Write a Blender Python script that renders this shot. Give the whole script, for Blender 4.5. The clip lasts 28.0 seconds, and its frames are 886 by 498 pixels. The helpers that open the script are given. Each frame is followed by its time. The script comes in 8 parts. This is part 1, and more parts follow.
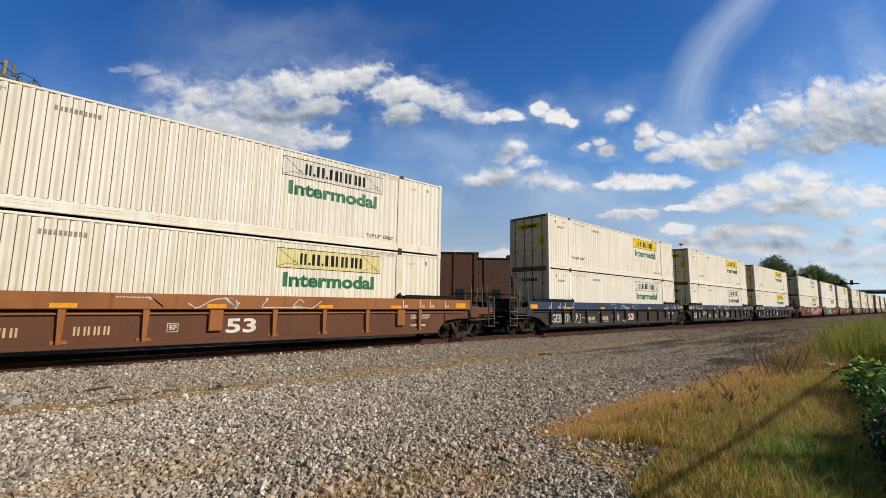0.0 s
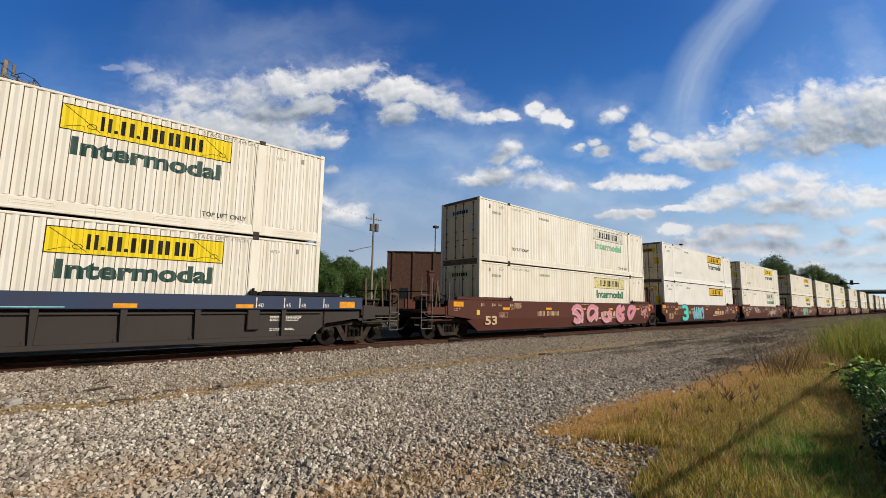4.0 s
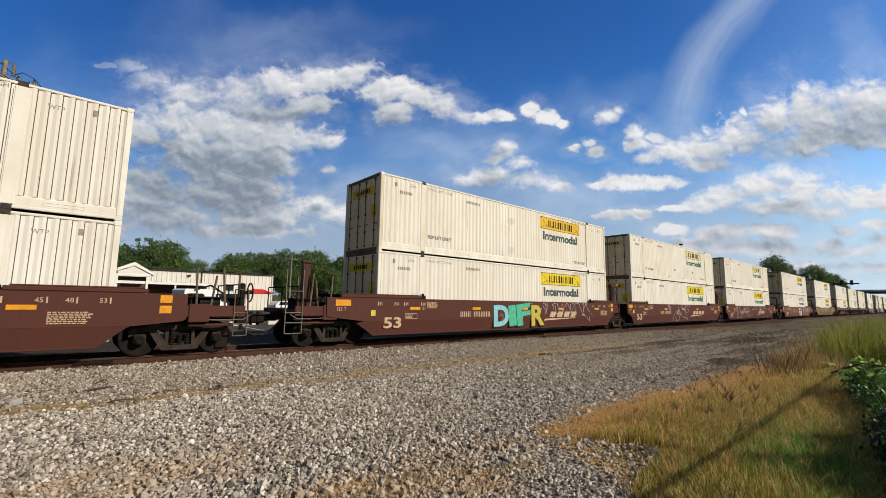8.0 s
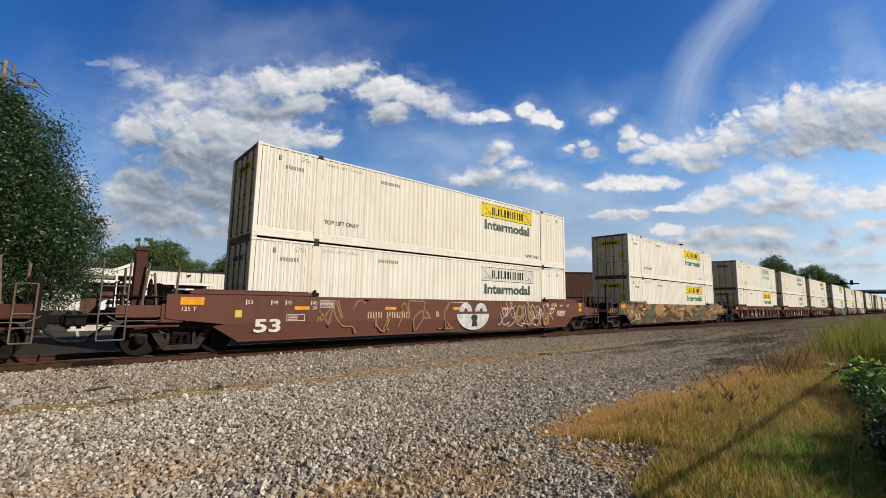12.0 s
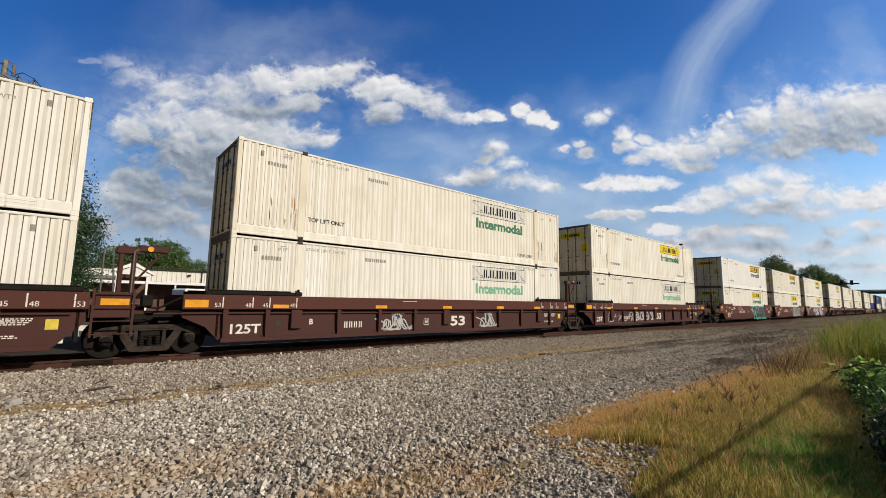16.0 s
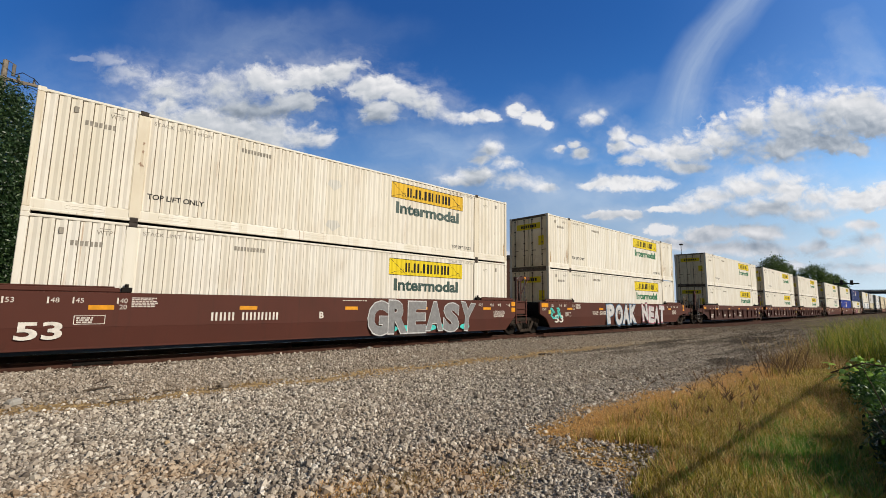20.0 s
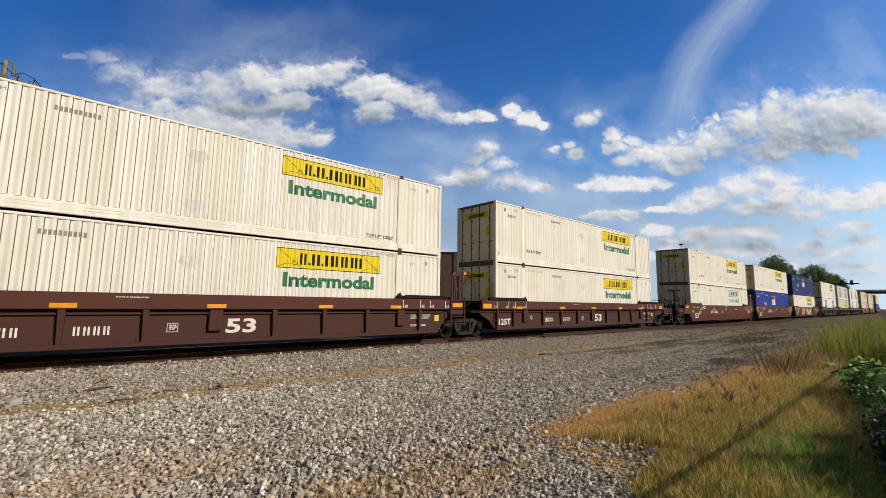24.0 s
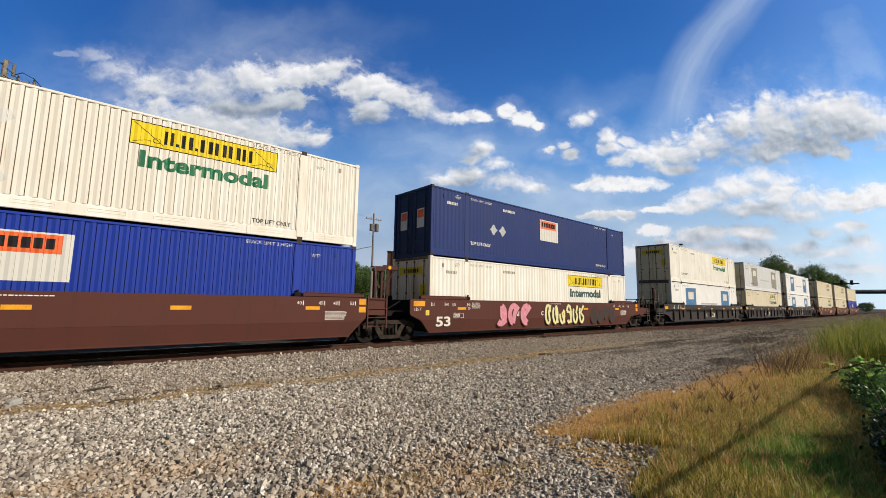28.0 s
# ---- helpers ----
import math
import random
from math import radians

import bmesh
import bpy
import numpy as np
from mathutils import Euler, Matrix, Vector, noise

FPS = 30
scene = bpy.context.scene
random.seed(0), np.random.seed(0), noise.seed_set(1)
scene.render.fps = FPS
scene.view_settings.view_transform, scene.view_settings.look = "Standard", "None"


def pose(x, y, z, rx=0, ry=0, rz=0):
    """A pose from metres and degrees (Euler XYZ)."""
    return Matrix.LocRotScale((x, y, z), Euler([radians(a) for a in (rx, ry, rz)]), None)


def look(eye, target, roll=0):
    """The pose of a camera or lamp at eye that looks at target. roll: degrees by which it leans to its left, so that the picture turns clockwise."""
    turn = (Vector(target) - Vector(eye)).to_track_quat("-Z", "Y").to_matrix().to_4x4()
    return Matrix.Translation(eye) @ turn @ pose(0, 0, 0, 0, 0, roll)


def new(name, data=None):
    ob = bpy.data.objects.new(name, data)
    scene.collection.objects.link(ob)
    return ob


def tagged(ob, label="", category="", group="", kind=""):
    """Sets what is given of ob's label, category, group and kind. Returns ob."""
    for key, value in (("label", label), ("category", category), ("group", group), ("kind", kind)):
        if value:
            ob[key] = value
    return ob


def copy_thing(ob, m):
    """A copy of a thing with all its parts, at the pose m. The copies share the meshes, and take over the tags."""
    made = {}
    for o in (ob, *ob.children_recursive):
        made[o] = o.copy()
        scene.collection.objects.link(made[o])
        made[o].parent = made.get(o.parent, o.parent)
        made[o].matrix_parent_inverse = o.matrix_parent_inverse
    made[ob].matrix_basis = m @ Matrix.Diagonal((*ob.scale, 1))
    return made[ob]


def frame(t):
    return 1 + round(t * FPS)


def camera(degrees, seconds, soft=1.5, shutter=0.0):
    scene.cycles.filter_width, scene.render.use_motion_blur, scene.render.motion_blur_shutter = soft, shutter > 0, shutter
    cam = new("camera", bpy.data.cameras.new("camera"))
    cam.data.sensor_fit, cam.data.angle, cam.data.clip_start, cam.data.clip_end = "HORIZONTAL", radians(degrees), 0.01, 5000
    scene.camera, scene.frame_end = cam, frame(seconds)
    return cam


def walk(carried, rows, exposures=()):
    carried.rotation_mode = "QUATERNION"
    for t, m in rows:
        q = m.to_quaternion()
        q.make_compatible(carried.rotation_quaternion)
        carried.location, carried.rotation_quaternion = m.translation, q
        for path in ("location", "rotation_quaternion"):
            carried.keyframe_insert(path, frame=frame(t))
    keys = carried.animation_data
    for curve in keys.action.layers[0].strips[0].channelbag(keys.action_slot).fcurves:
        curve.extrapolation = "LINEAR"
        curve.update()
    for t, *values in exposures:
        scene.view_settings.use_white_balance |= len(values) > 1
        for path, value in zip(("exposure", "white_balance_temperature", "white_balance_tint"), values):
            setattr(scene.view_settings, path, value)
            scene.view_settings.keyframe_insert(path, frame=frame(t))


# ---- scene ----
# A double-stack freight train passes a gravel service road beside a single track.
# x runs along the track, y away from the camera across it, z up; the service road lies at z = 0.
EYE = Vector((0.0, 0.0, 1.855))
YAW, TILT, LEAN = radians(40.961), radians(7.121), 0.925
AHEAD = Vector((math.sin(YAW) * math.cos(TILT), math.cos(YAW) * math.cos(TILT), math.sin(TILT)))
cam = camera(92.53, 28.0, soft=0.55)
walk(cam, [(0, look(EYE, EYE + AHEAD, LEAN)), (28, look(EYE, EYE + AHEAD, LEAN))], [(0, 0.0), (27.2, 0.0), (28, 0.13)])

# ---- light ----
SUN = Vector((0.36, -0.79, 0.48)).normalized()
sky_world = bpy.data.worlds.new("sky")
scene.world = sky_world
sky_world.use_nodes = True
wn = sky_world.node_tree
sky = wn.nodes.new("ShaderNodeTexSky")
sky.sky_type, sky.sun_disc = "NISHITA", False
sky.sun_elevation, sky.sun_rotation = math.asin(SUN.z), math.atan2(SUN.x, SUN.y)
sky.air_density, sky.dust_density, sky.ozone_density = 1.0, 0.35, 2.5
wn.links.new(sky.outputs[0], wn.nodes["Background"].inputs[0])
wn.nodes["Background"].inputs[1].default_value = 0.048
sun = new("sun", bpy.data.lights.new("sun", "SUN"))
sun.data.energy, sun.data.angle, sun.data.color = 4.55, radians(0.53), (1.0, 0.92, 0.79)
sun.matrix_world = look(SUN * 50, (0, 0, 0))

ZR = 0.36        # top of the rails
YT = 14.198      # middle of the track


# ---- materials ----
class Net:
    """A node material in the making."""

    def __init__(self, name, rough=0.6, metal=0.0):
        self.m = bpy.data.materials.new(name)
        self.m.use_nodes = True
        self.t = self.m.node_tree
        self.b = self.t.nodes["Principled BSDF"]
        self.b.inputs["Roughness"].default_value, self.b.inputs["Metallic"].default_value = rough, metal

    def n(self, kind, *links, **sets):
        node = self.t.nodes.new("ShaderNode" + kind)
        for key, value in sets.items():
            if key == "op":
                node.operation = value
            elif key == "blend":
                node.blend_type = value
            elif key == "kind":
                node.feature = value
        for i, link in enumerate(links):
            if link is None:
                continue
            if isinstance(link, bpy.types.NodeSocket):
                self.t.links.new(link, node.inputs[i])
            else:
                node.inputs[i].default_value = link
        return node

    def math(self, op, *a):
        return self.n("Math", *a, op=op).outputs[0]

    def vec(self, op, *a):
        return self.n("VectorMath", *a, op=op).outputs[0]

    def noise(self, vector, scale, detail=4.0, rough=0.55):
        node = self.n("TexNoise", vector)
        node.inputs["Scale"].default_value, node.inputs["Detail"].default_value = scale, detail
        node.inputs["Roughness"].default_value = rough
        return node.outputs[0]

    def span(self, value, a, b, to0=0.0, to1=1.0):
        node = self.n("MapRange", value, a, b, to0, to1)
        node.interpolation_type = "SMOOTHSTEP"
        return node.outputs[0]

    def mix(self, fac, a, b, blend="MIX"):
        node = self.t.nodes.new("ShaderNodeMix")
        node.data_type, node.blend_type = "RGBA", blend
        for i, link in ((0, fac), (6, a), (7, b)):
            if isinstance(link, bpy.types.NodeSocket):
                self.t.links.new(link, node.inputs[i])
            elif i == 0:
                node.inputs[0].default_value = link
            else:
                node.inputs[i].default_value = (*link, 1.0)
        return node.outputs[2]

    def ramp(self, value, stops):
        node = self.n("ValToRGB", value)
        e = node.color_ramp.elements
        while len(e) < len(stops):
            e.new(0.5)
        for el, (at, c) in zip(e, stops):
            el.position, el.color = at, (*c, 1.0)
        return node.outputs[0]

    def place(self, shift=True):
        """Object coordinates, moved by a random step per object so that alike things are stained apart."""
        co = self.n("TexCoord").outputs["Object"]
        if not shift:
            return co
        step = self.math("MULTIPLY", self.n("ObjectInfo").outputs["Random"], 91.0)
        return self.vec("ADD", co, self.n("CombineXYZ", step, 0.0, step).outputs[0])

    def dull(self, k=0.2):
        self.b.inputs["Specular IOR Level"].default_value = k
        return self

    def done(self, colour, bump=None, strength=0.3, distance=0.01):
        if isinstance(colour, bpy.types.NodeSocket):
            self.t.links.new(colour, self.b.inputs["Base Color"])
        else:
            self.b.inputs["Base Color"].default_value = (*colour, 1.0)
        if bump is not None:
            node = self.n("Bump")
            node.inputs["Strength"].default_value, node.inputs["Distance"].default_value = strength, distance
            self.t.links.new(bump, node.inputs["Height"])
            self.t.links.new(node.outputs[0], self.b.inputs["Normal"])
        return self.m


def mul(c, k):
    return tuple(v * k for v in c)


def plain(name, colour, rough=0.6, metal=0.0, vary=0.2, scale=7.0, bump=0.15):
    """A painted or bare surface with faint blotches and grain."""
    q = Net(name, rough, metal)
    if rough >= 0.6 and metal < 0.05:
        q.dull(0.12)
    p = q.place()
    big = q.span(q.noise(p, scale), 0.3, 0.7)
    fine = q.noise(p, scale * 9, 3)
    c = q.mix(big, mul(colour, 1 - vary), mul(colour, 1 + vary * 0.6))
    c = q.mix(q.math("MULTIPLY", fine, 0.35), c, mul(colour, 0.75))
    return q.done(c, fine, bump, 0.004)


def paint(name, colour, grime, dirt=0.5, rust=0.0, rust_colour=(0.16, 0.06, 0.025), rough=0.6, sheets=0.0):
    """Weathered paint: soft blotches, runs of grime downwards, chips of rust."""
    q = Net(name, rough).dull()
    p = q.place()
    tone = q.n("ObjectInfo").outputs["Random"]
    base = q.mix(q.span(q.noise(p, 0.9, 5), 0.35, 0.7), mul(colour, 0.94), colour)
    runs = q.noise(q.vec("MULTIPLY", p, (5.5, 5.5, 0.35)), 1.0, 6, 0.65)
    runs = q.span(runs, 0.5, 0.78, 0.0, dirt)
    broad = q.span(q.noise(q.vec("MULTIPLY", p, (0.8, 0.8, 0.5)), 1.0, 5), 0.45, 0.8, 0.0, dirt * 0.8)
    c = q.mix(q.math("MAXIMUM", runs, broad), base, grime)
    c = q.mix(q.math("MULTIPLY", tone, 0.16), c, mul(grime, 1.15))
    fine = q.noise(p, 60, 3)
    if rust:
        chips = q.span(q.math("ADD", q.noise(p, 3.2, 8, 0.7), q.math("MULTIPLY", runs, 0.15)), 0.76 - rust * 0.13, 0.80 - rust * 0.1)
        c = q.mix(chips, c, rust_colour)
    if sheets:
        # every sheet of the wall has weathered a little differently, and rust has run down some
        sep = q.n("SeparateXYZ", q.n("TexCoord").outputs["Object"])
        index = q.math("FLOOR", q.math("DIVIDE", q.math("ADD", sep.outputs[0], 7.93), 0.2157))
        pick = q.n("TexWhiteNoise", q.n("CombineXYZ", index, q.math("MULTIPLY", tone, 57.0), 0.0).outputs[0]).outputs[0]
        c = q.mix(q.math("MULTIPLY", pick, sheets), c, (colour[0] * 0.80, colour[1] * 0.76, colour[2] * 0.68))
        thin = q.noise(q.vec("MULTIPLY", p, (14.0, 14.0, 0.22)), 1.0, 4, 0.6)
        thin = q.math("MULTIPLY", q.span(thin, 0.60, 0.70, 0.0, 0.9), q.span(q.noise(q.vec("MULTIPLY", p, (0.45, 0.45, 0.5)), 1.0, 4), 0.48, 0.62))
        c = q.mix(q.math("MULTIPLY", thin, min(1.0, 0.35 + rust)), c, (0.30, 0.15, 0.065))
    return q.done(c, fine, 0.08, 0.003)


CREAM, GRIME = (0.785, 0.76, 0.70), (0.42, 0.33, 0.225)
M = {
    "cream": paint("cream_paint", CREAM, GRIME, 0.5, 0.3, sheets=0.6),
    "cream_worn": paint("worn_cream_paint", (0.80, 0.775, 0.71), (0.42, 0.32, 0.20), 0.6, 0.6, sheets=0.75),
    "cream_rusty": paint("rust_marked_cream_paint", (0.73, 0.68, 0.57), (0.38, 0.26, 0.14), 0.85, 0.9, sheets=0.3),
    "white": paint("white_paint", (0.76, 0.745, 0.72), (0.50, 0.45, 0.38), 0.28, 0.05),
    "beige": paint("beige_paint", (0.66, 0.58, 0.43), (0.36, 0.28, 0.18), 0.4, 0.2),
    "blue_box": paint("blue_container_paint", (0.010, 0.034, 0.30), (0.02, 0.04, 0.17), 0.5, 0.1),
    "navy_box": paint("navy_container_paint", (0.012, 0.028, 0.135), (0.03, 0.04, 0.08), 0.5, 0.1),
    "brown_car": paint("brown_car_paint", (0.083, 0.026, 0.018), (0.05, 0.023, 0.017), 0.6, 0.2, (0.085, 0.026, 0.012), 0.7),
    "maroon_car": paint("dark_maroon_car_paint", (0.062, 0.0225, 0.0175), (0.04, 0.021, 0.017), 0.7, 0.3, (0.06, 0.022, 0.012), 0.7),
    "red_brown_car": paint("dull_red_car_paint", (0.13, 0.048, 0.034), (0.07, 0.04, 0.03), 0.8, 0.3, (0.11, 0.04, 0.02), 0.7),
    "rust_panel": paint("dark_rust_panel_paint", (0.125, 0.05, 0.028), (0.07, 0.034, 0.022), 0.8, 0.5, (0.09, 0.035, 0.018), 0.7),
    "orange_car": paint("faded_orange_car_paint", (0.30, 0.115, 0.036), (0.12, 0.052, 0.026), 0.8, 0.5, (0.09, 0.035, 0.018)),
    "grey_car": paint("dark_grey_car_paint", (0.040, 0.032, 0.030), (0.030, 0.023, 0.020), 0.8, 0.3, (0.09, 0.045, 0.025)),
    "blue_chord": paint("dull_blue_chord_paint", (0.028, 0.045, 0.095), (0.045, 0.04, 0.045), 0.6, 0.25),
    "tan_car": paint("graffiti_brown_car_paint", (0.105, 0.062, 0.04), (0.06, 0.045, 0.032), 0.8, 0.3),
    "steel": plain("dark_cast_steel", (0.014, 0.011, 0.009), 0.8, 0.0, 0.4, 5, 0.3),
    # frame lightened as sunlit, wheels blackened as shaded, both in base colour
    "truck_frame": plain("lit_dusty_truck_frame", (0.043, 0.032, 0.025), 0.85, 0.0, 0.45, 6, 0.35),
    "dark": plain("black_underframe", (0.014, 0.0115, 0.010), 0.85, 0.0, 0.3, 5),
    "wheel": plain("shaded_grimy_wheel_steel", (0.013, 0.010, 0.008), 0.75, 0.0, 0.4, 5),
    "casting": plain("dark_lift_casting", (0.055, 0.045, 0.04), 0.7, 0.0, 0.4, 9),
    "rod": plain("grimy_galvanised_rod", (0.13, 0.112, 0.098), 0.6, 0.2, 0.3, 6),
    "lock": plain("dark_lock_rod", (0.15, 0.11, 0.075), 0.7, 0.0, 0.4, 6),
    # seam colours carry the shade inside the wall grooves
    "seam": plain("wall_seam_shade", (0.085, 0.066, 0.046), 0.8, 0.0, 0.3, 4),
    "seam_white": plain("faint_wall_seams", (0.22, 0.205, 0.185), 0.8, 0.0, 0.25, 4),
    "seam_blue": plain("blue_seam_shade", (0.008, 0.014, 0.05), 0.8, 0.0, 0.3, 4),
    "door": paint("grubby_door_paint", (0.86, 0.74, 0.52), (0.36, 0.23, 0.11), 0.85, 0.8, (0.24, 0.10, 0.04), sheets=0.3),
    "door_blue": paint("navy_door_paint", (0.02, 0.035, 0.09), (0.025, 0.03, 0.045), 0.6, 0.2),
    "yellow": paint("yellow_panel", (0.74, 0.56, 0.012), (0.45, 0.34, 0.05), 0.3, 0.0),
    "gold": paint("gold_panel", (0.74, 0.45, 0.02), (0.42, 0.28, 0.05), 0.3, 0.0),
    "faded": paint("faded_yellow_panel", (0.66, 0.58, 0.27), (0.55, 0.5, 0.38), 0.6, 0.0),
    "pale": paint("bleached_panel", (0.62, 0.605, 0.56), (0.45, 0.42, 0.36), 0.5, 0.0),
    "black": plain("black_lettering", (0.018, 0.017, 0.018), 0.6),
    "grey_ink": plain("faint_grey_lettering", (0.29, 0.265, 0.225), 0.6),
    "green": plain("green_lettering", (0.008, 0.135, 0.052), 0.55),
    "dark_green": plain("dark_green_lettering", (0.022, 0.06, 0.05), 0.55),
    "pale_green": plain("faded_green_lettering", (0.16, 0.40, 0.25), 0.55),
    "ink_white": plain("white_stencil", (0.68, 0.63, 0.57), 0.6),
    "ink_cream": plain("cream_stencil", (0.52, 0.38, 0.24), 0.6),
    "reflector": plain("amber_reflector", (0.72, 0.30, 0.008), 0.35),
    "placard": plain("yellow_placard", (0.62, 0.46, 0.05), 0.5),
    "orange": plain("orange_panel", (0.75, 0.12, 0.02), 0.5),
    "scar_red": plain("dark_pink_spray", (0.36, 0.05, 0.10), 0.55),
    "teal": plain("teal_spray", (0.05, 0.55, 0.50), 0.5),
    "aqua": plain("aqua_spray", (0.22, 0.52, 0.58), 0.5),
    "spray_green": plain("green_spray", (0.06, 0.42, 0.26), 0.5),
    "spray_yellow": plain("yellow_spray", (0.48, 0.40, 0.04), 0.5),
    "pink": plain("pink_spray", (0.58, 0.22, 0.27), 0.5),
    "spray_grey": plain("grey_silver_spray", (0.20, 0.20, 0.205), 0.5),
    "silver": plain("silver_spray", (0.42, 0.42, 0.42), 0.45),
    "spray_white": plain("white_spray", (0.52, 0.51, 0.51), 0.55, 0.0, 0.3, 5),
    "spray_tan": plain("tan_spray", (0.27, 0.165, 0.085), 0.6),
    "spray_olive": plain("olive_spray", (0.075, 0.085, 0.05), 0.6),
    "spray_umber": plain("umber_spray", (0.17, 0.095, 0.045), 0.6),
    "rust_mark": plain("orange_brown_rust", (0.34, 0.15, 0.055), 0.8, 0.0, 0.5, 20),
    "stain": plain("rust_stain_on_paint", (0.47, 0.34, 0.20), 0.7, 0.0, 0.35, 12),
    "spray_blue": plain("blue_spray", (0.05, 0.17, 0.34), 0.5),
    "spray_black": plain("black_spray", (0.012, 0.012, 0.014), 0.5),
    "scar": plain("scraped_rust", (0.09, 0.038, 0.018), 0.8, 0.0, 0.5, 30),
    "rail": plain("rusty_rail", (0.066, 0.030, 0.020), 0.7, 0.0, 0.35, 4, 0.3),
    "rail_top": plain("polished_rail_head", (0.45, 0.43, 0.41), 0.25, 0.9, 0.15, 8),
    "tie": plain("weathered_timber", (0.085, 0.062, 0.045), 0.9, 0.0, 0.45, 6, 0.5),
    "bark": plain("tree_bark", (0.085, 0.065, 0.048), 0.9, 0.0, 0.4, 8, 0.6),
    "pole": plain("grey_pole_timber", (0.25, 0.21, 0.17), 0.9, 0.0, 0.35, 6, 0.4),
    "siding": paint("white_metal_siding", (0.72, 0.68, 0.60), (0.5, 0.45, 0.37), 0.3, 0.05),
    "trim_white": plain("white_trim", (0.78, 0.76, 0.72), 0.5, 0, 0.08),
    "roof": plain("grey_roofing", (0.20, 0.19, 0.18), 0.8),
    "brick": plain("brown_brickwork", (0.115, 0.062, 0.045), 0.85, 0.0, 0.25, 3, 0.3),
    "coping": plain("dark_coping", (0.05, 0.042, 0.038), 0.7),
    "glass": plain("dark_window_glass", (0.02, 0.024, 0.028), 0.08, 0.0, 0.1),
    "car_white": plain("white_car_paint", (0.78, 0.78, 0.78), 0.25, 0.0, 0.04),
    "car_red": plain("red_canvas", (0.62, 0.045, 0.035), 0.6, 0.0, 0.15),
    "rubber": plain("tyre_rubber", (0.02, 0.02, 0.02), 0.85),
    "concrete": plain("grey_concrete", (0.33, 0.31, 0.28), 0.85, 0.0, 0.2, 1.5),
    "pale_concrete": plain("pale_weathered_concrete", (0.55, 0.52, 0.46), 0.85, 0.0, 0.25, 2.5),
    "bridge": plain("dark_bridge_steel", (0.05, 0.06, 0.065), 0.6),
    "rail_paint": plain("pale_blue_railing_paint", (0.30, 0.36, 0.40), 0.6),
    "wire": plain("black_cable", (0.02, 0.02, 0.02), 0.6),
}


def leafy(name, stops, rough=0.55, lit=0.0):
    q = Net(name, rough)
    c = q.ramp(q.n("NewGeometry").outputs["Random Per Island"], stops)
    q.done(c)
    if lit:
        q.b.inputs["Subsurface Weight"].default_value = 0.0
        shine = q.n("BsdfTranslucent")
        q.t.links.new(c, shine.inputs[0])
        both = q.n("MixShader", lit)
        q.t.links.new(q.b.outputs[0], both.inputs[1])
        q.t.links.new(shine.outputs[0], both.inputs[2])
        q.t.links.new(both.outputs[0], q.t.nodes["Material Output"].inputs[0])
    return q.m


def daubed_paint():
    """Airbrushed curves of olive, tan and umber over brown."""
    q = Net("airbrushed_brown_paint", 0.6).dull()
    p = q.place(False)
    flat = q.vec("MULTIPLY", p, (0.55, 0.0, 1.0))
    warp = q.n("TexNoise", flat)
    warp.inputs["Scale"].default_value, warp.inputs["Detail"].default_value = 1.1, 2.0
    bent = q.vec("ADD", flat, q.vec("MULTIPLY", q.vec("SUBTRACT", warp.outputs["Color"], (0.5, 0.5, 0.5)), (2.6, 0.0, 2.6)))
    a, b = q.noise(bent, 0.85, 1.0), q.noise(q.vec("ADD", bent, (7.0, 0.0, 3.0)), 1.2, 1.0)
    c = q.ramp(a, [(0.36, (0.055, 0.062, 0.038)), (0.42, (0.11, 0.062, 0.036)), (0.46, (0.10, 0.055, 0.032)), (0.475, (0.30, 0.165, 0.07)), (0.53, (0.26, 0.145, 0.065)), (0.545, (0.085, 0.05, 0.032)), (0.60, (0.085, 0.10, 0.06))])
    line = q.span(q.math("ABSOLUTE", q.math("SUBTRACT", b, 0.5)), 0.012, 0.03, 0.9, 0.0)
    c = q.mix(line, c, (0.03, 0.02, 0.015))
    c = q.mix(q.span(b, 0.56, 0.59, 0.0, 0.8), c, (0.30, 0.18, 0.085))
    runs = q.span(q.noise(q.vec("MULTIPLY", p, (5.5, 5.5, 0.35)), 1.0, 6, 0.65), 0.5, 0.78, 0.0, 0.5)
    c = q.mix(runs, c, (0.05, 0.035, 0.026))
    return q.done(c, q.noise(p, 60, 3), 0.08, 0.003)


M["tan_car"] = daubed_paint()
M["leaf"] = leafy("tree_leaves", [(0, (0.016, 0.036, 0.012)), (0.7, (0.03, 0.066, 0.02)), (1, (0.085, 0.13, 0.045))], 0.42, 0.2)
M["leaf_far"] = leafy("wood_leaves", [(0, (0.035, 0.07, 0.017)), (0.6, (0.085, 0.15, 0.032)), (1, (0.18, 0.25, 0.06))], 0.6, 0.3)
M["leaf_shrub"] = leafy("shrub_leaves", [(0, (0.03, 0.08, 0.012)), (0.7, (0.075, 0.17, 0.025)), (1, (0.16, 0.28, 0.05))], 0.45, 0.3)
M["broad_leaf"] = leafy("broad_sunlit_leaves", [(0, (0.24, 0.46, 0.06)), (1, (0.42, 0.60, 0.14))], 0.4, 0.45)
M["grass"] = leafy("green_grass", [(0, (0.09, 0.09, 0.010)), (0.35, (0.31, 0.27, 0.026)), (0.7, (0.57, 0.43, 0.07)), (1, (0.85, 0.65, 0.28))], 0.6, 0.34)
M["fresh"] = leafy("fresh_grass_blades", [(0, (0.05, 0.15, 0.012)), (0.6, (0.14, 0.34, 0.03)), (1, (0.34, 0.48, 0.09))], 0.5, 0.45)
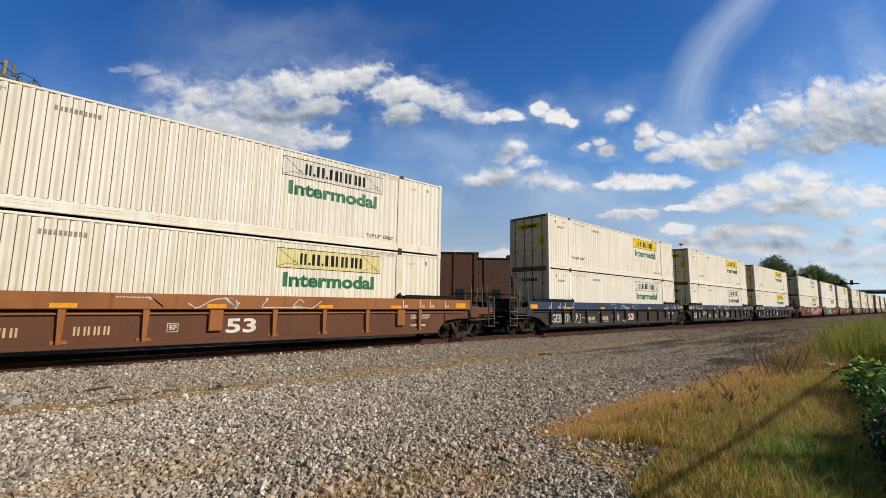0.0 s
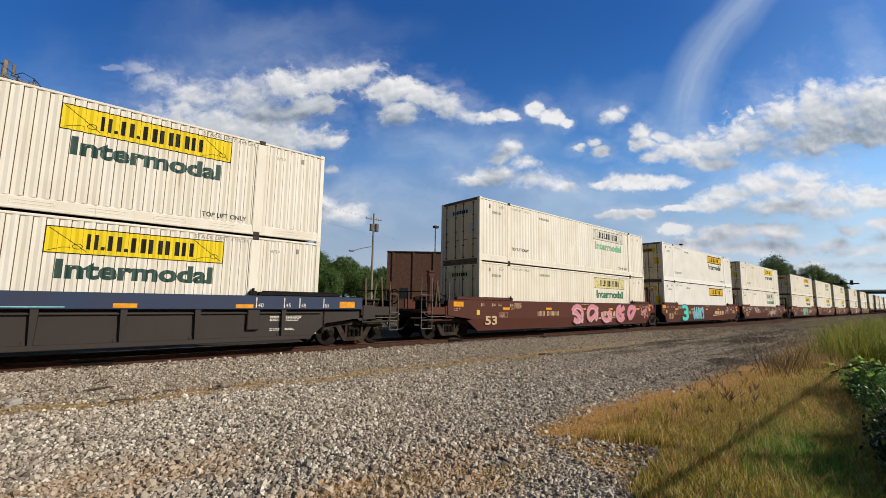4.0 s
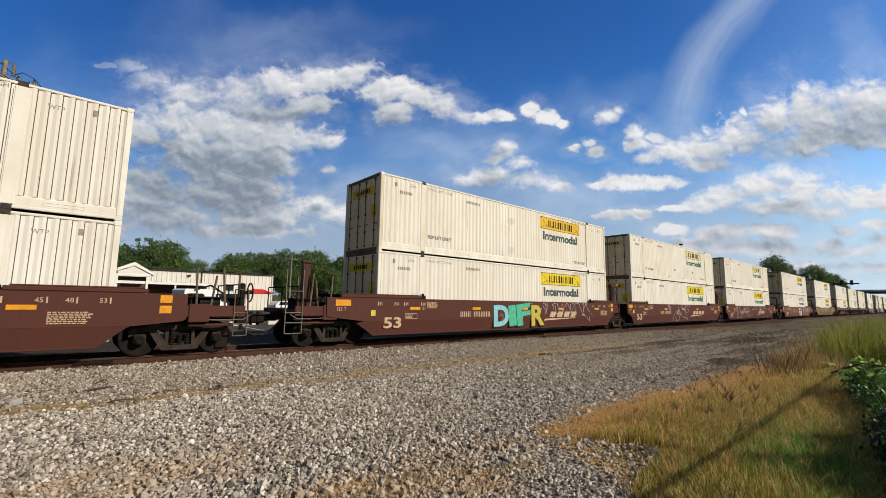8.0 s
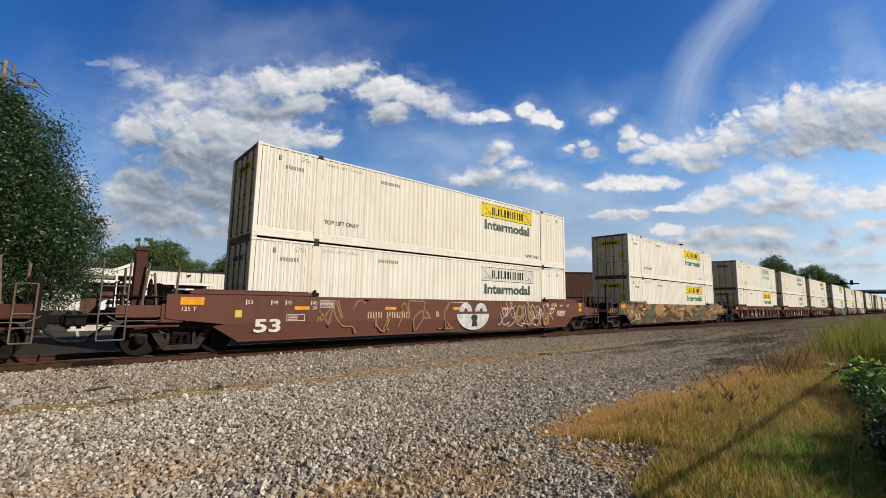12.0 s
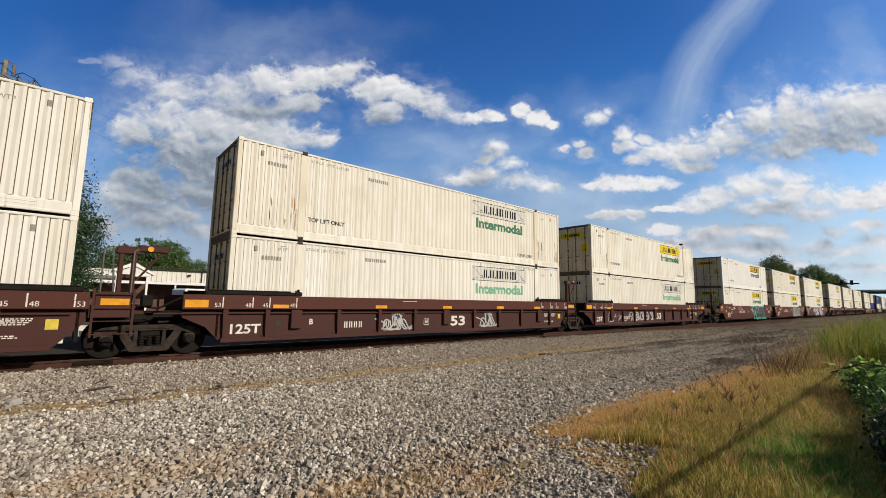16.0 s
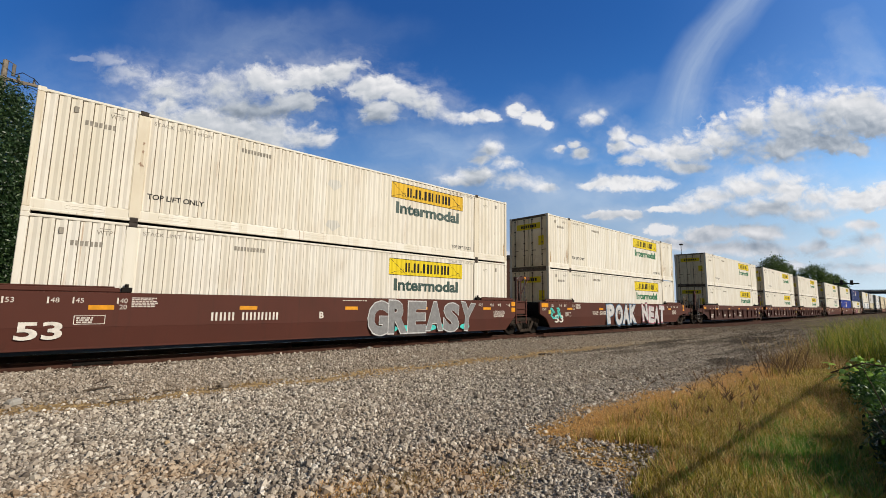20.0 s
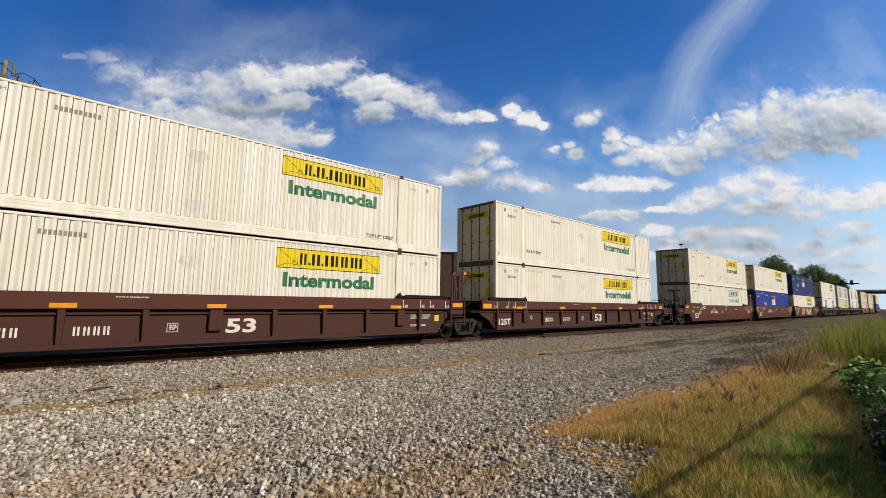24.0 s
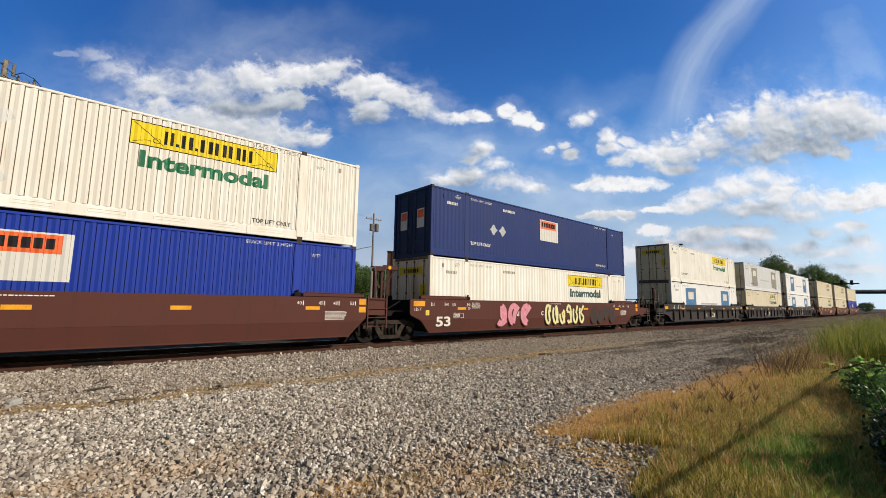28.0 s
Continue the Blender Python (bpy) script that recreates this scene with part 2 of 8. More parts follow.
M["straw"] = leafy("dry_straw", [(0, (0.46, 0.23, 0.07)), (0.5, (0.74, 0.42, 0.14)), (1, (0.85, 0.60, 0.27))], 0.7, 0.4)
M["weed"] = leafy("tall_weeds", [(0, (0.08, 0.12, 0.015)), (0.55, (0.22, 0.26, 0.03)), (0.85, (0.38, 0.35, 0.05)), (1, (0.42, 0.29, 0.10))], 0.6, 0.4)
M["dead"] = leafy("dead_brown_weeds", [(0, (0.15, 0.085, 0.03)), (0.6, (0.44, 0.29, 0.10)), (1, (0.70, 0.53, 0.24))], 0.7, 0.35)
M["seed"] = leafy("brown_seed_heads", [(0, (0.07, 0.042, 0.022)), (1, (0.20, 0.115, 0.055))], 0.8)


def road_tint(q, p, x, y, c):
    """Tan patches, brown dust towards the track and dark streaks further along the road."""
    patch = q.span(q.noise(q.vec("MULTIPLY", p, (0.35, 0.55, 0.0)), 1.0, 5, 0.6), 0.43, 0.62, 0.0, 0.85)
    near = None
    for c0, r0 in (((0.6, 5.55), (2.1, 1.0)), ((3.0, 3.6), (2.6, 0.9))):
        d = q.n("VectorMath", q.n("VectorMath", p, (1 / r0[0], 1 / r0[1], 0), (-c0[0] / r0[0], -c0[1] / r0[1], 0), op="MULTIPLY_ADD").outputs[0], op="LENGTH").outputs["Value"]
        near = d if near is None else q.math("MINIMUM", near, d)
    patch = q.math("ADD", q.math("MULTIPLY", patch, 0.2), q.math("MULTIPLY", q.span(near, 1.15, 0.35), q.span(q.noise(p, 1.6, 6, 0.65), 0.36, 0.58, 0.0, 0.9)))
    c = q.mix(patch, c, q.mix(0.55, c, (0.44, 0.29, 0.16)))
    dust = q.span(q.math("ADD", y, q.math("MULTIPLY", q.noise(p, 0.7, 4), 1.2)), 9.9, 10.9, 0.0, 0.8)
    c = q.mix(dust, c, q.mix(0.40, c, (0.20, 0.145, 0.10)))
    c = q.mix(q.span(x, 7.0, 18.0, 0.0, 0.25), c, (0.27, 0.215, 0.15))
    c = q.mix(q.span(x, 18.0, 40.0, 0.0, 0.55), c, (0.17, 0.135, 0.095))
    # two worn wheel tracks, and darker streaks and blots along the road
    dark = q.span(q.noise(q.vec("MULTIPLY", p, (0.10, 0.95, 0.0)), 1.0, 5, 0.6), 0.47, 0.60, 0.0, 0.7)
    dark = q.math("MULTIPLY", dark, q.math("MULTIPLY", q.span(x, 8.0, 16.0), q.span(y, 11.0, 9.4)))
    for at, wide, x0 in ((8.15, 0.34, 9.0), (5.35, 0.42, 15.0)):
        rut = q.span(q.math("ABSOLUTE", q.math("SUBTRACT", q.math("ADD", y, q.math("MULTIPLY", q.noise(p, 0.35, 3), 0.9)), at + 0.45)), wide * 0.4, wide * 1.5, 0.75, 0.0)
        rut = q.math("MULTIPLY", rut, q.math("MULTIPLY", q.span(x, x0, x0 + 8.0), q.span(q.noise(q.vec("MULTIPLY", p, (0.25, 1.2, 0.0)), 1.0, 5, 0.65), 0.35, 0.6)))
        dark = q.math("MAXIMUM", dark, rut)
    blot = q.vec("ADD", p, q.vec("MULTIPLY", q.n("CombineXYZ", q.math("SUBTRACT", q.noise(p, 0.8, 5), 0.5), q.math("SUBTRACT", q.noise(p, 1.3, 5), 0.5), 0.0).outputs[0], (4.0, 1.6, 0.0)))
    for c0, r0 in (((29.0, 6.9), (4.5, 1.3)), ((16.6, 4.75), (1.9, 0.5)), ((24.0, 9.2), (5.0, 0.5))):
        d = q.n("VectorMath", q.n("VectorMath", blot, (1 / r0[0], 1 / r0[1], 0), (-c0[0] / r0[0], -c0[1] / r0[1], 0), op="MULTIPLY_ADD").outputs[0], op="LENGTH").outputs["Value"]
        dark = q.math("MAXIMUM", dark, q.span(d, 1.1, 0.5, 0.0, 0.85))
    return q.mix(dark, c, (0.07, 0.054, 0.038))


def stone_material():
    q = Net("crushed_stone", 0.85).dull(0.15)
    rnd = q.n("NewGeometry").outputs["Random Per Island"]
    c = q.ramp(rnd, [(0.0, (0.075, 0.061, 0.051)), (0.16, (0.23, 0.192, 0.156)), (0.48, (0.39, 0.336, 0.277)), (0.82, (0.57, 0.50, 0.41)), (1.0, (0.82, 0.76, 0.67))])
    p = q.place(False)
    sep = q.n("SeparateXYZ", p)
    c = road_tint(q, p, sep.outputs[0], sep.outputs[1], c)
    fine = q.noise(p, 90, 3)
    c = q.mix(q.math("MULTIPLY", fine, 0.3), c, (0.22, 0.2, 0.175))
    return q.done(c, fine, 0.35, 0.006)


def ground_material():
    """Crushed stone, soil and verge on one sheet, told apart by place."""
    q = Net("ground", 0.95).dull(0.04)
    p = q.place(False)
    sep = q.n("SeparateXYZ", p)
    x, y = sep.outputs[0], sep.outputs[1]
    wob = q.math("MULTIPLY", q.math("SUBTRACT", q.noise(p, 0.5, 5), 0.5), 2.2)
    cells = q.n("TexVoronoi", p)
    cells.inputs["Scale"].default_value = 21.0
    c_sep = q.n("SeparateColor", cells.outputs["Color"])
    stone = q.ramp(c_sep.outputs[0], [(0.0, (0.11, 0.093, 0.078)), (0.4, (0.34, 0.295, 0.24)), (0.75, (0.52, 0.455, 0.37)), (1.0, (0.72, 0.65, 0.55))])
    gaps = q.span(cells.outputs["Distance"], 0.45, 0.75)
    stone = q.mix(gaps, stone, (0.13, 0.108, 0.085))
    stone = road_tint(q, p, x, y, stone)
    # past the loose stone, dirt darkened in place of the shade between stones
    dirt = q.mix(q.span(q.noise(q.vec("MULTIPLY", p, (0.15, 0.9, 0.0)), 1.0, 6), 0.35, 0.65), (0.075, 0.057, 0.04), (0.15, 0.12, 0.085))
    stone = q.mix(q.span(x, 36.0, 54.0, 0.0, 0.9), stone, dirt)
    soil = q.mix(q.span(q.noise(p, 6, 6), 0.35, 0.65), (0.22, 0.14, 0.07), (0.44, 0.31, 0.15))
    # a strip of bare soil along the foot of the ballast
    strip = q.math("ABSOLUTE", q.math("SUBTRACT", q.math("ADD", y, q.math("MULTIPLY", wob, 0.35)), 9.72))
    c = q.mix(q.math("MULTIPLY", q.span(strip, 0.24, 0.66, 0.95, 0.0), q.span(x, 12.0, 26.0, 1.0, 0.0)), stone, soil)
    # verge towards the camera's side
    verge = q.math("ADD", y, q.math("ADD", q.math("MULTIPLY", wob, 0.45), q.math("MULTIPLY", q.math("MAXIMUM", q.math("SUBTRACT", 5.3, x), 0.0), 2.1)))
    straw = q.mix(q.span(q.noise(p, 12, 6), 0.3, 0.7), (0.27, 0.16, 0.065), (0.50, 0.31, 0.12))
    c = q.mix(q.span(verge, 3.9, 4.35, 1.0, 0.0), c, straw)
    turf = q.mix(q.span(q.noise(p, 9, 6), 0.3, 0.7), (0.10, 0.078, 0.022), (0.25, 0.18, 0.06))
    c = q.mix(q.span(verge, 2.2, 3.3, 1.0, 0.0), c, turf)
    # beyond the track: a strip coloured dark for the train's shade, worn asphalt, then fields
    asphalt = q.mix(q.span(q.noise(p, 1.2, 7), 0.3, 0.7), (0.068, 0.058, 0.046), (0.12, 0.105, 0.085))
    c = q.mix(q.span(q.math("ADD", y, q.math("MULTIPLY", wob, 0.3)), 16.6, 17.4), c, (0.055, 0.045, 0.036))
    c = q.mix(q.span(q.math("ADD", y, q.math("MULTIPLY", wob, 0.3)), 23.0, 24.0), c, asphalt)
    field = q.mix(q.span(q.noise(p, 0.4, 7), 0.3, 0.7), (0.055, 0.075, 0.022), (0.12, 0.13, 0.045))
    c = q.mix(q.span(y, 92.0, 96.0), c, field)
    bumps = q.math("SUBTRACT", 1.0, cells.outputs["Distance"])
    return q.done(c, bumps, 0.9, 0.03)


M["stone"], M["ground"] = stone_material(), ground_material()


# ---- mesh helpers ----
class Geo:
    """Collects vertices and faces for one mesh."""

    def __init__(self):
        self.v, self.f = [], []

    def add(self, verts, faces):
        k = len(self.v)
        self.v += [tuple(p) for p in verts]
        self.f += [tuple(i + k for i in face) for face in faces]
        return self

    def box(self, x0, x1, y0, y1, z0, z1, c=0.0):
        """A box, its edges cut by c."""
        lo, hi = (x0, y0, z0), (x1, y1, z1)
        if c <= 0:
            v = [(x, y, z) for x in (x0, x1) for y in (y0, y1) for z in (z0, z1)]
            return self.add(v, [(0, 1, 3, 2), (4, 6, 7, 5), (0, 4, 5, 1), (2, 3, 7, 6), (0, 2, 6, 4), (1, 5, 7, 3)])
        c = min(c, *(0.45 * abs(h - l) for l, h in zip(lo, hi)))
        v, at = [], {}
        for s in [(i, j, k) for i in (0, 1) for j in (0, 1) for k in (0, 1)]:
            for ax in range(3):
                at[s, ax] = len(v)
                v.append([(lo, hi)[s[d]][d] + (0 if d == ax else (c, -c)[s[d]]) for d in range(3)])
        f = []
        ring = [(0, 0), (1, 0), (1, 1), (0, 1)]
        for ax in range(3):
            a, b = (ax + 1) % 3, (ax + 2) % 3
            for sg in (0, 1):
                face = []
                for p, r in ring:
                    s = [0, 0, 0]
                    s[ax], s[a], s[b] = sg, p, r
                    face.append(at[tuple(s), ax])
                f.append(face)
            for p, r in ring:
                s0, s1 = [0, 0, 0], [0, 0, 0]
                s0[ax], s1[ax] = 0, 1
                s0[a] = s1[a] = p
                s0[b] = s1[b] = r
                s0, s1 = tuple(s0), tuple(s1)
                f.append((at[s0, a], at[s1, a], at[s1, b], at[s0, b]))
        for s in [(i, j, k) for i in (0, 1) for j in (0, 1) for k in (0, 1)]:
            f.append((at[s, 0], at[s, 1], at[s, 2]))
        return self.add(v, f)

    def rod(self, a, b, r, n=8, r1=None):
        """A straight round bar from a to b, tapering to r1."""
        a, b = Vector(a), Vector(b)
        r1 = r if r1 is None else r1
        turn = (b - a).to_track_quat("Z", "Y")
        ring = [turn @ Vector((math.cos(t), math.sin(t), 0)) for t in [2 * math.pi * i / n for i in range(n)]]
        v = [a + d * r for d in ring] + [b + d * r1 for d in ring]
        f = [(i, (i + 1) % n, n + (i + 1) % n, n + i) for i in range(n)] + [tuple(range(n - 1, -1, -1)), tuple(range(n, 2 * n))]
        return self.add(v, f)

    def bent(self, points, r, n=6):
        for a, b in zip(points, points[1:]):
            self.rod(a, b, r, n)
        return self

    def slab(self, outline, y0, y1):
        """An outline in x and z, from y0 to y1."""
        n = len(outline)
        v = [(x, y0, z) for x, z in outline] + [(x, y1, z) for x, z in outline]
        return self.add(v, [tuple(range(n)), tuple(range(2 * n - 1, n - 1, -1))] + [(i, n + i, n + (i + 1) % n, (i + 1) % n) for i in range(n)])

    def bar(self, section, x0, x1):
        """A section in y and z, drawn out along x."""
        n = len(section)
        v = [(x0, y, z) for y, z in section] + [(x1, y, z) for y, z in section]
        return self.add(v, [tuple(range(n)), tuple(range(2 * n - 1, n - 1, -1))] + [(i, n + i, n + (i + 1) % n, (i + 1) % n) for i in range(n)])

    def disc_y(self, x, z, profile, n=24):
        """Rings of (y, radius) about an axle along y."""
        rows = [[(x + r * math.cos(2 * math.pi * i / n), y, z + r * math.sin(2 * math.pi * i / n)) for i in range(n)] for y, r in profile]
        v = [p for row in rows for p in row]
        f = [(k * n + i, k * n + (i + 1) % n, (k + 1) * n + (i + 1) % n, (k + 1) * n + i) for k in range(len(rows) - 1) for i in range(n)]
        return self.add(v, f + [tuple(range(n)), tuple(range(len(v) - 1, len(v) - n - 1, -1))])

    def stroke(self, pts, width, y):
        """A flat painted line through points in x and z."""
        pts = [Vector((p[0], p[1])) for p in pts]
        side = []
        for i in range(len(pts)):
            d = (pts[min(i + 1, len(pts) - 1)] - pts[max(i - 1, 0)])
            d = d.normalized() if d.length > 1e-6 else Vector((1, 0))
            side.append(Vector((-d.y, d.x)) * width / 2)
        v = [(p.x + s.x, y, p.y + s.y) for p, s in zip(pts, side)] + [(p.x - s.x, y, p.y - s.y) for p, s in zip(pts, side)]
        n = len(pts)
        return self.add(v, [(i, i + 1, n + i + 1, n + i) for i in range(n - 1)])

    def mesh(self, name, material, smooth=False):
        me = bpy.data.meshes.new(name)
        me.from_pydata(self.v, [], self.f)
        bm = bmesh.new()
        bm.from_mesh(me)
        bmesh.ops.recalc_face_normals(bm, faces=bm.faces)
        for face in bm.faces:
            face.smooth = smooth
        bm.to_mesh(me)
        bm.free()
        me.materials.append(M[material])
        return me


STORE = {}


def stored(key, build, material, smooth=False):
    """The mesh of that key and material, built once."""
    if (key, material) not in STORE:
        g = build()
        STORE[key, material] = g.mesh(key, material, smooth)
    return STORE[key, material]


def part(name, mesh, parent, at=(0, 0, 0), turn=(0, 0, 0), label=""):
    ob = new(name, mesh)
    ob.parent = parent
    ob.matrix_basis = pose(*at, *turn)
    return tagged(ob, label) if label else ob


def thing(name, at, label, category, group="", kind="", turn=(0, 0, 0)):
    ob = new(name)
    ob.empty_display_size = 0.3
    ob.matrix_basis = pose(*at, *turn)
    return tagged(ob, label, category, group, kind)


def arrays(name, V, F, material, smooth=False):
    """A mesh from arrays: vertices (n, 3), faces (m, k)."""
    me = bpy.data.meshes.new(name)
    k = F.shape[1]
    me.vertices.add(len(V))
    me.vertices.foreach_set("co", np.ascontiguousarray(V, dtype=np.float32).ravel())
    me.loops.add(F.size)
    me.loops.foreach_set("vertex_index", np.ascontiguousarray(F, dtype=np.int32).ravel())
    me.polygons.add(len(F))
    me.polygons.foreach_set("loop_start", np.arange(0, F.size, k, dtype=np.int32))
    me.polygons.foreach_set("loop_total", np.full(len(F), k, dtype=np.int32))
    me.polygons.foreach_set("use_smooth", np.full(len(F), smooth, dtype=bool))
    me.update(calc_edges=True)
    me.validate()
    me.materials.append(M[material])
    return me


def word_mesh(text, height, material, bold=0.0, width=None, slant=0.0):
    """Flat letters in x and z from the built-in font, starting at x = 0 on the line z = 0, facing -y."""
    key = ("word", text, height, bold, width, slant)
    if (key, material) in STORE:
        return STORE[key, material]
    if key not in STORE:
        cu = bpy.data.curves.new("letters", "FONT")
        cu.body, cu.size, cu.offset, cu.resolution_u, cu.shear = text, height / 0.72, bold, 3, slant
        ob = bpy.data.objects.new("letters", cu)
        me = bpy.data.meshes.new_from_object(ob)
        bpy.data.objects.remove(ob)
        xs = [v.co.x for v in me.vertices]
        k = width / (max(xs) - min(xs)) if width else 1.0
        x0 = min(xs)
        for v in me.vertices:
            v.co = ((v.co.x - x0) * k, 0.0, v.co.y)
        STORE[key] = me
    me = STORE[key].copy()
    me.materials.clear()
    me.materials.append(M[material])
    STORE[key, material] = me
    return me


# ---- setting ----
def np_lerp(x, xs, ys):
    return np.interp(x, xs, ys)


GROUND_Y = [-900, -30, -6, 0, 9.75, 11.7, 12.3, 16.1, 16.8, 18.6, 20, 90, 140, 3000]
GROUND_Z = [6, 1.0, 0.15, 0, 0, 0.13, 0.16, 0.16, 0.13, -0.02, 0, 0, 0.3, 30]


def ground():
    xs = np.unique(np.concatenate([np.linspace(-2500, -60, 20), np.linspace(-60, 80, 113), np.linspace(80, 400, 65), np.linspace(400, 3000, 20)]))
    ys = np.unique(np.concatenate([GROUND_Y, np.linspace(-6, 24, 61), np.linspace(24, 140, 40)]))
    X, Y = np.meshgrid(xs, ys, indexing="ij")
    Z = np_lerp(Y, GROUND_Y, GROUND_Z)
    near = np.clip(1 - np.abs(Y - 5) / 6, 0, 1) * np.clip(1 - np.abs(X - 20) / 60, 0, 1)
    Z = Z + near * 0.03 * (np.sin(X * 0.9 + 1.3 * np.sin(Y * 0.7)) + np.sin(Y * 1.7 + X * 0.31))
    n, m = X.shape
    i = np.arange(n * m).reshape(n, m)
    F = np.stack([i[:-1, :-1], i[1:, :-1], i[1:, 1:], i[:-1, 1:]], -1).reshape(-1, 4)
    ob = new("ground", arrays("ground", np.stack([X, Y, Z], -1).reshape(-1, 3), F, "ground", True))
    tagged(ob, "grey crushed stone service road with dry verge and asphalt beyond", "ground", kind="structure")


def ground_z(x, y):
    z = np_lerp(y, GROUND_Y, GROUND_Z)
    near = np.clip(1 - np.abs(y - 5) / 6, 0, 1) * np.clip(1 - np.abs(x - 20) / 60, 0, 1)
    return z + near * 0.03 * (np.sin(x * 0.9 + 1.3 * np.sin(y * 0.7)) + np.sin(y * 1.7 + x * 0.31))


RAIL = [(-0.07, 0), (0.07, 0), (0.07, 0.012), (0.012, 0.035), (0.010, 0.125), (0.035, 0.14), (0.036, 0.172), (0.026, 0.18),
        (-0.026, 0.18), (-0.036, 0.172), (-0.035, 0.14), (-0.010, 0.125), (-0.012, 0.035), (-0.07, 0.012)]


def track():
    root = thing("railway_track", (0, YT, ZR - 0.18), "single railway track with rusty rails in grey ballast", "track", kind="structure")
    for s in (-1, 1):
        y = s * 0.754
        rail = part("rail", stored("rail", lambda: Geo().bar(RAIL, -80, 420), "rail"), root, (0, y, 0), label="rusty brown steel rail")
        part("rail_head", stored("rail_head", lambda: Geo().bar([(-0.022, 0.1805), (0.022, 0.1805), (0.02, 0.183), (-0.02, 0.183)], -80, 420), "rail_top"), rail,
             label="bright worn running surface")
        for x in (0.55, 12.4) if s < 0 else (6.4,):
            def joint():
                g = Geo().box(-0.38, 0.38, -0.052, -0.014, 0.035, 0.125, 0.006)
                for k in range(6):
                    bx = -0.31 + 0.124 * k
                    g.rod((bx, -0.05, 0.08), (bx, -0.082, 0.08), 0.018, 6)
                return g
            part("joint_bar", stored("joint_bar", joint, "steel"), rail, (x, 0, 0), label="dark bolted rail joint bar")
    tie = stored("sleeper", lambda: Geo().box(-0.115, 0.115, -1.3, 1.3, -0.17, -0.002, 0.012), "tie")
    plate = stored("tie_plate", lambda: Geo().box(-0.09, 0.09, -0.15, 0.15, -0.002, 0.014, 0.004), "rail")
    for k in range(150):
        ob = part("sleeper", tie, root, (-14 + 0.535 * k + random.uniform(-0.02, 0.02), random.uniform(-0.03, 0.03), 0.0), (0, 0, random.uniform(-0.7, 0.7)))
        if k < 50:
            part("tie_plate", plate, ob, (0, -0.754, 0))


# ---- containers ----
LEN, WID, HGT, PITCH = 16.15, 2.6, 2.896, 0.2157
FOLD = [(0.0, 0.042), (0.011, 0.042), (0.018, 0.025), (0.085, 0.025), (0.155, 0.0), (0.2135, 0.0)]
GROOVES = [-7.93 + PITCH * k for k in range(74)]


def fold_depth(x):
    t = (x - GROOVES[0]) % PITCH
    return float(np.interp(t, [a for a, _ in FOLD] + [PITCH], [d for _, d in FOLD] + [0.042]))


def side_panel():
    pts = []
    for g in GROOVES:
        pts += [(g + a, -1.285 + d) for a, d in FOLD if g + a < 7.95]
    pts = [(-7.95, -1.285)] + pts + [(7.95, -1.285)]
    n = len(pts)
    v = [(x, y, 0.325) for x, y in pts] + [(x, y, 2.815) for x, y in pts] + [(x, -1.225, 0.325) for x, y in pts] + [(x, -1.225, 2.815) for x, y in pts]
    f = [(i, i + 1, n + i + 1, n + i) for i in range(n - 1)] + [(2 * n + i, 3 * n + i, 3 * n + i + 1, 2 * n + i + 1) for i in range(n - 1)]
    return Geo().add(v, f)


def draped(key, build, material):
    """A flat decal laid over the folds of a side panel, 3 mm proud of it."""
    if (key, material) in STORE:
        return STORE[key, material]
    if key not in STORE:
        src = build()
        bm = bmesh.new()
        if isinstance(src, Geo):
            src = src.mesh("decal", "black")
        bm.from_mesh(src)
        xs = [v.co.x for v in bm.verts]
        lo, hi = min(xs), max(xs)
        for g in GROOVES:
            for a, _ in FOLD:
                if lo < g + a < hi:
                    bmesh.ops.bisect_plane(bm, geom=bm.verts[:] + bm.edges[:] + bm.faces[:], plane_co=(g + a, 0, 0), plane_no=(1, 0, 0))
        for v in bm.verts:
            v.co.y = -1.285 + fold_depth(v.co.x) - 0.003 + v.co.y
        me = bpy.data.meshes.new("decal")
        bm.to_mesh(me)
        bm.free()
        STORE[key] = me
    me = STORE[key].copy()
    me.materials.clear()
    me.materials.append(M[material])
    STORE[key, material] = me
    return me


def moved_word(text, height, x, z, bold=0.0, width=None):
    me = word_mesh(text, height, "black", bold, width).copy()
    for v in me.vertices:
        v.co.x += x
        v.co.z += z
    return me


def rect(x0, x1, z0, z1, y=0.0):
    return Geo().add([(x0, y, z0), (x1, y, z0), (x1, y, z1), (x0, y, z1)], [(0, 1, 2, 3)])


def frame_lines(x0, x1, z0, z1, w=0.02, y=0.0):
    g = Geo()
    for a in ((x0, x1, z0, z0 + w), (x0, x1, z1 - w, z1), (x0, x0 + w, z0 + w, z1 - w), (x1 - w, x1, z0 + w, z1 - w)):
        r = rect(*a, y)
        g.add(r.v, r.f)
    return g


def name_bars(x0, x1, z0, h, y=0.0):
    """The carrier's name, as plain upright bars and dots."""
    g = Geo()
    widths = [0.55, 0.2, 0.7, 0.2, 0.8, 0.8, 0.85, 0.7]
    gap = 0.14
    k = (x1 - x0) / (sum(widths) + gap * (len(widths) - 1))
    x = x0
    for i, w in enumerate(widths):
        if i in (1, 3):
            strips = [(x, x + w * k, z0, z0 + h * 0.22)]
        else:
            strips = [(x, x + w * k * 0.32, z0, z0 + h), (x + w * k * 0.66, x + w * k, z0, z0 + h)]
        for strip in strips:
            r = rect(*strip, y)
            g.add(r.v, r.f)
        x += (w + gap) * k
    return g


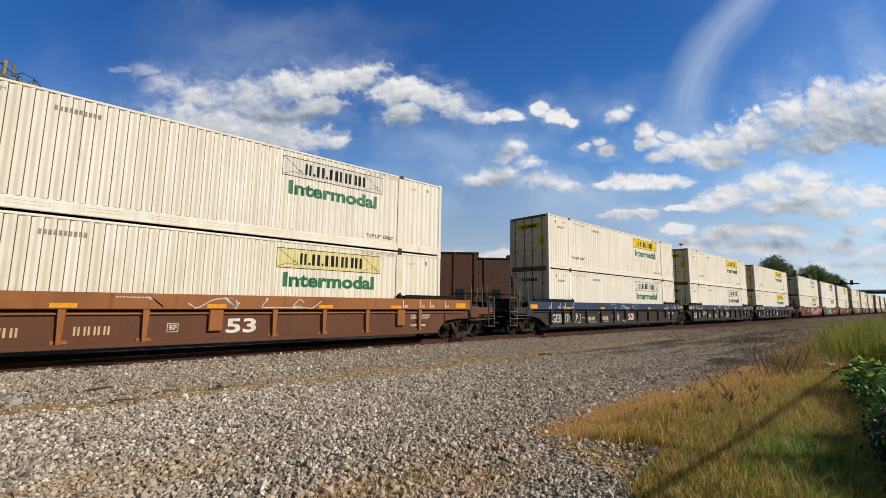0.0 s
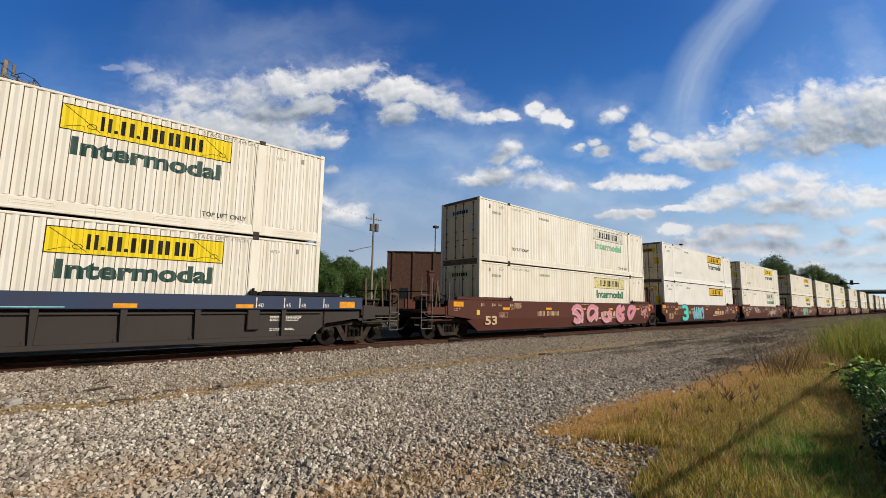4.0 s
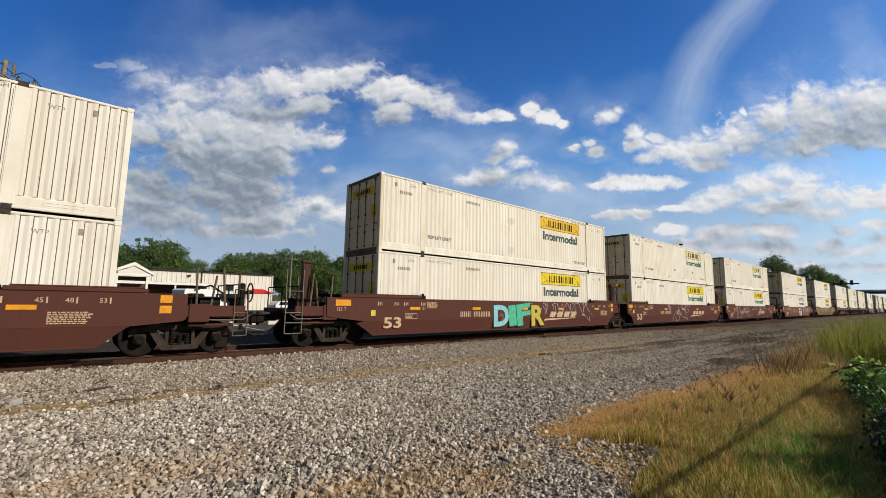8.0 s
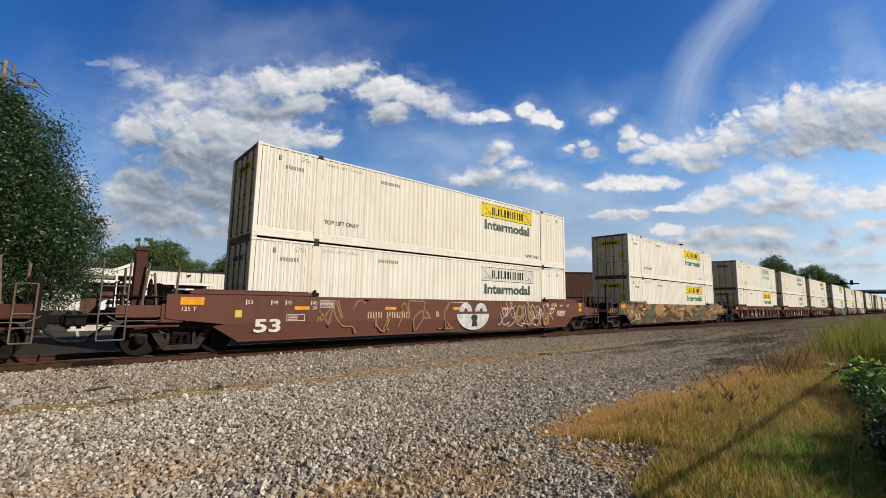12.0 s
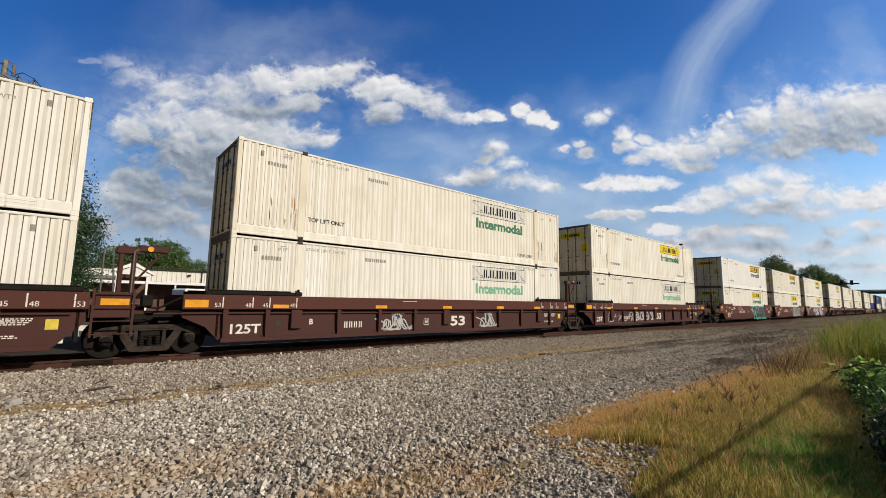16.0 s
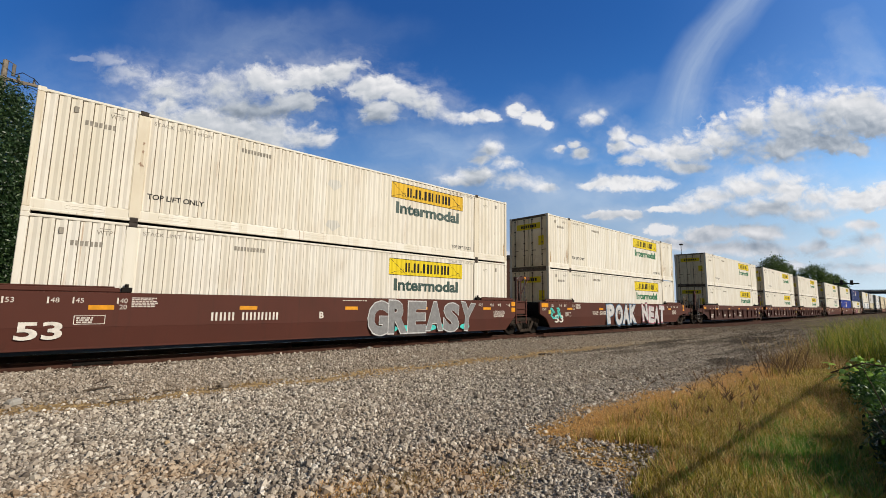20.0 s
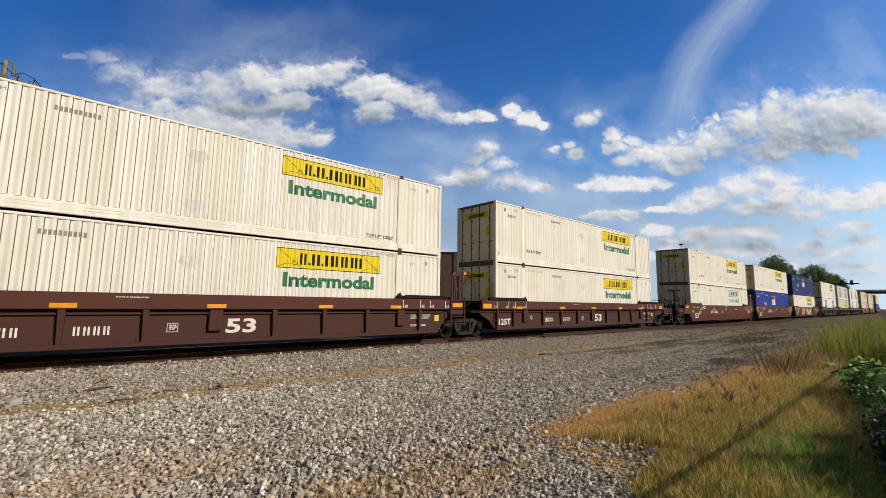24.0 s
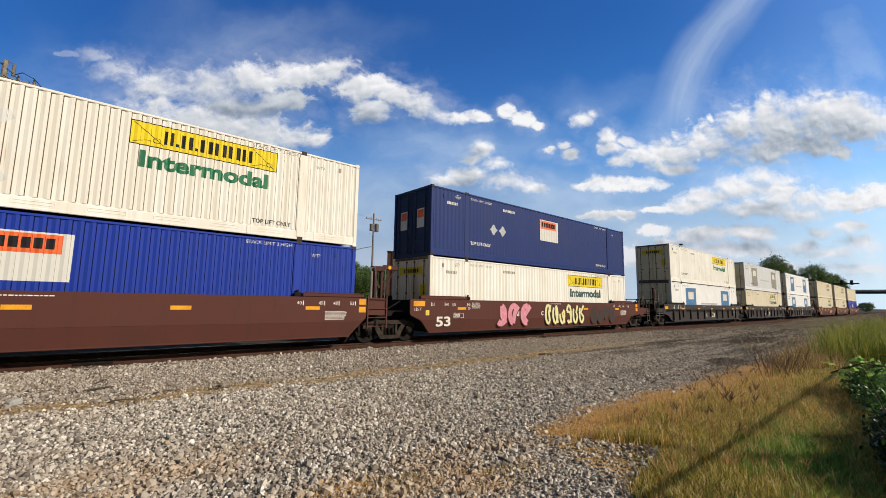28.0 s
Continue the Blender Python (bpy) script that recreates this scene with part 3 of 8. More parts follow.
def scroll_lines(x0, x1, z0, z1, y=0.0):
    """A thin ornament of a sloping line and curl beside the name."""
    g = Geo()
    w = x1 - x0
    g.stroke([(x0, z1 - 0.02), (x0 + w * 0.5, (z0 + z1) / 2), (x1 - 0.05, z0 + 0.05)], 0.014, y)
    c = (x1 - w * 0.28, z0 + (z1 - z0) * 0.26)
    g.stroke([(c[0] + 0.09 * math.cos(t), c[1] + 0.06 * math.sin(t)) for t in np.linspace(0, 6.1, 14)], 0.014, y)
    g.stroke([(x0, z0 + 0.02), (x0 + w * 0.35, z0 + 0.2 * (z1 - z0)), (x0 + w * 0.55, z0 + 0.12)], 0.012, y)
    return g


PX0, PX1, PZ0, PZ1 = 1.56, 5.24, 2.02, 2.64


def bottom_rail():
    """A deep rail: a lip below, an upright band with a row of shallow pressed slots, and a sloping shoulder under the sheets."""
    g = Geo().box(-7.95, 7.95, -1.298, -1.235, 0.034, 0.10, 0.012)
    g.bar([(-1.287, 0.10), (-1.24, 0.10), (-1.24, 0.33), (-1.262, 0.33), (-1.287, 0.29)], -7.95, 7.95)
    for a, b in ((-7.7, -6.3), (-5.85, 5.85), (6.3, 7.7)):
        n = max(1, round((b - a) / 1.3))
        step = (b - a) / n
        for k in range(n):
            x = a + step * (k + 0.5)
            for z in (0.165, 0.235):
                g.box(x - 0.36, x + 0.36, -1.294, -1.286, z - 0.008, z + 0.008, 0.003)
            for e in (-0.36, 0.36):
                g.box(x + e - 0.008, x + e + 0.008, -1.294, -1.286, 0.165, 0.235, 0.003)
    return g


def container(name, at, style, label, group):
    """A 53-foot container: centre of its base at the origin, doors at -x, the lettered side at -y."""
    wall, logo, ink, extras = style
    blue = wall in ("blue_box", "navy_box")
    root = thing(name, at, label, "container", group)
    if ("side_panel", wall) not in STORE:
        me = stored("side_panel", side_panel, wall)
        me.materials.append(M["seam_blue" if blue else "seam_white" if wall == "white" else "seam"])
        for poly in me.polygons:
            x, y = poly.center.x, poly.center.y
            # shade inside the narrow seams between the sheets is painted as a dark material
            poly.material_index = int(y > -1.27 and y < -1.23 and (x - GROOVES[0]) % PITCH < 0.0118)
    wallpart = stored("side_panel", side_panel, wall)
    part("side_panel", wallpart, root)
    part("side_panel", wallpart, root, turn=(0, 0, 180))
    low = stored("bottom_rail", bottom_rail, wall)
    top = stored("top_rail", lambda: Geo().box(-7.95, 7.95, -1.297, -1.235, 2.80, 2.864, 0.012), wall)
    worn = {"cream": "cream_worn", "cream_worn": "cream_rusty"}.get(wall, wall)
    post = stored("corner_post", lambda: Geo().box(-0.13, 0.0, -1.3, -1.16, 0.118, 2.778, 0.012), worn)
    rib = stored("lift_post", lambda: Geo().box(-0.12, 0.12, -1.2985, -1.23, 0.12, 2.776, 0.01).box(-0.135, -0.12, -1.2925, -1.23, 0.33, 2.7).box(0.12, 0.135, -1.2925, -1.23, 0.33, 2.7), worn)
    cast = stored("corner_casting", lambda: Geo().box(-0.15, 0.004, -1.304, -1.14, 0.0, 0.118, 0.012), "casting" if blue else wall)
    fit = stored("lift_fitting", lambda: Geo().box(-0.09, 0.09, -1.306, -1.14, 0.0, 0.118, 0.012).box(-0.035, 0.035, -1.310, -1.306, 0.035, 0.085), "casting")
    for r in (0, 180):
        part("bottom_rail", low, root, turn=(0, 0, r))
        part("top_rail", top, root, turn=(0, 0, r))
        s = 1 if r == 0 else -1
        for sx in (-1, 1):
            # four corners, each turned from the same piece
            m = post if sx * s > 0 else stored("corner_post_mirror", lambda: Geo().box(0.0, 0.13, -1.3, -1.16, 0.118, 2.778, 0.012), worn)
            part("corner_post", m, root, (sx * 8.075, 0, 0), (0, 0, r))
            mc = cast if sx * s > 0 else stored("corner_casting_mirror", lambda: Geo().box(-0.004, 0.15, -1.304, -1.14, 0.0, 0.118, 0.012), "casting" if blue else wall)
            for z in (0.0, HGT - 0.118):
                part("corner_casting", mc, root, (sx * 8.075, 0, z), (0, 0, r))
                if r == 0:
                    part("lift_fitting", fit, root, (sx * 6.07, 0, z), label="dark steel lifting fitting")
            if r == 0:
                part("lift_post", rib, root, (sx * 6.07, 0, 0))
    roof = stored("roof", lambda: [g := Geo().box(-7.95, 7.95, -1.235, 1.235, 2.845, 2.868)] and [g.box(-7.8 + 0.6 * k, -7.5 + 0.6 * k, -1.15, 1.15, 2.868, 2.884, 0.01) for k in range(27)] and g, wall)
    part("roof", roof, root)
    part("floor", stored("floor", lambda: Geo().box(-7.95, 7.95, -1.235, 1.235, 0.10, 0.14), "dark"), root)
    part("front_wall", stored("front_wall", lambda: [g := Geo().box(7.96, 7.99, -1.16, 1.16, 0.13, 2.80)] and [g.box(7.99, 8.02, -1.05 + 0.3 * k, -0.9 + 0.3 * k, 0.2, 2.7, 0.01) for k in range(8)] and g, wall), root)
    leaf = "door_blue" if blue else "door"
    def door_leaf():
        g = Geo().box(-8.03, -7.99, -1.15, -0.012, 0.13, 2.77, 0.008)
        for k in range(5):
            g.box(-8.048, -8.03, -1.08, -0.08, 0.24 + 0.5 * k, 0.60 + 0.5 * k, 0.012)
        return g
    lm = stored("door", door_leaf, leaf)
    def rod():
        g = Geo().rod((-8.075, 0, 0.16), (-8.075, 0, 2.74), 0.018, 8)
        for z in (0.2, 0.75, 1.4, 2.1, 2.68):
            g.box(-8.095, -8.045, -0.045, 0.045, z - 0.03, z + 0.03, 0.008)
        return g.box(-8.10, -8.08, -0.25, 0.02, 0.98, 1.015, 0.006)
    rm = stored("lock_rod", rod, "door_blue" if blue else "lock")
    for s in (0, 1):
        d = part("door", lm, root, (0, 1.162 * s, 0), label="grubby end door with locking rods")
        for yy in (-0.90, -0.26):
            part("lock_rod", rm, d, (0, yy, 0))
    part("door_header", stored("door_header", lambda: Geo().box(-8.06, -7.97, -1.16, 1.16, 2.775, 2.89, 0.01), "door_blue" if blue else "lock"), root)
    part("door_sill", stored("door_sill", lambda: Geo().box(-8.06, -7.97, -1.16, 1.16, 0.005, 0.125, 0.01), "door_blue" if blue else "lock"), root)
    if not blue and logo not in ("none", "panels"):
        dc = {"yellow": "yellow", "gold": "gold", "faded": "faded", "pale": "pale"}[logo]
        p = part("door_sign", stored("door_sign", lambda: Geo().box(-8.054, -8.05, -0.78, 0.78, 2.16, 2.48), dc), root, label="yellow sign on the doors")
        part("sign_lettering", stored("sign_bars", lambda: [g := Geo()] and [g.box(-8.058, -8.0545, -0.52 + 0.15 * k, -0.42 + 0.15 * k, 2.24, 2.40) for k in range(7)] and g, "black"), p)
        part("door_label", stored("door_label", lambda: Geo().box(-8.054, -8.05, -1.0, -0.66, 1.25, 1.75), dc), root)
    if logo in ("yellow", "gold", "faded", "pale"):
        p = part("logo_panel", draped("logo_panel", lambda: rect(PX0, PX1, PZ0, PZ1), logo), root, label=f"{logo} rectangular logo panel")
        part("panel_border", draped("panel_border", lambda: frame_lines(PX0, PX1, PZ0, PZ1, 0.022, -0.002), "black"), p)
        if "framed" in extras:
            part("panel_frame", draped("panel_frame", lambda: frame_lines(PX0 - 0.02, PX1 + 0.02, PZ0 - 0.02, PZ1 + 0.02, 0.075, -0.003), "black"), p)
        part("carrier_name", draped("name_bars", lambda: name_bars(2.3, 4.5, 2.15, 0.36, -0.002), "black"), p, label="black bars of the carrier's name")
        part("ornament", draped("ornament", lambda: scroll_lines(4.5, 5.2, 2.05, 2.62, -0.002), "black"), p)
        part("ornament", draped("ornament_left", lambda: scroll_lines(1.62, 2.35, 2.05, 2.62, -0.002), "black"), p)
        if ink:
            part("lettering", draped("intermodal", lambda: moved_word("Intermodal", 0.42, 1.8, 1.475, 0.024, 3.2), ink), root, label="large sans-serif word Intermodal")
    if blue:
        part("white_panel", draped("white_panel", lambda: rect(-0.85, 0.77, 1.37, 2.46), "pale"), root, label="white square sign")
        part("orange_panel", draped("orange_panel", lambda: rect(-0.8, 0.58, 1.99, 2.42, -0.002), "orange"), root)
        part("carrier_name", draped("yellow_bars", lambda: [g := Geo()] and [g.add(rect(-0.7 + 0.2 * k, -0.55 + 0.2 * k, 2.09, 2.33, -0.004).v, [(0, 1, 2, 3)]) for k in range(6)] and g, "black"), root)
        for k in range(2):
            part("diamond", draped(f"diamond_{k}", lambda: Geo().add([(-4.35 + k * 0.62, 0, 1.22), (-4.1 + k * 0.62, 0, 1.47), (-4.35 + k * 0.62, 0, 1.72), (-4.6 + k * 0.62, 0, 1.47)], [(0, 1, 2, 3)]), "silver"), root, label="silver hazard diamond")
        for s in (-0.82, 0.34):
            part("door_panel", stored("blue_door_panel", lambda: Geo().box(-8.054, -8.05, 0, 0.48, 1.2, 2.0), "pale"), root, (0, s, 0))
            part("door_panel_top", stored("blue_door_panel_top", lambda: Geo().box(-8.058, -8.0545, 0.04, 0.44, 1.62, 1.95), "orange"), root, (0, s, 0))
    if logo == "panels":
        for x in (-5.2, 3.4):
            part("dark_panel", draped(f"dark_panel_{x}", lambda: rect(x, x + 2.2, 0.5, 2.5), ink), root, label="tall dark graphic panel")
            part("panel_mark", draped(f"panel_mark_{x}", lambda: rect(x + 0.5, x + 1.7, 1.6, 2.2, -0.002), "ink_white"), root)
        part("grey_word_bar", draped("grey_word_bar", lambda: rect(-1.9, 2.2, 1.2, 1.34), "silver"), root)
    ink2 = "ink_white" if blue else "black"
    part("lettering", draped("top_lift_left", lambda: moved_word("TOP LIFT ONLY", 0.14, -5.85, 0.65, 0.004, 1.3), ink2), root)
    part("lettering", draped("top_lift_right", lambda: moved_word("TOP LIFT ONLY", 0.13, 4.62, 0.40, 0.003, 1.15), ink2), root)
    faint = "ink_white" if blue else "grey_ink"
    part("lettering", draped("stack_left", lambda: moved_word("STACK LIMIT 3 HIGH", 0.10, -5.85, 2.60, 0.0, 1.35), faint), root)
    part("lettering", draped("stack_right", lambda: moved_word("STACK LIMIT 3 HIGH", 0.10, 4.5, 2.675, 0.0, 1.35), faint), root)
    part("over_line", draped("wtp_line", lambda: rect(-6.70, -6.5, 2.66, 2.675), faint), root)
    part("lettering", draped("wtp_left", lambda: moved_word("WTP", 0.11, -6.75, 2.52, 0.0, 0.3), faint), root)
    part("lettering", draped("wtp_right", lambda: moved_word("WTP", 0.11, 6.5, 2.42, 0.0, 0.3), faint), root)
    bars = lambda x, z, n, w: lambda: [g := Geo()] and [g.add(rect(x + w * 1.45 * k, x + w * 1.45 * k + w, z, z + 0.12).v, [(0, 1, 2, 3)]) for k in range(n)] and g
    part("serial_number", draped("number_bars", bars(-3.7, 2.42, 10, 0.06), faint), root)
    part("stencil_note", draped("note_bars", bars(-7.2, 2.22, 7, 0.06), faint), root)
    part("vent", stored("side_vent", lambda: Geo().box(-7.42, -7.33, -1.292, -1.27, 2.46, 2.62, 0.01), "grey_ink" if not blue else "navy_box"), root, label="small square side vent")
    part("vent", stored("side_vent", lambda: Geo(), "grey_ink" if not blue else "navy_box"), root, (14.72, 0, 0))
    if not blue and wall != "white":
        rnd = random.Random(int(at[0] * 13) + int(at[2]))
        for x, s in ((5.96, 1), (-6.16, -1), (7.86, 1), (-7.9, -1)):
            if rnd.random() < 0.6:
                h = rnd.choice([0.35, 0.6, 0.95])
                part("stain", draped(("stain", x, h), lambda: Geo().add([(x, 0, 0.19), (x + 0.09, 0, 0.19), (x + 0.075, 0, h * 0.6), (x + 0.05, 0, h), (x + 0.015, 0, h * 0.8)], [(0, 1, 2, 3, 4)]), "stain"), root)
    if "marker" in extras:
        for z in (0.62, 2.0):
            part("torn_sticker", draped(f"torn_sticker_{z}", lambda: Geo().add([(-0.98, 0, z), (-0.72, 0, z - 0.18), (-0.45, 0, z + 0.02), (-0.55, 0, z + 0.2), (-0.9, 0, z + 0.17)], [(0, 1, 2, 3, 4)]), "pale"), root, label="torn pale sticker")
    if "rust" in extras:
        rnd = random.Random(sum(map(ord, extras)) + int(at[0] * 7))
        for k in range(7):
            x, z = rnd.uniform(-3, 4.5), rnd.choice([0.3, 0.34, 0.5, 0.9])
            r = rnd.uniform(0.03, 0.09)
            pts = [(x + r * rnd.uniform(0.6, 1.1) * math.cos(t) * 1.3, 0, z + r * rnd.uniform(0.6, 1.1) * math.sin(t)) for t in np.linspace(0, 5.98, 14)]
            part("rust_scar", draped(("rust", int(at[0]), k, at[2]), lambda: Geo().add(pts, [tuple(range(14))]), "scar"), root, label="dark scraped rust scar")
    if "patch" in extras:
        rnd = random.Random(int(at[0] * 11) + 3)
        for k in range(34):
            # round the left lift post, then round the right one and by the corner
            x, z = rnd.choice([-6.3, -6.3, -6.38, -6.22, -7.02, -6.6, 6.28, 6.33, 6.4, 6.55, 6.75, 7.72, 7.78]) + rnd.uniform(-0.05, 0.05), rnd.uniform(0.36, 1.25)
            w, h = rnd.uniform(0.006, 0.02), rnd.uniform(0.08, 0.36)
            pts = [(x + w * rnd.uniform(0.5, 1.3) * math.cos(t), 0, z + h * rnd.uniform(0.6, 1.1) * math.sin(t)) for t in np.linspace(0, 5.8, 11)]
            part("rust_run", draped(("run", int(at[0]), k, at[2]), lambda: Geo().add(pts, [tuple(range(11))]), "rust_mark" if k % 2 else "stain"), root, label="ragged brown run of rust")
    return root


# ---- well cars ----
WHEEL_R = 0.42


def truck(parent, x):
    """A two-axle truck under a car end; its wheelsets turn."""
    root = part("truck", stored("truck_bolster", lambda: Geo().box(-0.22, 0.22, -1.02, 1.02, 0.50, 0.74, 0.03).rod((0, 0, 0.70), (0, 0, 0.86), 0.28, 16), "dark"), parent, (x, 0, 0), label="dark cast steel two-axle truck")
    def frame_side():
        g = Geo()
        g.slab([(-1.12, 0.50), (-1.12, 0.66), (-0.98, 0.74), (-0.55, 0.80), (0.55, 0.80), (0.98, 0.74), (1.12, 0.66), (1.12, 0.50), (0.98, 0.56), (0.56, 0.66), (-0.56, 0.66), (-0.98, 0.56)], -0.07, 0.07)
        for s in (-1, 1):
            g.slab([(s * 0.72, 0.66), (s * 0.54, 0.68), (s * 0.28, 0.30), (s * 0.34, 0.18), (s * 0.44, 0.20)], -0.06, 0.06)
            g.slab([(s * 0.34, 0.66), (s * 0.26, 0.66), (s * 0.26, 0.28), (s * 0.34, 0.28)], -0.05, 0.05)
            g.box(s * 0.875 - 0.13, s * 0.875 + 0.13, -0.08, 0.08, 0.33, 0.57, 0.03)
        g.slab([(-0.44, 0.19), (-0.38, 0.14), (0.38, 0.14), (0.44, 0.19), (0.34, 0.27), (-0.34, 0.27)], -0.08, 0.08)
        return g.box(-0.5, 0.5, -0.085, -0.068, 0.70, 0.77, 0.008)
    fm = stored("side_frame", frame_side, "truck_frame")
    def coil():
        n, rows = 10, [(0.27 + 0.02 * k, 0.068 if k % 2 else 0.048) for k in range(13)]
        v = [(r * math.cos(6.2832 * i / n), r * math.sin(6.2832 * i / n), z) for z, r in rows for i in range(n)]
        return Geo().add(v, [(k * n + i, k * n + (i + 1) % n, (k + 1) * n + (i + 1) % n, (k + 1) * n + i) for k in range(len(rows) - 1) for i in range(n)])
    sm = stored("spring", coil, "wheel")
    for s in (-1, 1):
        part("side_frame", fm, root, (0, s * 0.99, 0), (0, 0, 0 if s < 0 else 180))
    for k in (-1, 0, 1):
        part("spring", sm, root, (0.17 * k, -0.99, 0))
    def wheels():
        g = Geo().rod((0, -1.06, 0), (0, 1.06, 0), 0.075, 12)
        for s in (-1, 1):
            g.disc_y(0, 0, [(s * 0.845, WHEEL_R - 0.045), (s * 0.84, WHEEL_R - 0.008), (s * 0.76, WHEEL_R), (s * 0.735, WHEEL_R + 0.022), (s * 0.71, WHEEL_R + 0.020), (s * 0.70, WHEEL_R - 0.06)], 28)
            g.disc_y(0, 0, [(s * 0.86, 0.12), (s * 0.85, 0.15), (s * 0.80, WHEEL_R - 0.07), (s * 0.78, WHEEL_R - 0.07)], 20)
            g.disc_y(0, 0, [(s * 0.93, 0.12), (s * 1.09, 0.115), (s * 1.115, 0.085)], 16)
            for k in range(3):
                a = 2.094 * k
                g.rod((0.06 * math.cos(a), s * 1.11, 0.06 * math.sin(a)), (0.06 * math.cos(a), s * 1.13, 0.06 * math.sin(a)), 0.018, 6)
        return g
    wm = stored("wheelset", wheels, "wheel", False)
    for dx in (-0.875, 0.875):
        w = part("wheelset", wm, root, (dx, 0, WHEEL_R), label="worn steel wheels on an axle")
        WHEELS.append(w)
    return root


WHEELS = []
# lower corners of the side walls towards each kind of end: (x beyond the middle, z)
ENDS = {
    ("left", "joint"): [(-8.19, 0.33), (-8.57, 0.73), (-9.10, 0.98), (-9.15, 1.05)],
    ("left", "coupler"): [(-8.30, 0.33), (-8.95, 0.74), (-9.90, 0.95), (-10.05, 0.98)],
    ("right", "joint"): [(7.88, 0.33), (8.40, 0.88), (8.45, 0.95)],
    ("right", "coupler"): [(7.86, 0.33), (8.37, 0.76), (9.52, 0.90), (9.60, 0.95)],
}


def side_walls(root, style, paint_key, chord, left, right):
    lo, ro = ENDS["left", left], ENDS["right", right]
    xl, xr = lo[-1][0], ro[-1][0]
    tag = f"{left}_{right}"
    if style == "smooth":
        def wall():
            g = Geo()
            g.slab([(xl, 1.59)] + [p for p in reversed(lo) if p[1] > 0.80] + [(-8.66, 0.80), (8.32 if right == "joint" else 8.5, 0.80)] + [p for p in ro if p[1] > 0.80] + [(xr, 1.59)], -1.50, -1.42)
            cl = [p for p in lo if p[1] <= 0.80]
            cr = [p for p in ro if p[1] <= 0.80]
            low = [(-8.66, 0.80)] + list(reversed(cl)) + cr + [(8.32 if right == "joint" else 8.45, 0.80)]
            n = len(low)
            v = [(x, -1.495 + (0.80 - z) * 0.16, z) for x, z in low] + [(x, -1.40, z) for x, z in low]
            g.add(v, [tuple(range(n)), tuple(range(2 * n - 1, n - 1, -1))] + [(i, n + i, n + (i + 1) % n, (i + 1) % n) for i in range(n)])
            return g.box(cl[0][0], cr[0][0], -1.43, -1.30, 0.30, 0.345, 0.01)
        m = stored(f"side_wall_{tag}", wall, paint_key)
        part("side_wall", m, root)
        part("side_wall", stored(f"side_wall_far_{tag}", lambda: mirrored(wall()), paint_key), root)
    else:
        def chord_bar():
            return Geo().box(xl, xr, -1.50, -1.36, 1.20, 1.59, 0.015)
        def plate():
            g = Geo().slab([(xl + 0.05, 1.21)] + [(x, z) for x, z in reversed(lo)] + list(ro) + [(xr - 0.05, 1.21)], -1.36, -1.325)
            return g.box(lo[0][0], ro[0][0], -1.47, -1.30, 0.30, 0.42, 0.012)
        part("top_chord", stored(f"top_chord_{tag}", chord_bar, chord), root)
        part("top_chord", stored(f"top_chord_far_{tag}", lambda: mirrored(chord_bar()), chord), root)
        part("side_plate", stored(f"side_plate_{tag}", plate, paint_key), root)
        part("side_plate", stored(f"side_plate_far_{tag}", lambda: mirrored(plate()), paint_key), root)
        def rib():
            v = []
            for z, w, y in ((1.20, 0.085, -1.475), (0.42, 0.05, -1.455)):
                v += [(-w, -1.355, z), (-w * 0.8, y, z), (w * 0.8, y, z), (w, -1.355, z)]
            return Geo().add(v, [(0, 1, 5, 4), (1, 2, 6, 5), (2, 3, 7, 6), (0, 3, 2, 1), (4, 5, 6, 7), (3, 0, 4, 7)])
        rib_key = chord if chord == "orange_car" else paint_key
        rm, rf = stored("rib", rib, rib_key), stored("rib_far", lambda: mirrored(rib()), rib_key)
        bm_ = stored("bracket", lambda: Geo().box(-0.17, 0.17, -1.47, -1.355, 0.62, 1.20, 0.02), rib_key)
        for x in (-8.1, -6.97, -6.11, -4.70, -3.13, -1.57, 0.0, 1.57, 3.13, 4.70, 6.11, 6.97):
            if x in (-6.11, 0.0, 6.11):
                part("bracket", bm_, root, (x, 0, 0))
            else:
                part("rib", rm, root, (x, 0, 0))
                part("gusset", stored("gusset", lambda: Geo().box(-0.15, 0.15, -1.375, -1.355, 0.42, 0.50, 0.004), rib_key), root, (x, 0, 0))
            part("rib", rf, root, (x, 0, 0))
        part("brake_pipe", stored("brake_pipe", lambda: Geo().rod((xl + 0.3, -1.405, 1.09), (xr - 0.3, -1.405, 1.09), 0.024, 8), rib_key), root, label="long thin pipe under the top chord")
        part("brake_pipe", stored("brake_conduit", lambda: Geo().rod((xl + 0.3, -1.385, 1.155), (xr - 0.3, -1.385, 1.155), 0.014, 6), "dark"), root)
        # no opening: a flat black disc gives the darkness of a hole
        part("hand_hole", stored("hand_hole", lambda: Geo().rod((-6.62, -1.366, 0.78), (-6.62, -1.362, 0.78), 0.075, 14), "spray_black"), root)
    # raised dark lips over both ends of the well
    for a, b, nm in ((xl + 0.5, -6.2, "l"), (6.2, min(xr - 0.1, 8.75), "r")):
        lip = lambda: Geo().box(a, b, -1.49, -1.33, 1.594, 1.70, 0.02).box(a + 0.1, b - 0.1, -1.44, -1.38, 1.70, 1.735, 0.01)
        part("end_lip", stored(f"end_lip_{tag}_{nm}", lip, "dark" if style != "smooth" else paint_key), root)
        part("end_lip", stored(f"end_lip_far_{tag}_{nm}", lambda: mirrored(lip()), "dark"), root)
    return xl, xr


def mirrored(g):
    g.v = [(x, -y, z) for x, y, z in g.v]
    return g


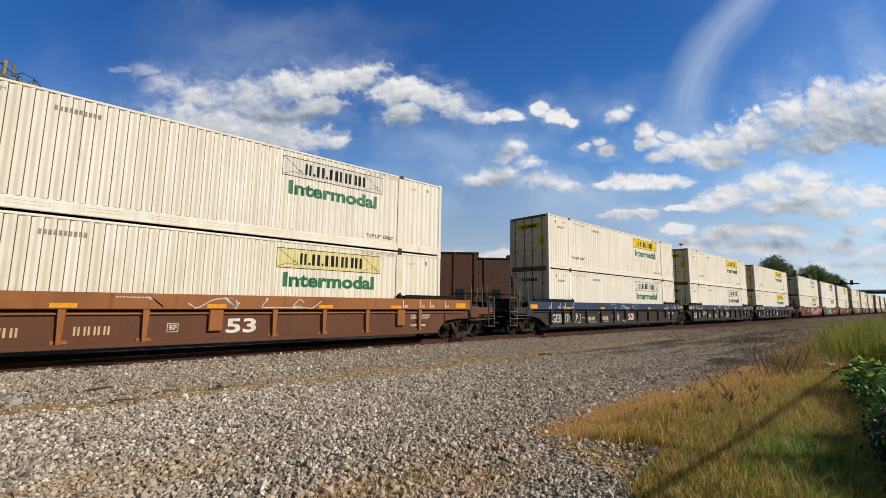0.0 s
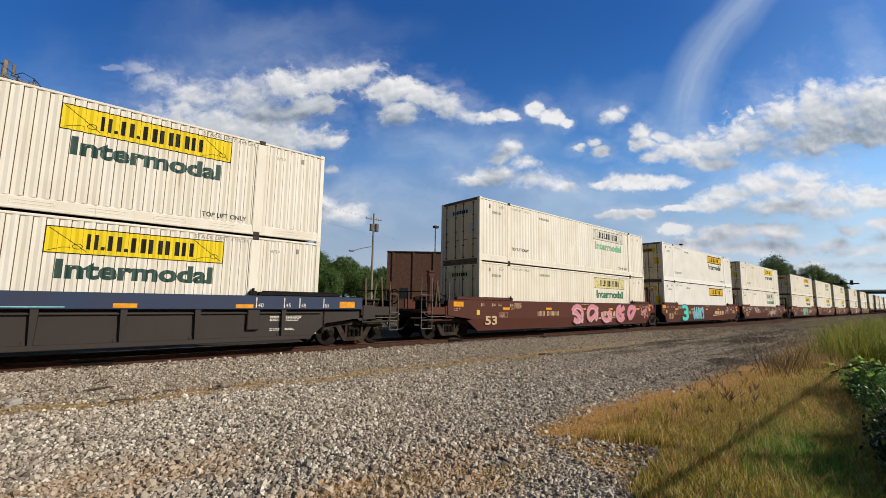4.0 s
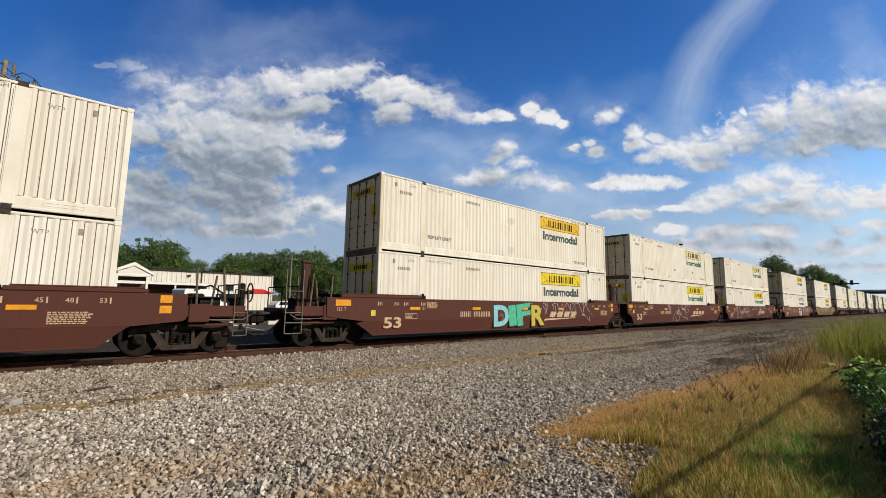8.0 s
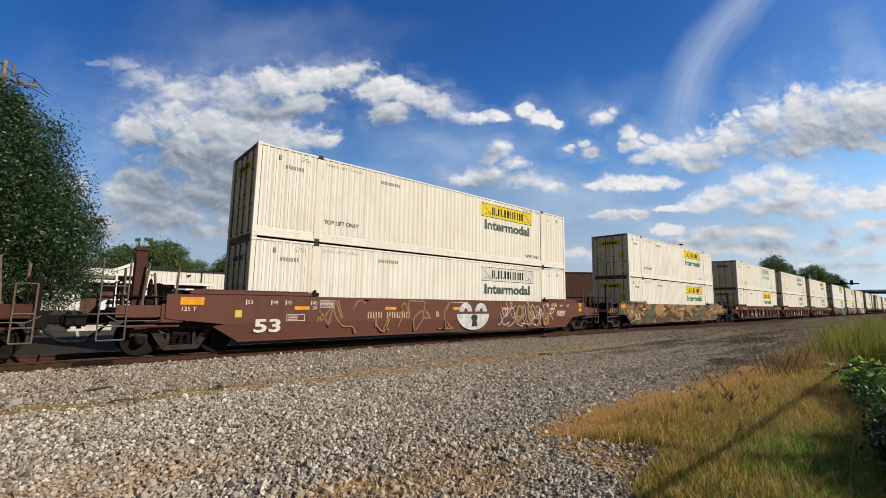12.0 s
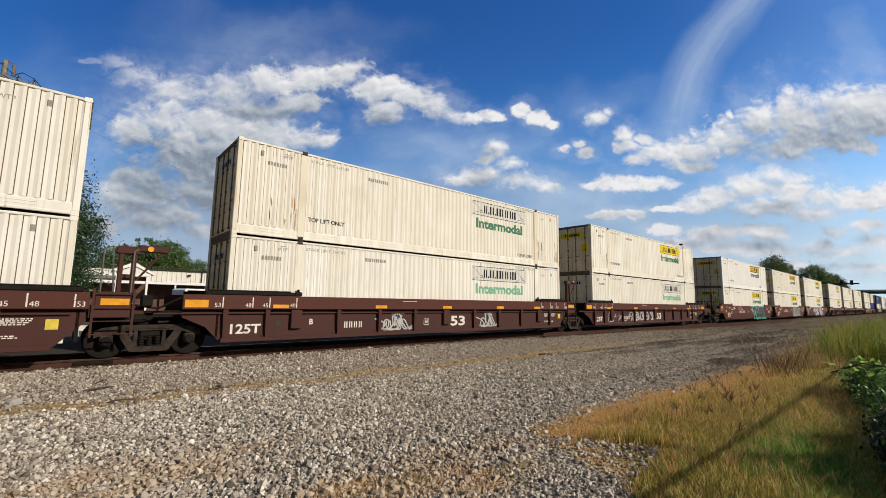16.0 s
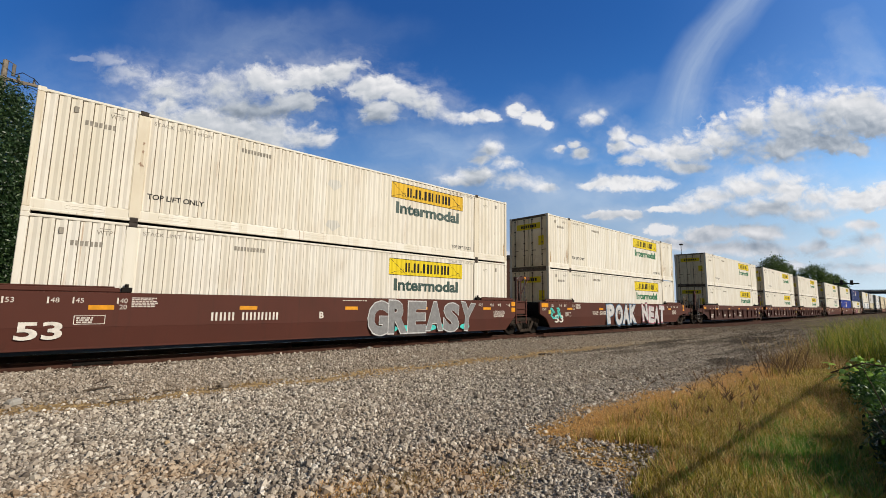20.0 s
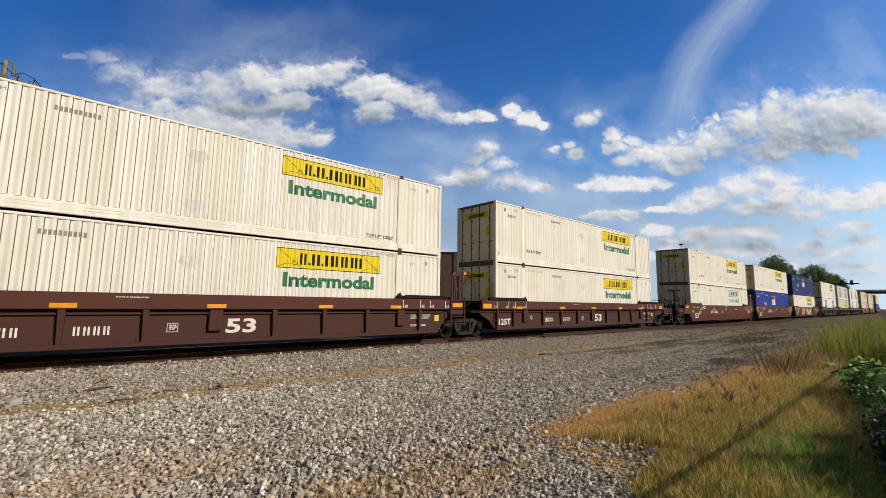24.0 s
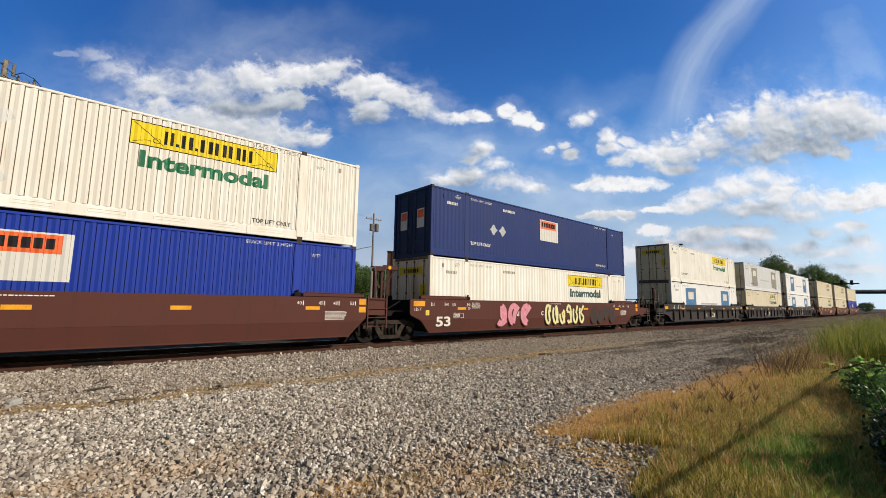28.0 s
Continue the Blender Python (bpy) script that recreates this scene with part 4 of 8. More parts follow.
def ring(x, y, z, radius, r, n=18, k=6):
    """A hoop about an axle along x."""
    v = []
    for i in range(n):
        a = 2 * math.pi * i / n
        for j in range(k):
            b = 2 * math.pi * j / k
            d = radius + r * math.cos(b)
            v.append((x + r * math.sin(b), y + d * math.cos(a), z + d * math.sin(a)))
    return Geo().add(v, [(i * k + j, i * k + (j + 1) % k, ((i + 1) % n) * k + (j + 1) % k, ((i + 1) % n) * k + j) for i in range(n) for j in range(k)])


def end_gear(root, side, kind, paint_key, edge):
    """Platform, ladder, handrails, coupler or joint beyond one end of the well."""
    s = -1 if side == "left" else 1
    key = f"{side}_{kind}"
    out = 9.30 if kind == "joint" else 11.05
    a, b = sorted((edge, s * out))
    part("bulkhead", stored(f"bulkhead_{side}", lambda: Geo().box(s * 8.28 - 0.04, s * 8.28 + 0.04, -1.36, 1.36, 0.45, 1.56, 0.01), "dark"), root)
    part("centre_sill", stored(f"centre_sill_{key}", lambda: Geo().box(*sorted((s * 8.2, s * (9.9 if kind == "joint" else 11.2))), -0.34, 0.34, 0.86, 1.12, 0.02), "dark"), root)
    if abs(edge) < out - 0.3:
        part("end_deck", stored(f"end_deck_{key}", lambda: Geo().box(a, b, -1.40, 1.40, 1.06, 1.20, 0.015).box(a, b, -1.44, -1.36, 1.00, 1.30, 0.01), paint_key), root)
        part("walkway", stored(f"walkway_{key}", lambda: [g := Geo().box(a, b, -1.25, -0.45, 1.50, 1.54, 0.008)] and [g.box(x - 0.03, x + 0.03, -1.2, -0.5, 1.2, 1.5) for x in (a + 0.15, b - 0.15)] and g, "dark"), root)
    if kind == "joint" and side == "right":
        def ladder():
            g = Geo()
            for x in (8.52, 9.28):
                g.box(x - 0.025, x + 0.025, -1.49, -1.45, 0.55, 1.68)
            for z in (0.62, 0.92, 1.22, 1.55):
                g.rod((8.52, -1.47, z), (9.28, -1.47, z), 0.016, 6)
            return g
        part("ladder", stored("joint_ladder", ladder, paint_key), root)
        part("ladder_plate", stored("ladder_plate", lambda: Geo().box(8.55, 9.25, -1.43, -1.40, 1.0, 1.60, 0.01), paint_key), root)
        part("handrail", stored("joint_handrail", lambda: Geo().bent([(8.62, -1.44, 1.6), (8.62, -1.44, 2.62), (8.78, -1.44, 2.70), (8.86, -1.44, 1.6)], 0.018).bent([(9.2, -1.44, 1.6), (9.2, -1.44, 2.60), (9.27, -1.44, 2.66), (9.27, -1.3, 2.66)], 0.018), "rod"), root)
        if paint_key in ("maroon_car", "brown_car"):
            part("post", stored("joint_post", lambda: Geo().box(8.92, 9.02, -1.2, -1.05, 1.55, 2.62, 0.02).box(9.18, 9.28, -1.2, -1.05, 1.55, 2.62, 0.02).box(8.86, 9.34, -1.22, -1.04, 2.55, 2.74, 0.02).box(8.96, 9.24, -1.16, -1.1, 1.95, 2.05, 0.01), "maroon_car"), root, label="upright brown brake stand")
            part("arm", stored("joint_arm", lambda: Geo().box(9.30, 9.95, -1.19, -1.08, 2.62, 2.80, 0.03).rod((9.3, -1.13, 1.9), (9.8, -1.13, 2.62), 0.03, 6), "maroon_car"), root)
            part("reflector", stored("joint_reflector", lambda: Geo().rod((9.55, -1.195, 2.71), (9.55, -1.205, 2.71), 0.07, 12), "reflector"), root, label="round amber reflector")
        else:
            part("brake_drum", stored("joint_drum", lambda: Geo().rod((9.0, -0.95, 1.75), (9.55, -0.95, 1.75), 0.2, 14).box(8.95, 9.6, -1.15, -0.75, 1.6, 1.68, 0.01).bent([(9.6, -0.95, 1.8), (9.75, -1.0, 2.0), (9.9, -1.0, 1.75)], 0.025), "steel"), root, label="dark rounded brake drum")
        part("platform", stored("joint_platform", lambda: Geo().box(8.45, 9.35, -1.40, 1.40, 1.56, 1.60, 0.01).box(8.5, 9.6, -0.6, 0.6, 0.95, 1.25, 0.03), paint_key), root)
        part("brake_gear", stored("brake_gear", lambda: Geo().rod((9.05, -0.9, 0.95), (9.6, -0.9, 0.95), 0.12, 10).bent([(8.6, -0.7, 0.8), (9.3, -0.8, 1.3), (9.9, -0.6, 1.2), (10.4, -0.7, 1.5)], 0.03).box(9.5, 9.75, -0.8, -0.5, 1.25, 1.55, 0.03), "steel"), root)
    if kind == "coupler":
        x0, x1 = (s * 10.84, s * 11.36) if s < 0 else (s * 10.75, s * 11.1)
        tall = 2.42 if s < 0 else 1.72
        def step():
            g = Geo()
            for x in (x0, x1):
                g.rod((x, -1.46, 0.48), (x, -1.46, 1.75), 0.018, 6)
                g.rod((x, -1.44, 1.2), (x, -1.44, tall), 0.02, 6)
            for z in (0.48, 0.80, 1.10):
                g.rod((x0, -1.46, z), (x1, -1.46, z), 0.018, 6)
            return g.rod((x0, -1.44, 1.75), (x1, -1.44, 1.75), 0.016, 6)
        part("step_ladder", stored(f"step_ladder_{side}", step, "rod" if s < 0 else "lock"), root)
        part("handrail", stored(f"end_handrail_{side}", lambda: Geo().bent([(s * 10.95, -1.3, 1.2), (s * 10.95, -1.3, 1.9), (s * 10.95, 1.3, 1.9), (s * 10.95, 1.3, 1.2)], 0.02).rod((s * 10.95, 0, 1.2), (s * 10.95, 0, 1.9), 0.018, 6), "dark"), root)
        part("brake_stand", stored(f"brake_stand_{side}", lambda: Geo().box(-10.76, -10.48, -1.12, -0.98, 1.15, 2.66, 0.03).box(-10.73, -10.51, -1.15, -1.12, 1.5, 2.5, 0.01).box(-10.78, -10.46, -1.14, -0.96, 2.66, 2.74, 0.02) if s < 0 else Geo().box(11.02, 11.16, -0.95, -0.8, 1.0, 1.95, 0.03).box(10.95, 11.3, -1.0, -0.7, 0.75, 1.15, 0.03).rod((11.1, -0.9, 0.6), (11.1, -0.9, 1.9), 0.05, 8), "maroon_car" if s < 0 else "dark"), root)
        part("brake_wheel", stored(f"brake_wheel_{side}", lambda: ring(s * (11.3 if s > 0 else 10.35), -0.9, 1.68, 0.27, 0.022), "steel"), root)
        part("brake_hub", stored(f"brake_hub_{side}", lambda: Geo().rod((s * (11.1 if s > 0 else 10.4), -0.9, 1.68), (s * (11.36 if s > 0 else 10.3), -0.9, 1.68), 0.05, 8), "steel"), root)
        for k, (dx, lean_, h) in enumerate(((9.85, -0.05, 2.28), (10.2, 0.12, 2.12), (10.55, -0.10, 2.34), (10.9, 0.02, 2.2))):
            part("stanchion", stored(f"stanchion_{side}_{k}", lambda: Geo().rod((s * dx, -1.30 + 0.12 * (k % 2), 1.15), (s * (dx + lean_), -1.30 + 0.12 * (k % 2), h), 0.03, 6), "lock"), root)
        part("grab_bar", stored(f"grab_bar_{side}", lambda: Geo().bent([(s * 9.8, -1.42, 0.95), (s * 10.3, -1.46, 0.92), (s * 11.0, -1.46, 0.92), (s * 11.2, -1.42, 1.05)], 0.014), "rod"), root)
        part("equipment", stored(f"equipment_{side}", lambda: Geo().rod((s * 9.95, -1.0, 1.38), (s * 10.45, -1.0, 1.38), 0.16, 12).box(*sorted((s * 9.75, s * 10.1)), -0.95, -0.3, 1.2, 1.62, 0.04).bent([(s * 9.8, -1.1, 1.7), (s * 10.2, -1.1, 1.85), (s * 10.6, -1.0, 1.6), (s * 10.9, -0.8, 1.3)], 0.025), "steel"), root)
        part("side_box", stored(f"side_box_{side}", lambda: Geo().box(*sorted((s * 9.65, s * 10.15)), -1.47, -1.40, 0.86, 1.34, 0.02).box(*sorted((s * 10.2, s * 10.75)), -1.43, -1.38, 0.98, 1.22, 0.02).rod((s * 9.7, -1.3, 0.78), (s * 10.8, -1.3, 0.78), 0.04, 8), paint_key), root)
        part("coupler", stored(f"coupler_{side}", lambda: Geo().box(*sorted((s * 11.1, s * 11.58)), -0.09, 0.09, 0.80, 1.02, 0.03).box(*sorted((s * 11.5, s * 11.80)), -0.17, 0.14, 0.74, 1.04, 0.05).rod((s * 11.66, 0.05, 0.68), (s * 11.66, 0.05, 1.1), 0.05, 8), "steel"), root, label="dark knuckle coupler")
        part("air_hose", stored(f"air_hose_{side}", lambda: Geo().bent([(s * 11.1, -0.42, 0.85), (s * 11.3, -0.44, 0.62), (s * 11.5, -0.46, 0.45), (s * 11.66, -0.46, 0.40), (s * 11.77, -0.46, 0.42)], 0.032, 7), "wire"), root, label="hanging black air hose")


def text(root, body, h, x, z, ink="ink_white", bold=0.0, width=None, y=-1.504, name="lettering"):
    return part(name, word_mesh(body, h, ink, bold, width), root, (x, y, z))


def bar_rows(x, z, rows, w, h=0.024, y=-1.504, seed=1):
    rnd = random.Random(seed)
    g = Geo()
    for k in range(rows):
        at = x
        while at < x + w * rnd.uniform(0.8, 1.0):
            ww = rnd.uniform(0.03, 0.09)
            g.add([(at, y, z - k * h * 1.7), (at + ww, y, z - k * h * 1.7), (at + ww, y, z - k * h * 1.7 + h), (at, y, z - k * h * 1.7 + h)], [(0, 1, 2, 3)])
            at += ww + 0.02
    return g


def markings(root, style, ink, letter, brand, number_ink, left, right, plain_side=False):
    y = -1.505
    tick = stored("gauge_tick", lambda: Geo().box(-0.015, 0.015, y, y + 0.004, 0, 0.14), ink)
    if style == "smooth":
        text(root, "53", 0.37, -7.90, 0.56, ink if brand != "cream" else "ink_cream", 0.014, 0.76, -1.465 - 0.036)
        for x, s in ((-8.14, "53"), (-7.44, "48"), (-7.02, "45"), (-6.22, "40")):
            part("gauge_tick", tick, root, (x, 0, 1.33))
            text(root, s, 0.11, x + 0.04, 1.35, ink)
        for x, s in ((6.22, "40"), (6.92, "45"), (7.42, "48"), (8.02, "53")):
            part("gauge_tick", tick, root, (x, 0, 1.33))
            text(root, s, 0.11, x - 0.2, 1.35, ink)
        text(root, "20", 0.11, -6.18, 1.20, ink)
        zr = 1.19
        for x in (-6.75, -3.5, -0.25, 2.75, 6.3):
            part("reflector", stored("reflector", lambda: Geo().box(0, 0.47, y, y + 0.006, 0, 0.105, 0.002), "reflector"), root, (x, 0, zr), label="amber reflective strip")
        xr = 8.16 if right == "joint" else 9.0
        for z in (1.10, 1.36):
            part("reflector", stored("reflector_square", lambda: Geo().box(0, 0.26 , y, y + 0.006, 0, 0.19, 0.002), "reflector"), root, (xr, 0, z), label="amber reflective square")
        xl = -9.0 if left == "joint" else -9.75
        part("reflector", stored("reflector_big", lambda: Geo().box(0, 0.55, y, y + 0.006, 0, 0.20, 0.002), "reflector"), root, (xl, 0, 1.32), label="amber reflective square")
        text(root, "125 T", 0.11, xl + 0.05, 1.16, ink)
        if number_ink:
            for xx in (0, 0.21, 0.42, 0.78, 0.99, 1.2, 1.41, 1.62):
                part("number_bar", stored("number_bar", lambda: [g := rect(0, 0.05, 0, 0.22, y)] and g.add(rect(0.10, 0.15, 0, 0.22, y).v, [(0, 1, 2, 3)]), number_ink), root, (-4.2 + xx, 0, 0.90), label="pale bar of the car number")
            text(root, letter, 0.2, -1.14, 0.93, number_ink, 0.008)
        part("data_block", stored("data_left", lambda: bar_rows(-5.95, 1.46, 6, 0.5), ink), root)
        part("data_block", stored("data_right", lambda: bar_rows(6.95, 1.12, 7, 0.75, seed=3), ink), root)
        part("data_block", stored("data_mid", lambda: bar_rows(-0.35, 1.48, 1, 0.9, seed=4), ink), root)
        part("stencil_box", stored("stencil_box", lambda: frame_box(-6.98, -6.42, 0.86, 1.06, y), ink), root)
        part("placard", stored("placard", lambda: Geo().box(-8.42, -8.24, y, y + 0.006, 0.98, 1.18), "placard"), root, label="small yellow placard")
        if brand in ("tan", "cream"):
            def mark():
                g = Geo()
                for k in range(4):
                    x = 1.95 + 0.62 * k
                    g.add([(x, y, 0.83), (x + 0.46, y, 0.83), (x + 0.60, y, 1.10), (x + 0.14, y, 1.10)], [(0, 1, 2, 3)])
                return g.add([(1.42, y, 0.66), (4.3, y, 0.76), (4.34, y, 0.79), (1.62, y, 0.76)], [(0, 1, 2, 3)])
            part("brand_mark", stored("brand_mark", mark, "ink_cream"), root, label="slanting tan brand shapes with a swoosh")
    else:
        if not plain_side:
            text(root, "125T", 0.26, -7.94, 0.53, ink, 0.010, 0.82, -1.364)
        text(root, "53", 0.38, 0.28, 0.57, ink, 0.015, 0.80, -1.364)
        for x, s in ((-8.2, "53"), (-7.42, "48"), (-6.95, "45"), (-6.15, "40")):
            part("gauge_tick", tick, root, (x, 0, 1.40))
            part("gauge_tick", tick, root, (x, 0, 1.25))
            text(root, s, 0.12, x - 0.2, 1.26, ink)
        for x, s in ((6.15, "40"), (6.95, "45"), (7.42, "48"), (8.2, "53")):
            part("gauge_tick", tick, root, (x, 0, 1.40))
            part("gauge_tick", tick, root, (x, 0, 1.25))
            text(root, s, 0.12, x + 0.04, 1.26, ink)
        for x in (-6.85, -3.35, -0.25, 2.9, 5.6):
            part("reflector", stored("reflector", lambda: Geo().box(0, 0.47, y, y + 0.006, 0, 0.105, 0.002), "reflector"), root, (x, 0, 1.235), label="amber reflective strip")
        for x, back in ((-9.1 if left == "joint" else -9.9, 0.0), (8.65, 0.073) if right == "joint" else (8.75, 0.0)):
            part("reflector", stored("reflector_big", lambda: Geo().box(0, 0.55, y, y + 0.006, 0, 0.20, 0.002), "reflector"), root, (x, back, 1.25), label="amber reflective square")
        if number_ink:
            for x in (-4.45, -4.27, -4.09, -3.91, -2.9, -2.72, -2.54, -2.36):
                part("number_bar", stored("rib_number_bar", lambda: [g := rect(0, 0.04, 0, 0.20, -1.365)] and g.add(rect(0.075, 0.115, 0, 0.20, -1.365).v, [(0, 1, 2, 3)]), number_ink), root, (x, 0, 0.60), label="pale bar of the car number")
            text(root, letter, 0.17, -5.66, 0.74, number_ink, 0.006, None, -1.364)
        part("data_block", stored("rib_data", lambda: bar_rows(6.6, 0.98, 4, 0.95, y=-1.365, seed=5), ink), root)
        part("data_block", stored("rib_data_low", lambda: bar_rows(6.6, 0.62, 2, 0.8, y=-1.365, seed=6), ink), root)
        part("data_block", stored("rib_data_top", lambda: bar_rows(-2.2, 1.48, 1, 0.7, seed=7), ink), root)
        part("stencil_box", stored("rib_stencil", lambda: frame_box(-1.1, -0.85, 0.62, 0.85, -1.365), ink), root)
        if not plain_side:
            part("placard", stored("rib_placard", lambda: Geo().box(7.75, 7.97, -1.37, -1.364, 0.75, 0.98), "placard"), root, label="small yellow placard")
    # pedestals that take the upper fittings
    pm = stored("pedestal", lambda: Geo().box(-0.11, 0.11, -1.44, -1.315, 1.593, 1.72, 0.02).rod((0, -1.38, 1.72), (0, -1.38, 1.80), 0.04, 8), "dark")
    for x in (-6.07, 6.07):
        part("pedestal", pm, root, (x, 0, 0))


def frame_box(x0, x1, z0, z1, y, w=0.014):
    g = Geo()
    for a in ((x0, x1, z0, z0 + w), (x0, x1, z1 - w, z1), (x0, x0 + w, z0, z1), (x1 - w, x1, z0, z1)):
        r = rect(*a, y)
        g.add(r.v, r.f)
    r = bar_rows(x0 + 0.05, z1 - 0.07, 3, (x1 - x0) * 0.6, 0.028, y, 9)
    return g.add(r.v, r.f)


def sprayed(root, x0, x1, z0, z1, n, fills, edge, seed, width=0.17, y=-1.506, shade=None):
    """Spray-painted piece: fat crossing strokes with an outline, like letters that nobody can read."""
    rnd = random.Random(seed)
    layers = {f: Geo() for f in fills}
    outer, inner = Geo(), Geo()
    w = (x1 - x0) / n
    for k in range(n):
        a, b = x0 + k * w + 0.08 * w, x0 + (k + 1) * w - 0.02 * w
        mid, cx, rz = (z0 + z1) / 2, (a + b) / 2, (z1 - z0) / 2 - width * 0.5
        start, sweep = rnd.uniform(0, 6.28), rnd.choice([3.6, 4.4, 5.2])
        strokes = [[(cx + (b - a) * 0.36 * math.cos(start + sweep * j / 9), mid + rz * math.sin(start + sweep * j / 9)) for j in range(10)]]
        e = strokes[0][-1]
        strokes.append([e, (cx + rnd.uniform(-0.2, 0.2) * w, mid + rnd.uniform(-0.1, 0.1)), (b - 0.1 * w, z0 + width * 0.5 if e[1] > mid else z1 - width * 0.5)])
        f = fills[k * len(fills) // n]
        for i, pts in enumerate(strokes):
            dy = -0.0007 * (i + 3 * (k % 2))
            outer.stroke(pts, width + 0.10, y + dy * 0.5)
            layers[f].stroke(pts, width, y - 0.003 + dy)
            inner.stroke([(px + 0.02, pz - width * 0.3) for px, pz in pts], 0.03, y - 0.009)
    part("graffiti_edge", outer.mesh("graffiti", edge), root, label="dark outline of a spray-painted piece")
    for f, g in layers.items():
        part("graffiti", g.mesh("graffiti", f), root, label="bright spray-painted shapes")
    if shade:
        part("graffiti_shine", inner.mesh("graffiti", shade), root)


def spray_word(root, body, x0, x1, z0, z1, fills, edge, seed, y=-1.506, shine=None, halo=None, fat=0.05):
    """A spray-painted word in fat leaning letters, each letter a part with its outline."""
    rnd = random.Random(seed)
    n = len(body)
    weights = [0.55 if ch in "I" else 1.0 for ch in body]
    unit = (x1 - x0) / sum(weights)
    x = x0
    for k, ch in enumerate(body):
        w = unit * weights[k]
        h = (z1 - z0) * rnd.uniform(0.88, 1.0)
        low = z0 + (z1 - z0 - h) * rnd.random()
        dy = -0.0012 * k
        turn = (0, rnd.uniform(-7, 7), 0)
        if halo:
            part("graffiti_halo", word_mesh(ch, h * 1.06, halo, fat + 0.05, w * 1.10), root, (x - w * 0.09, y - 0.0002 * k, low - h * 0.04), turn)
        part("graffiti_edge", word_mesh(ch, h, edge, fat + 0.022, w * 1.05), root, (x - w * 0.02, y - 0.002 + dy, low), turn)
        part("graffiti", word_mesh(ch, h * 0.96, fills[k * len(fills) // n], fat, w * 0.98), root, (x + w * 0.02, y - 0.003 + dy, low + h * 0.02), turn, label="fat spray-painted letter")
        if shine:
            g = Geo()
            for j in range(3):
                px, pz = x + w * rnd.uniform(0.2, 0.7), low + h * rnd.uniform(0.25, 0.8)
                g.stroke([(px, pz), (px + w * 0.1, pz + h * 0.12)], 0.022, y - 0.0045 + dy)
            part("graffiti_shine", g.mesh("graffiti", shine), root)
        x += w


def scribbled(root, x0, x1, z0, z1, n, ink, seed, width=0.016, y=-1.506):
    """Thin spray-can or chalk scrawl in loops."""
    rnd = random.Random(seed)
    for k in range(n):
        x = x0 + (x1 - x0) * (k + rnd.random() * 0.6) / n
        p = [(x, rnd.uniform(z0, z1))]
        for _ in range(rnd.randrange(5, 9)):
            p.append((p[-1][0] + rnd.uniform(-0.28, 0.42), min(z1, max(z0, p[-1][1] + rnd.uniform(-0.55, 0.55)))))
        fine = []
        for i in range(len(p) - 1):
            q0, q1, q2, q3 = p[max(i - 1, 0)], p[i], p[i + 1], p[min(i + 2, len(p) - 1)]
            for t in (0, 0.2, 0.4, 0.6, 0.8):
                fine.append(tuple(0.5 * (2 * b + (c - a) * t + (2 * a - 5 * b + 4 * c - d) * t * t + (3 * b - a - 3 * c + d) * t ** 3) for a, b, c, d in zip(q0, q1, q2, q3)))
        g = Geo().stroke([f for f in fine if z0 - 0.05 < f[1] < z1 + 0.05] or p, width, y - 0.0004 * k)
        part("scrawl", g.mesh("scrawl", ink), root, label="loop of thin spray-can scrawl")


def well_car(at, style, paint_key, chord, left, right, ink, letter, brand, number_ink, label, group):
    root = thing("well_car", at, label, "railcar", group)
    xl, xr = side_walls(root, style, paint_key, chord, left, right)
    part("well_floor", stored("well_floor", lambda: [g := Geo()] and [g.box(x - 0.2, x + 0.2, -1.38, 1.38, 0.30, 0.42, 0.015) for x in (-7.6, -6.0, -3.0, 0.0, 3.0, 6.0, 7.6)] and g.box(-7.8, 7.8, -0.12, 0.12, 0.30, 0.40, 0.01), "dark"), root)
    seats = stored("container_seat", lambda: Geo().box(-0.12, 0.12, -1.32, -1.12, 0.42, 0.434), "dark")
    for x in (-7.6, -6.0, 6.0, 7.6):
        part("container_seat", seats, root, (x, 0, 0))
        part("container_seat", seats, root, (x, 0, 0), (0, 0, 180))
    end_gear(root, "left", left, paint_key, xl)
    end_gear(root, "right", right, paint_key, xr)
    markings(root, style, ink, letter, brand, number_ink, left, right, paint_key in ("grey_car", "rust_panel"))
    truck(root, -9.728 if left == "joint" else -9.58)
    if right == "coupler":
        truck(root, 9.58)
    return root


# ---- the train: one row a unit, in running order ----
# joint to the next unit: c coupler, a shared truck; car body; upper and lower container
CARS = {
    "orange": ("ribbed", "rust_panel", "orange_car", "ink_white", "", "ink_cream", "faded orange-brown ribbed well car with double-stacked containers"),
    "blue": ("ribbed", "grey_car", "blue_chord", "ink_white", "", "ink_white", "dark grimy ribbed well car with blue top chord"),
    "brown_rib": ("ribbed", "maroon_car", "brown_car", "ink_white", "", "ink_white", "dark brown ribbed well car with white stencils"),
    "grey_rib": ("ribbed", "grey_car", "grey_car", "ink_white", "", "", "dark grey ribbed well car far down the train"),
    "tan_mark": ("smooth", "brown_car", "", "ink_cream", "cream", "ink_cream", "smooth brown well car with tan lettering"),
    "brown": ("smooth", "brown_car", "", "ink_white", "", "ink_white", "smooth brown well car with white lettering"),
    "dull": ("smooth", "red_brown_car", "", "ink_white", "", "ink_cream", "dull red-brown well car covered with graffiti"),
    "daubed": ("smooth", "tan_car", "", "ink_cream", "", "", "brown well car daubed with tan and green graffiti"),
}
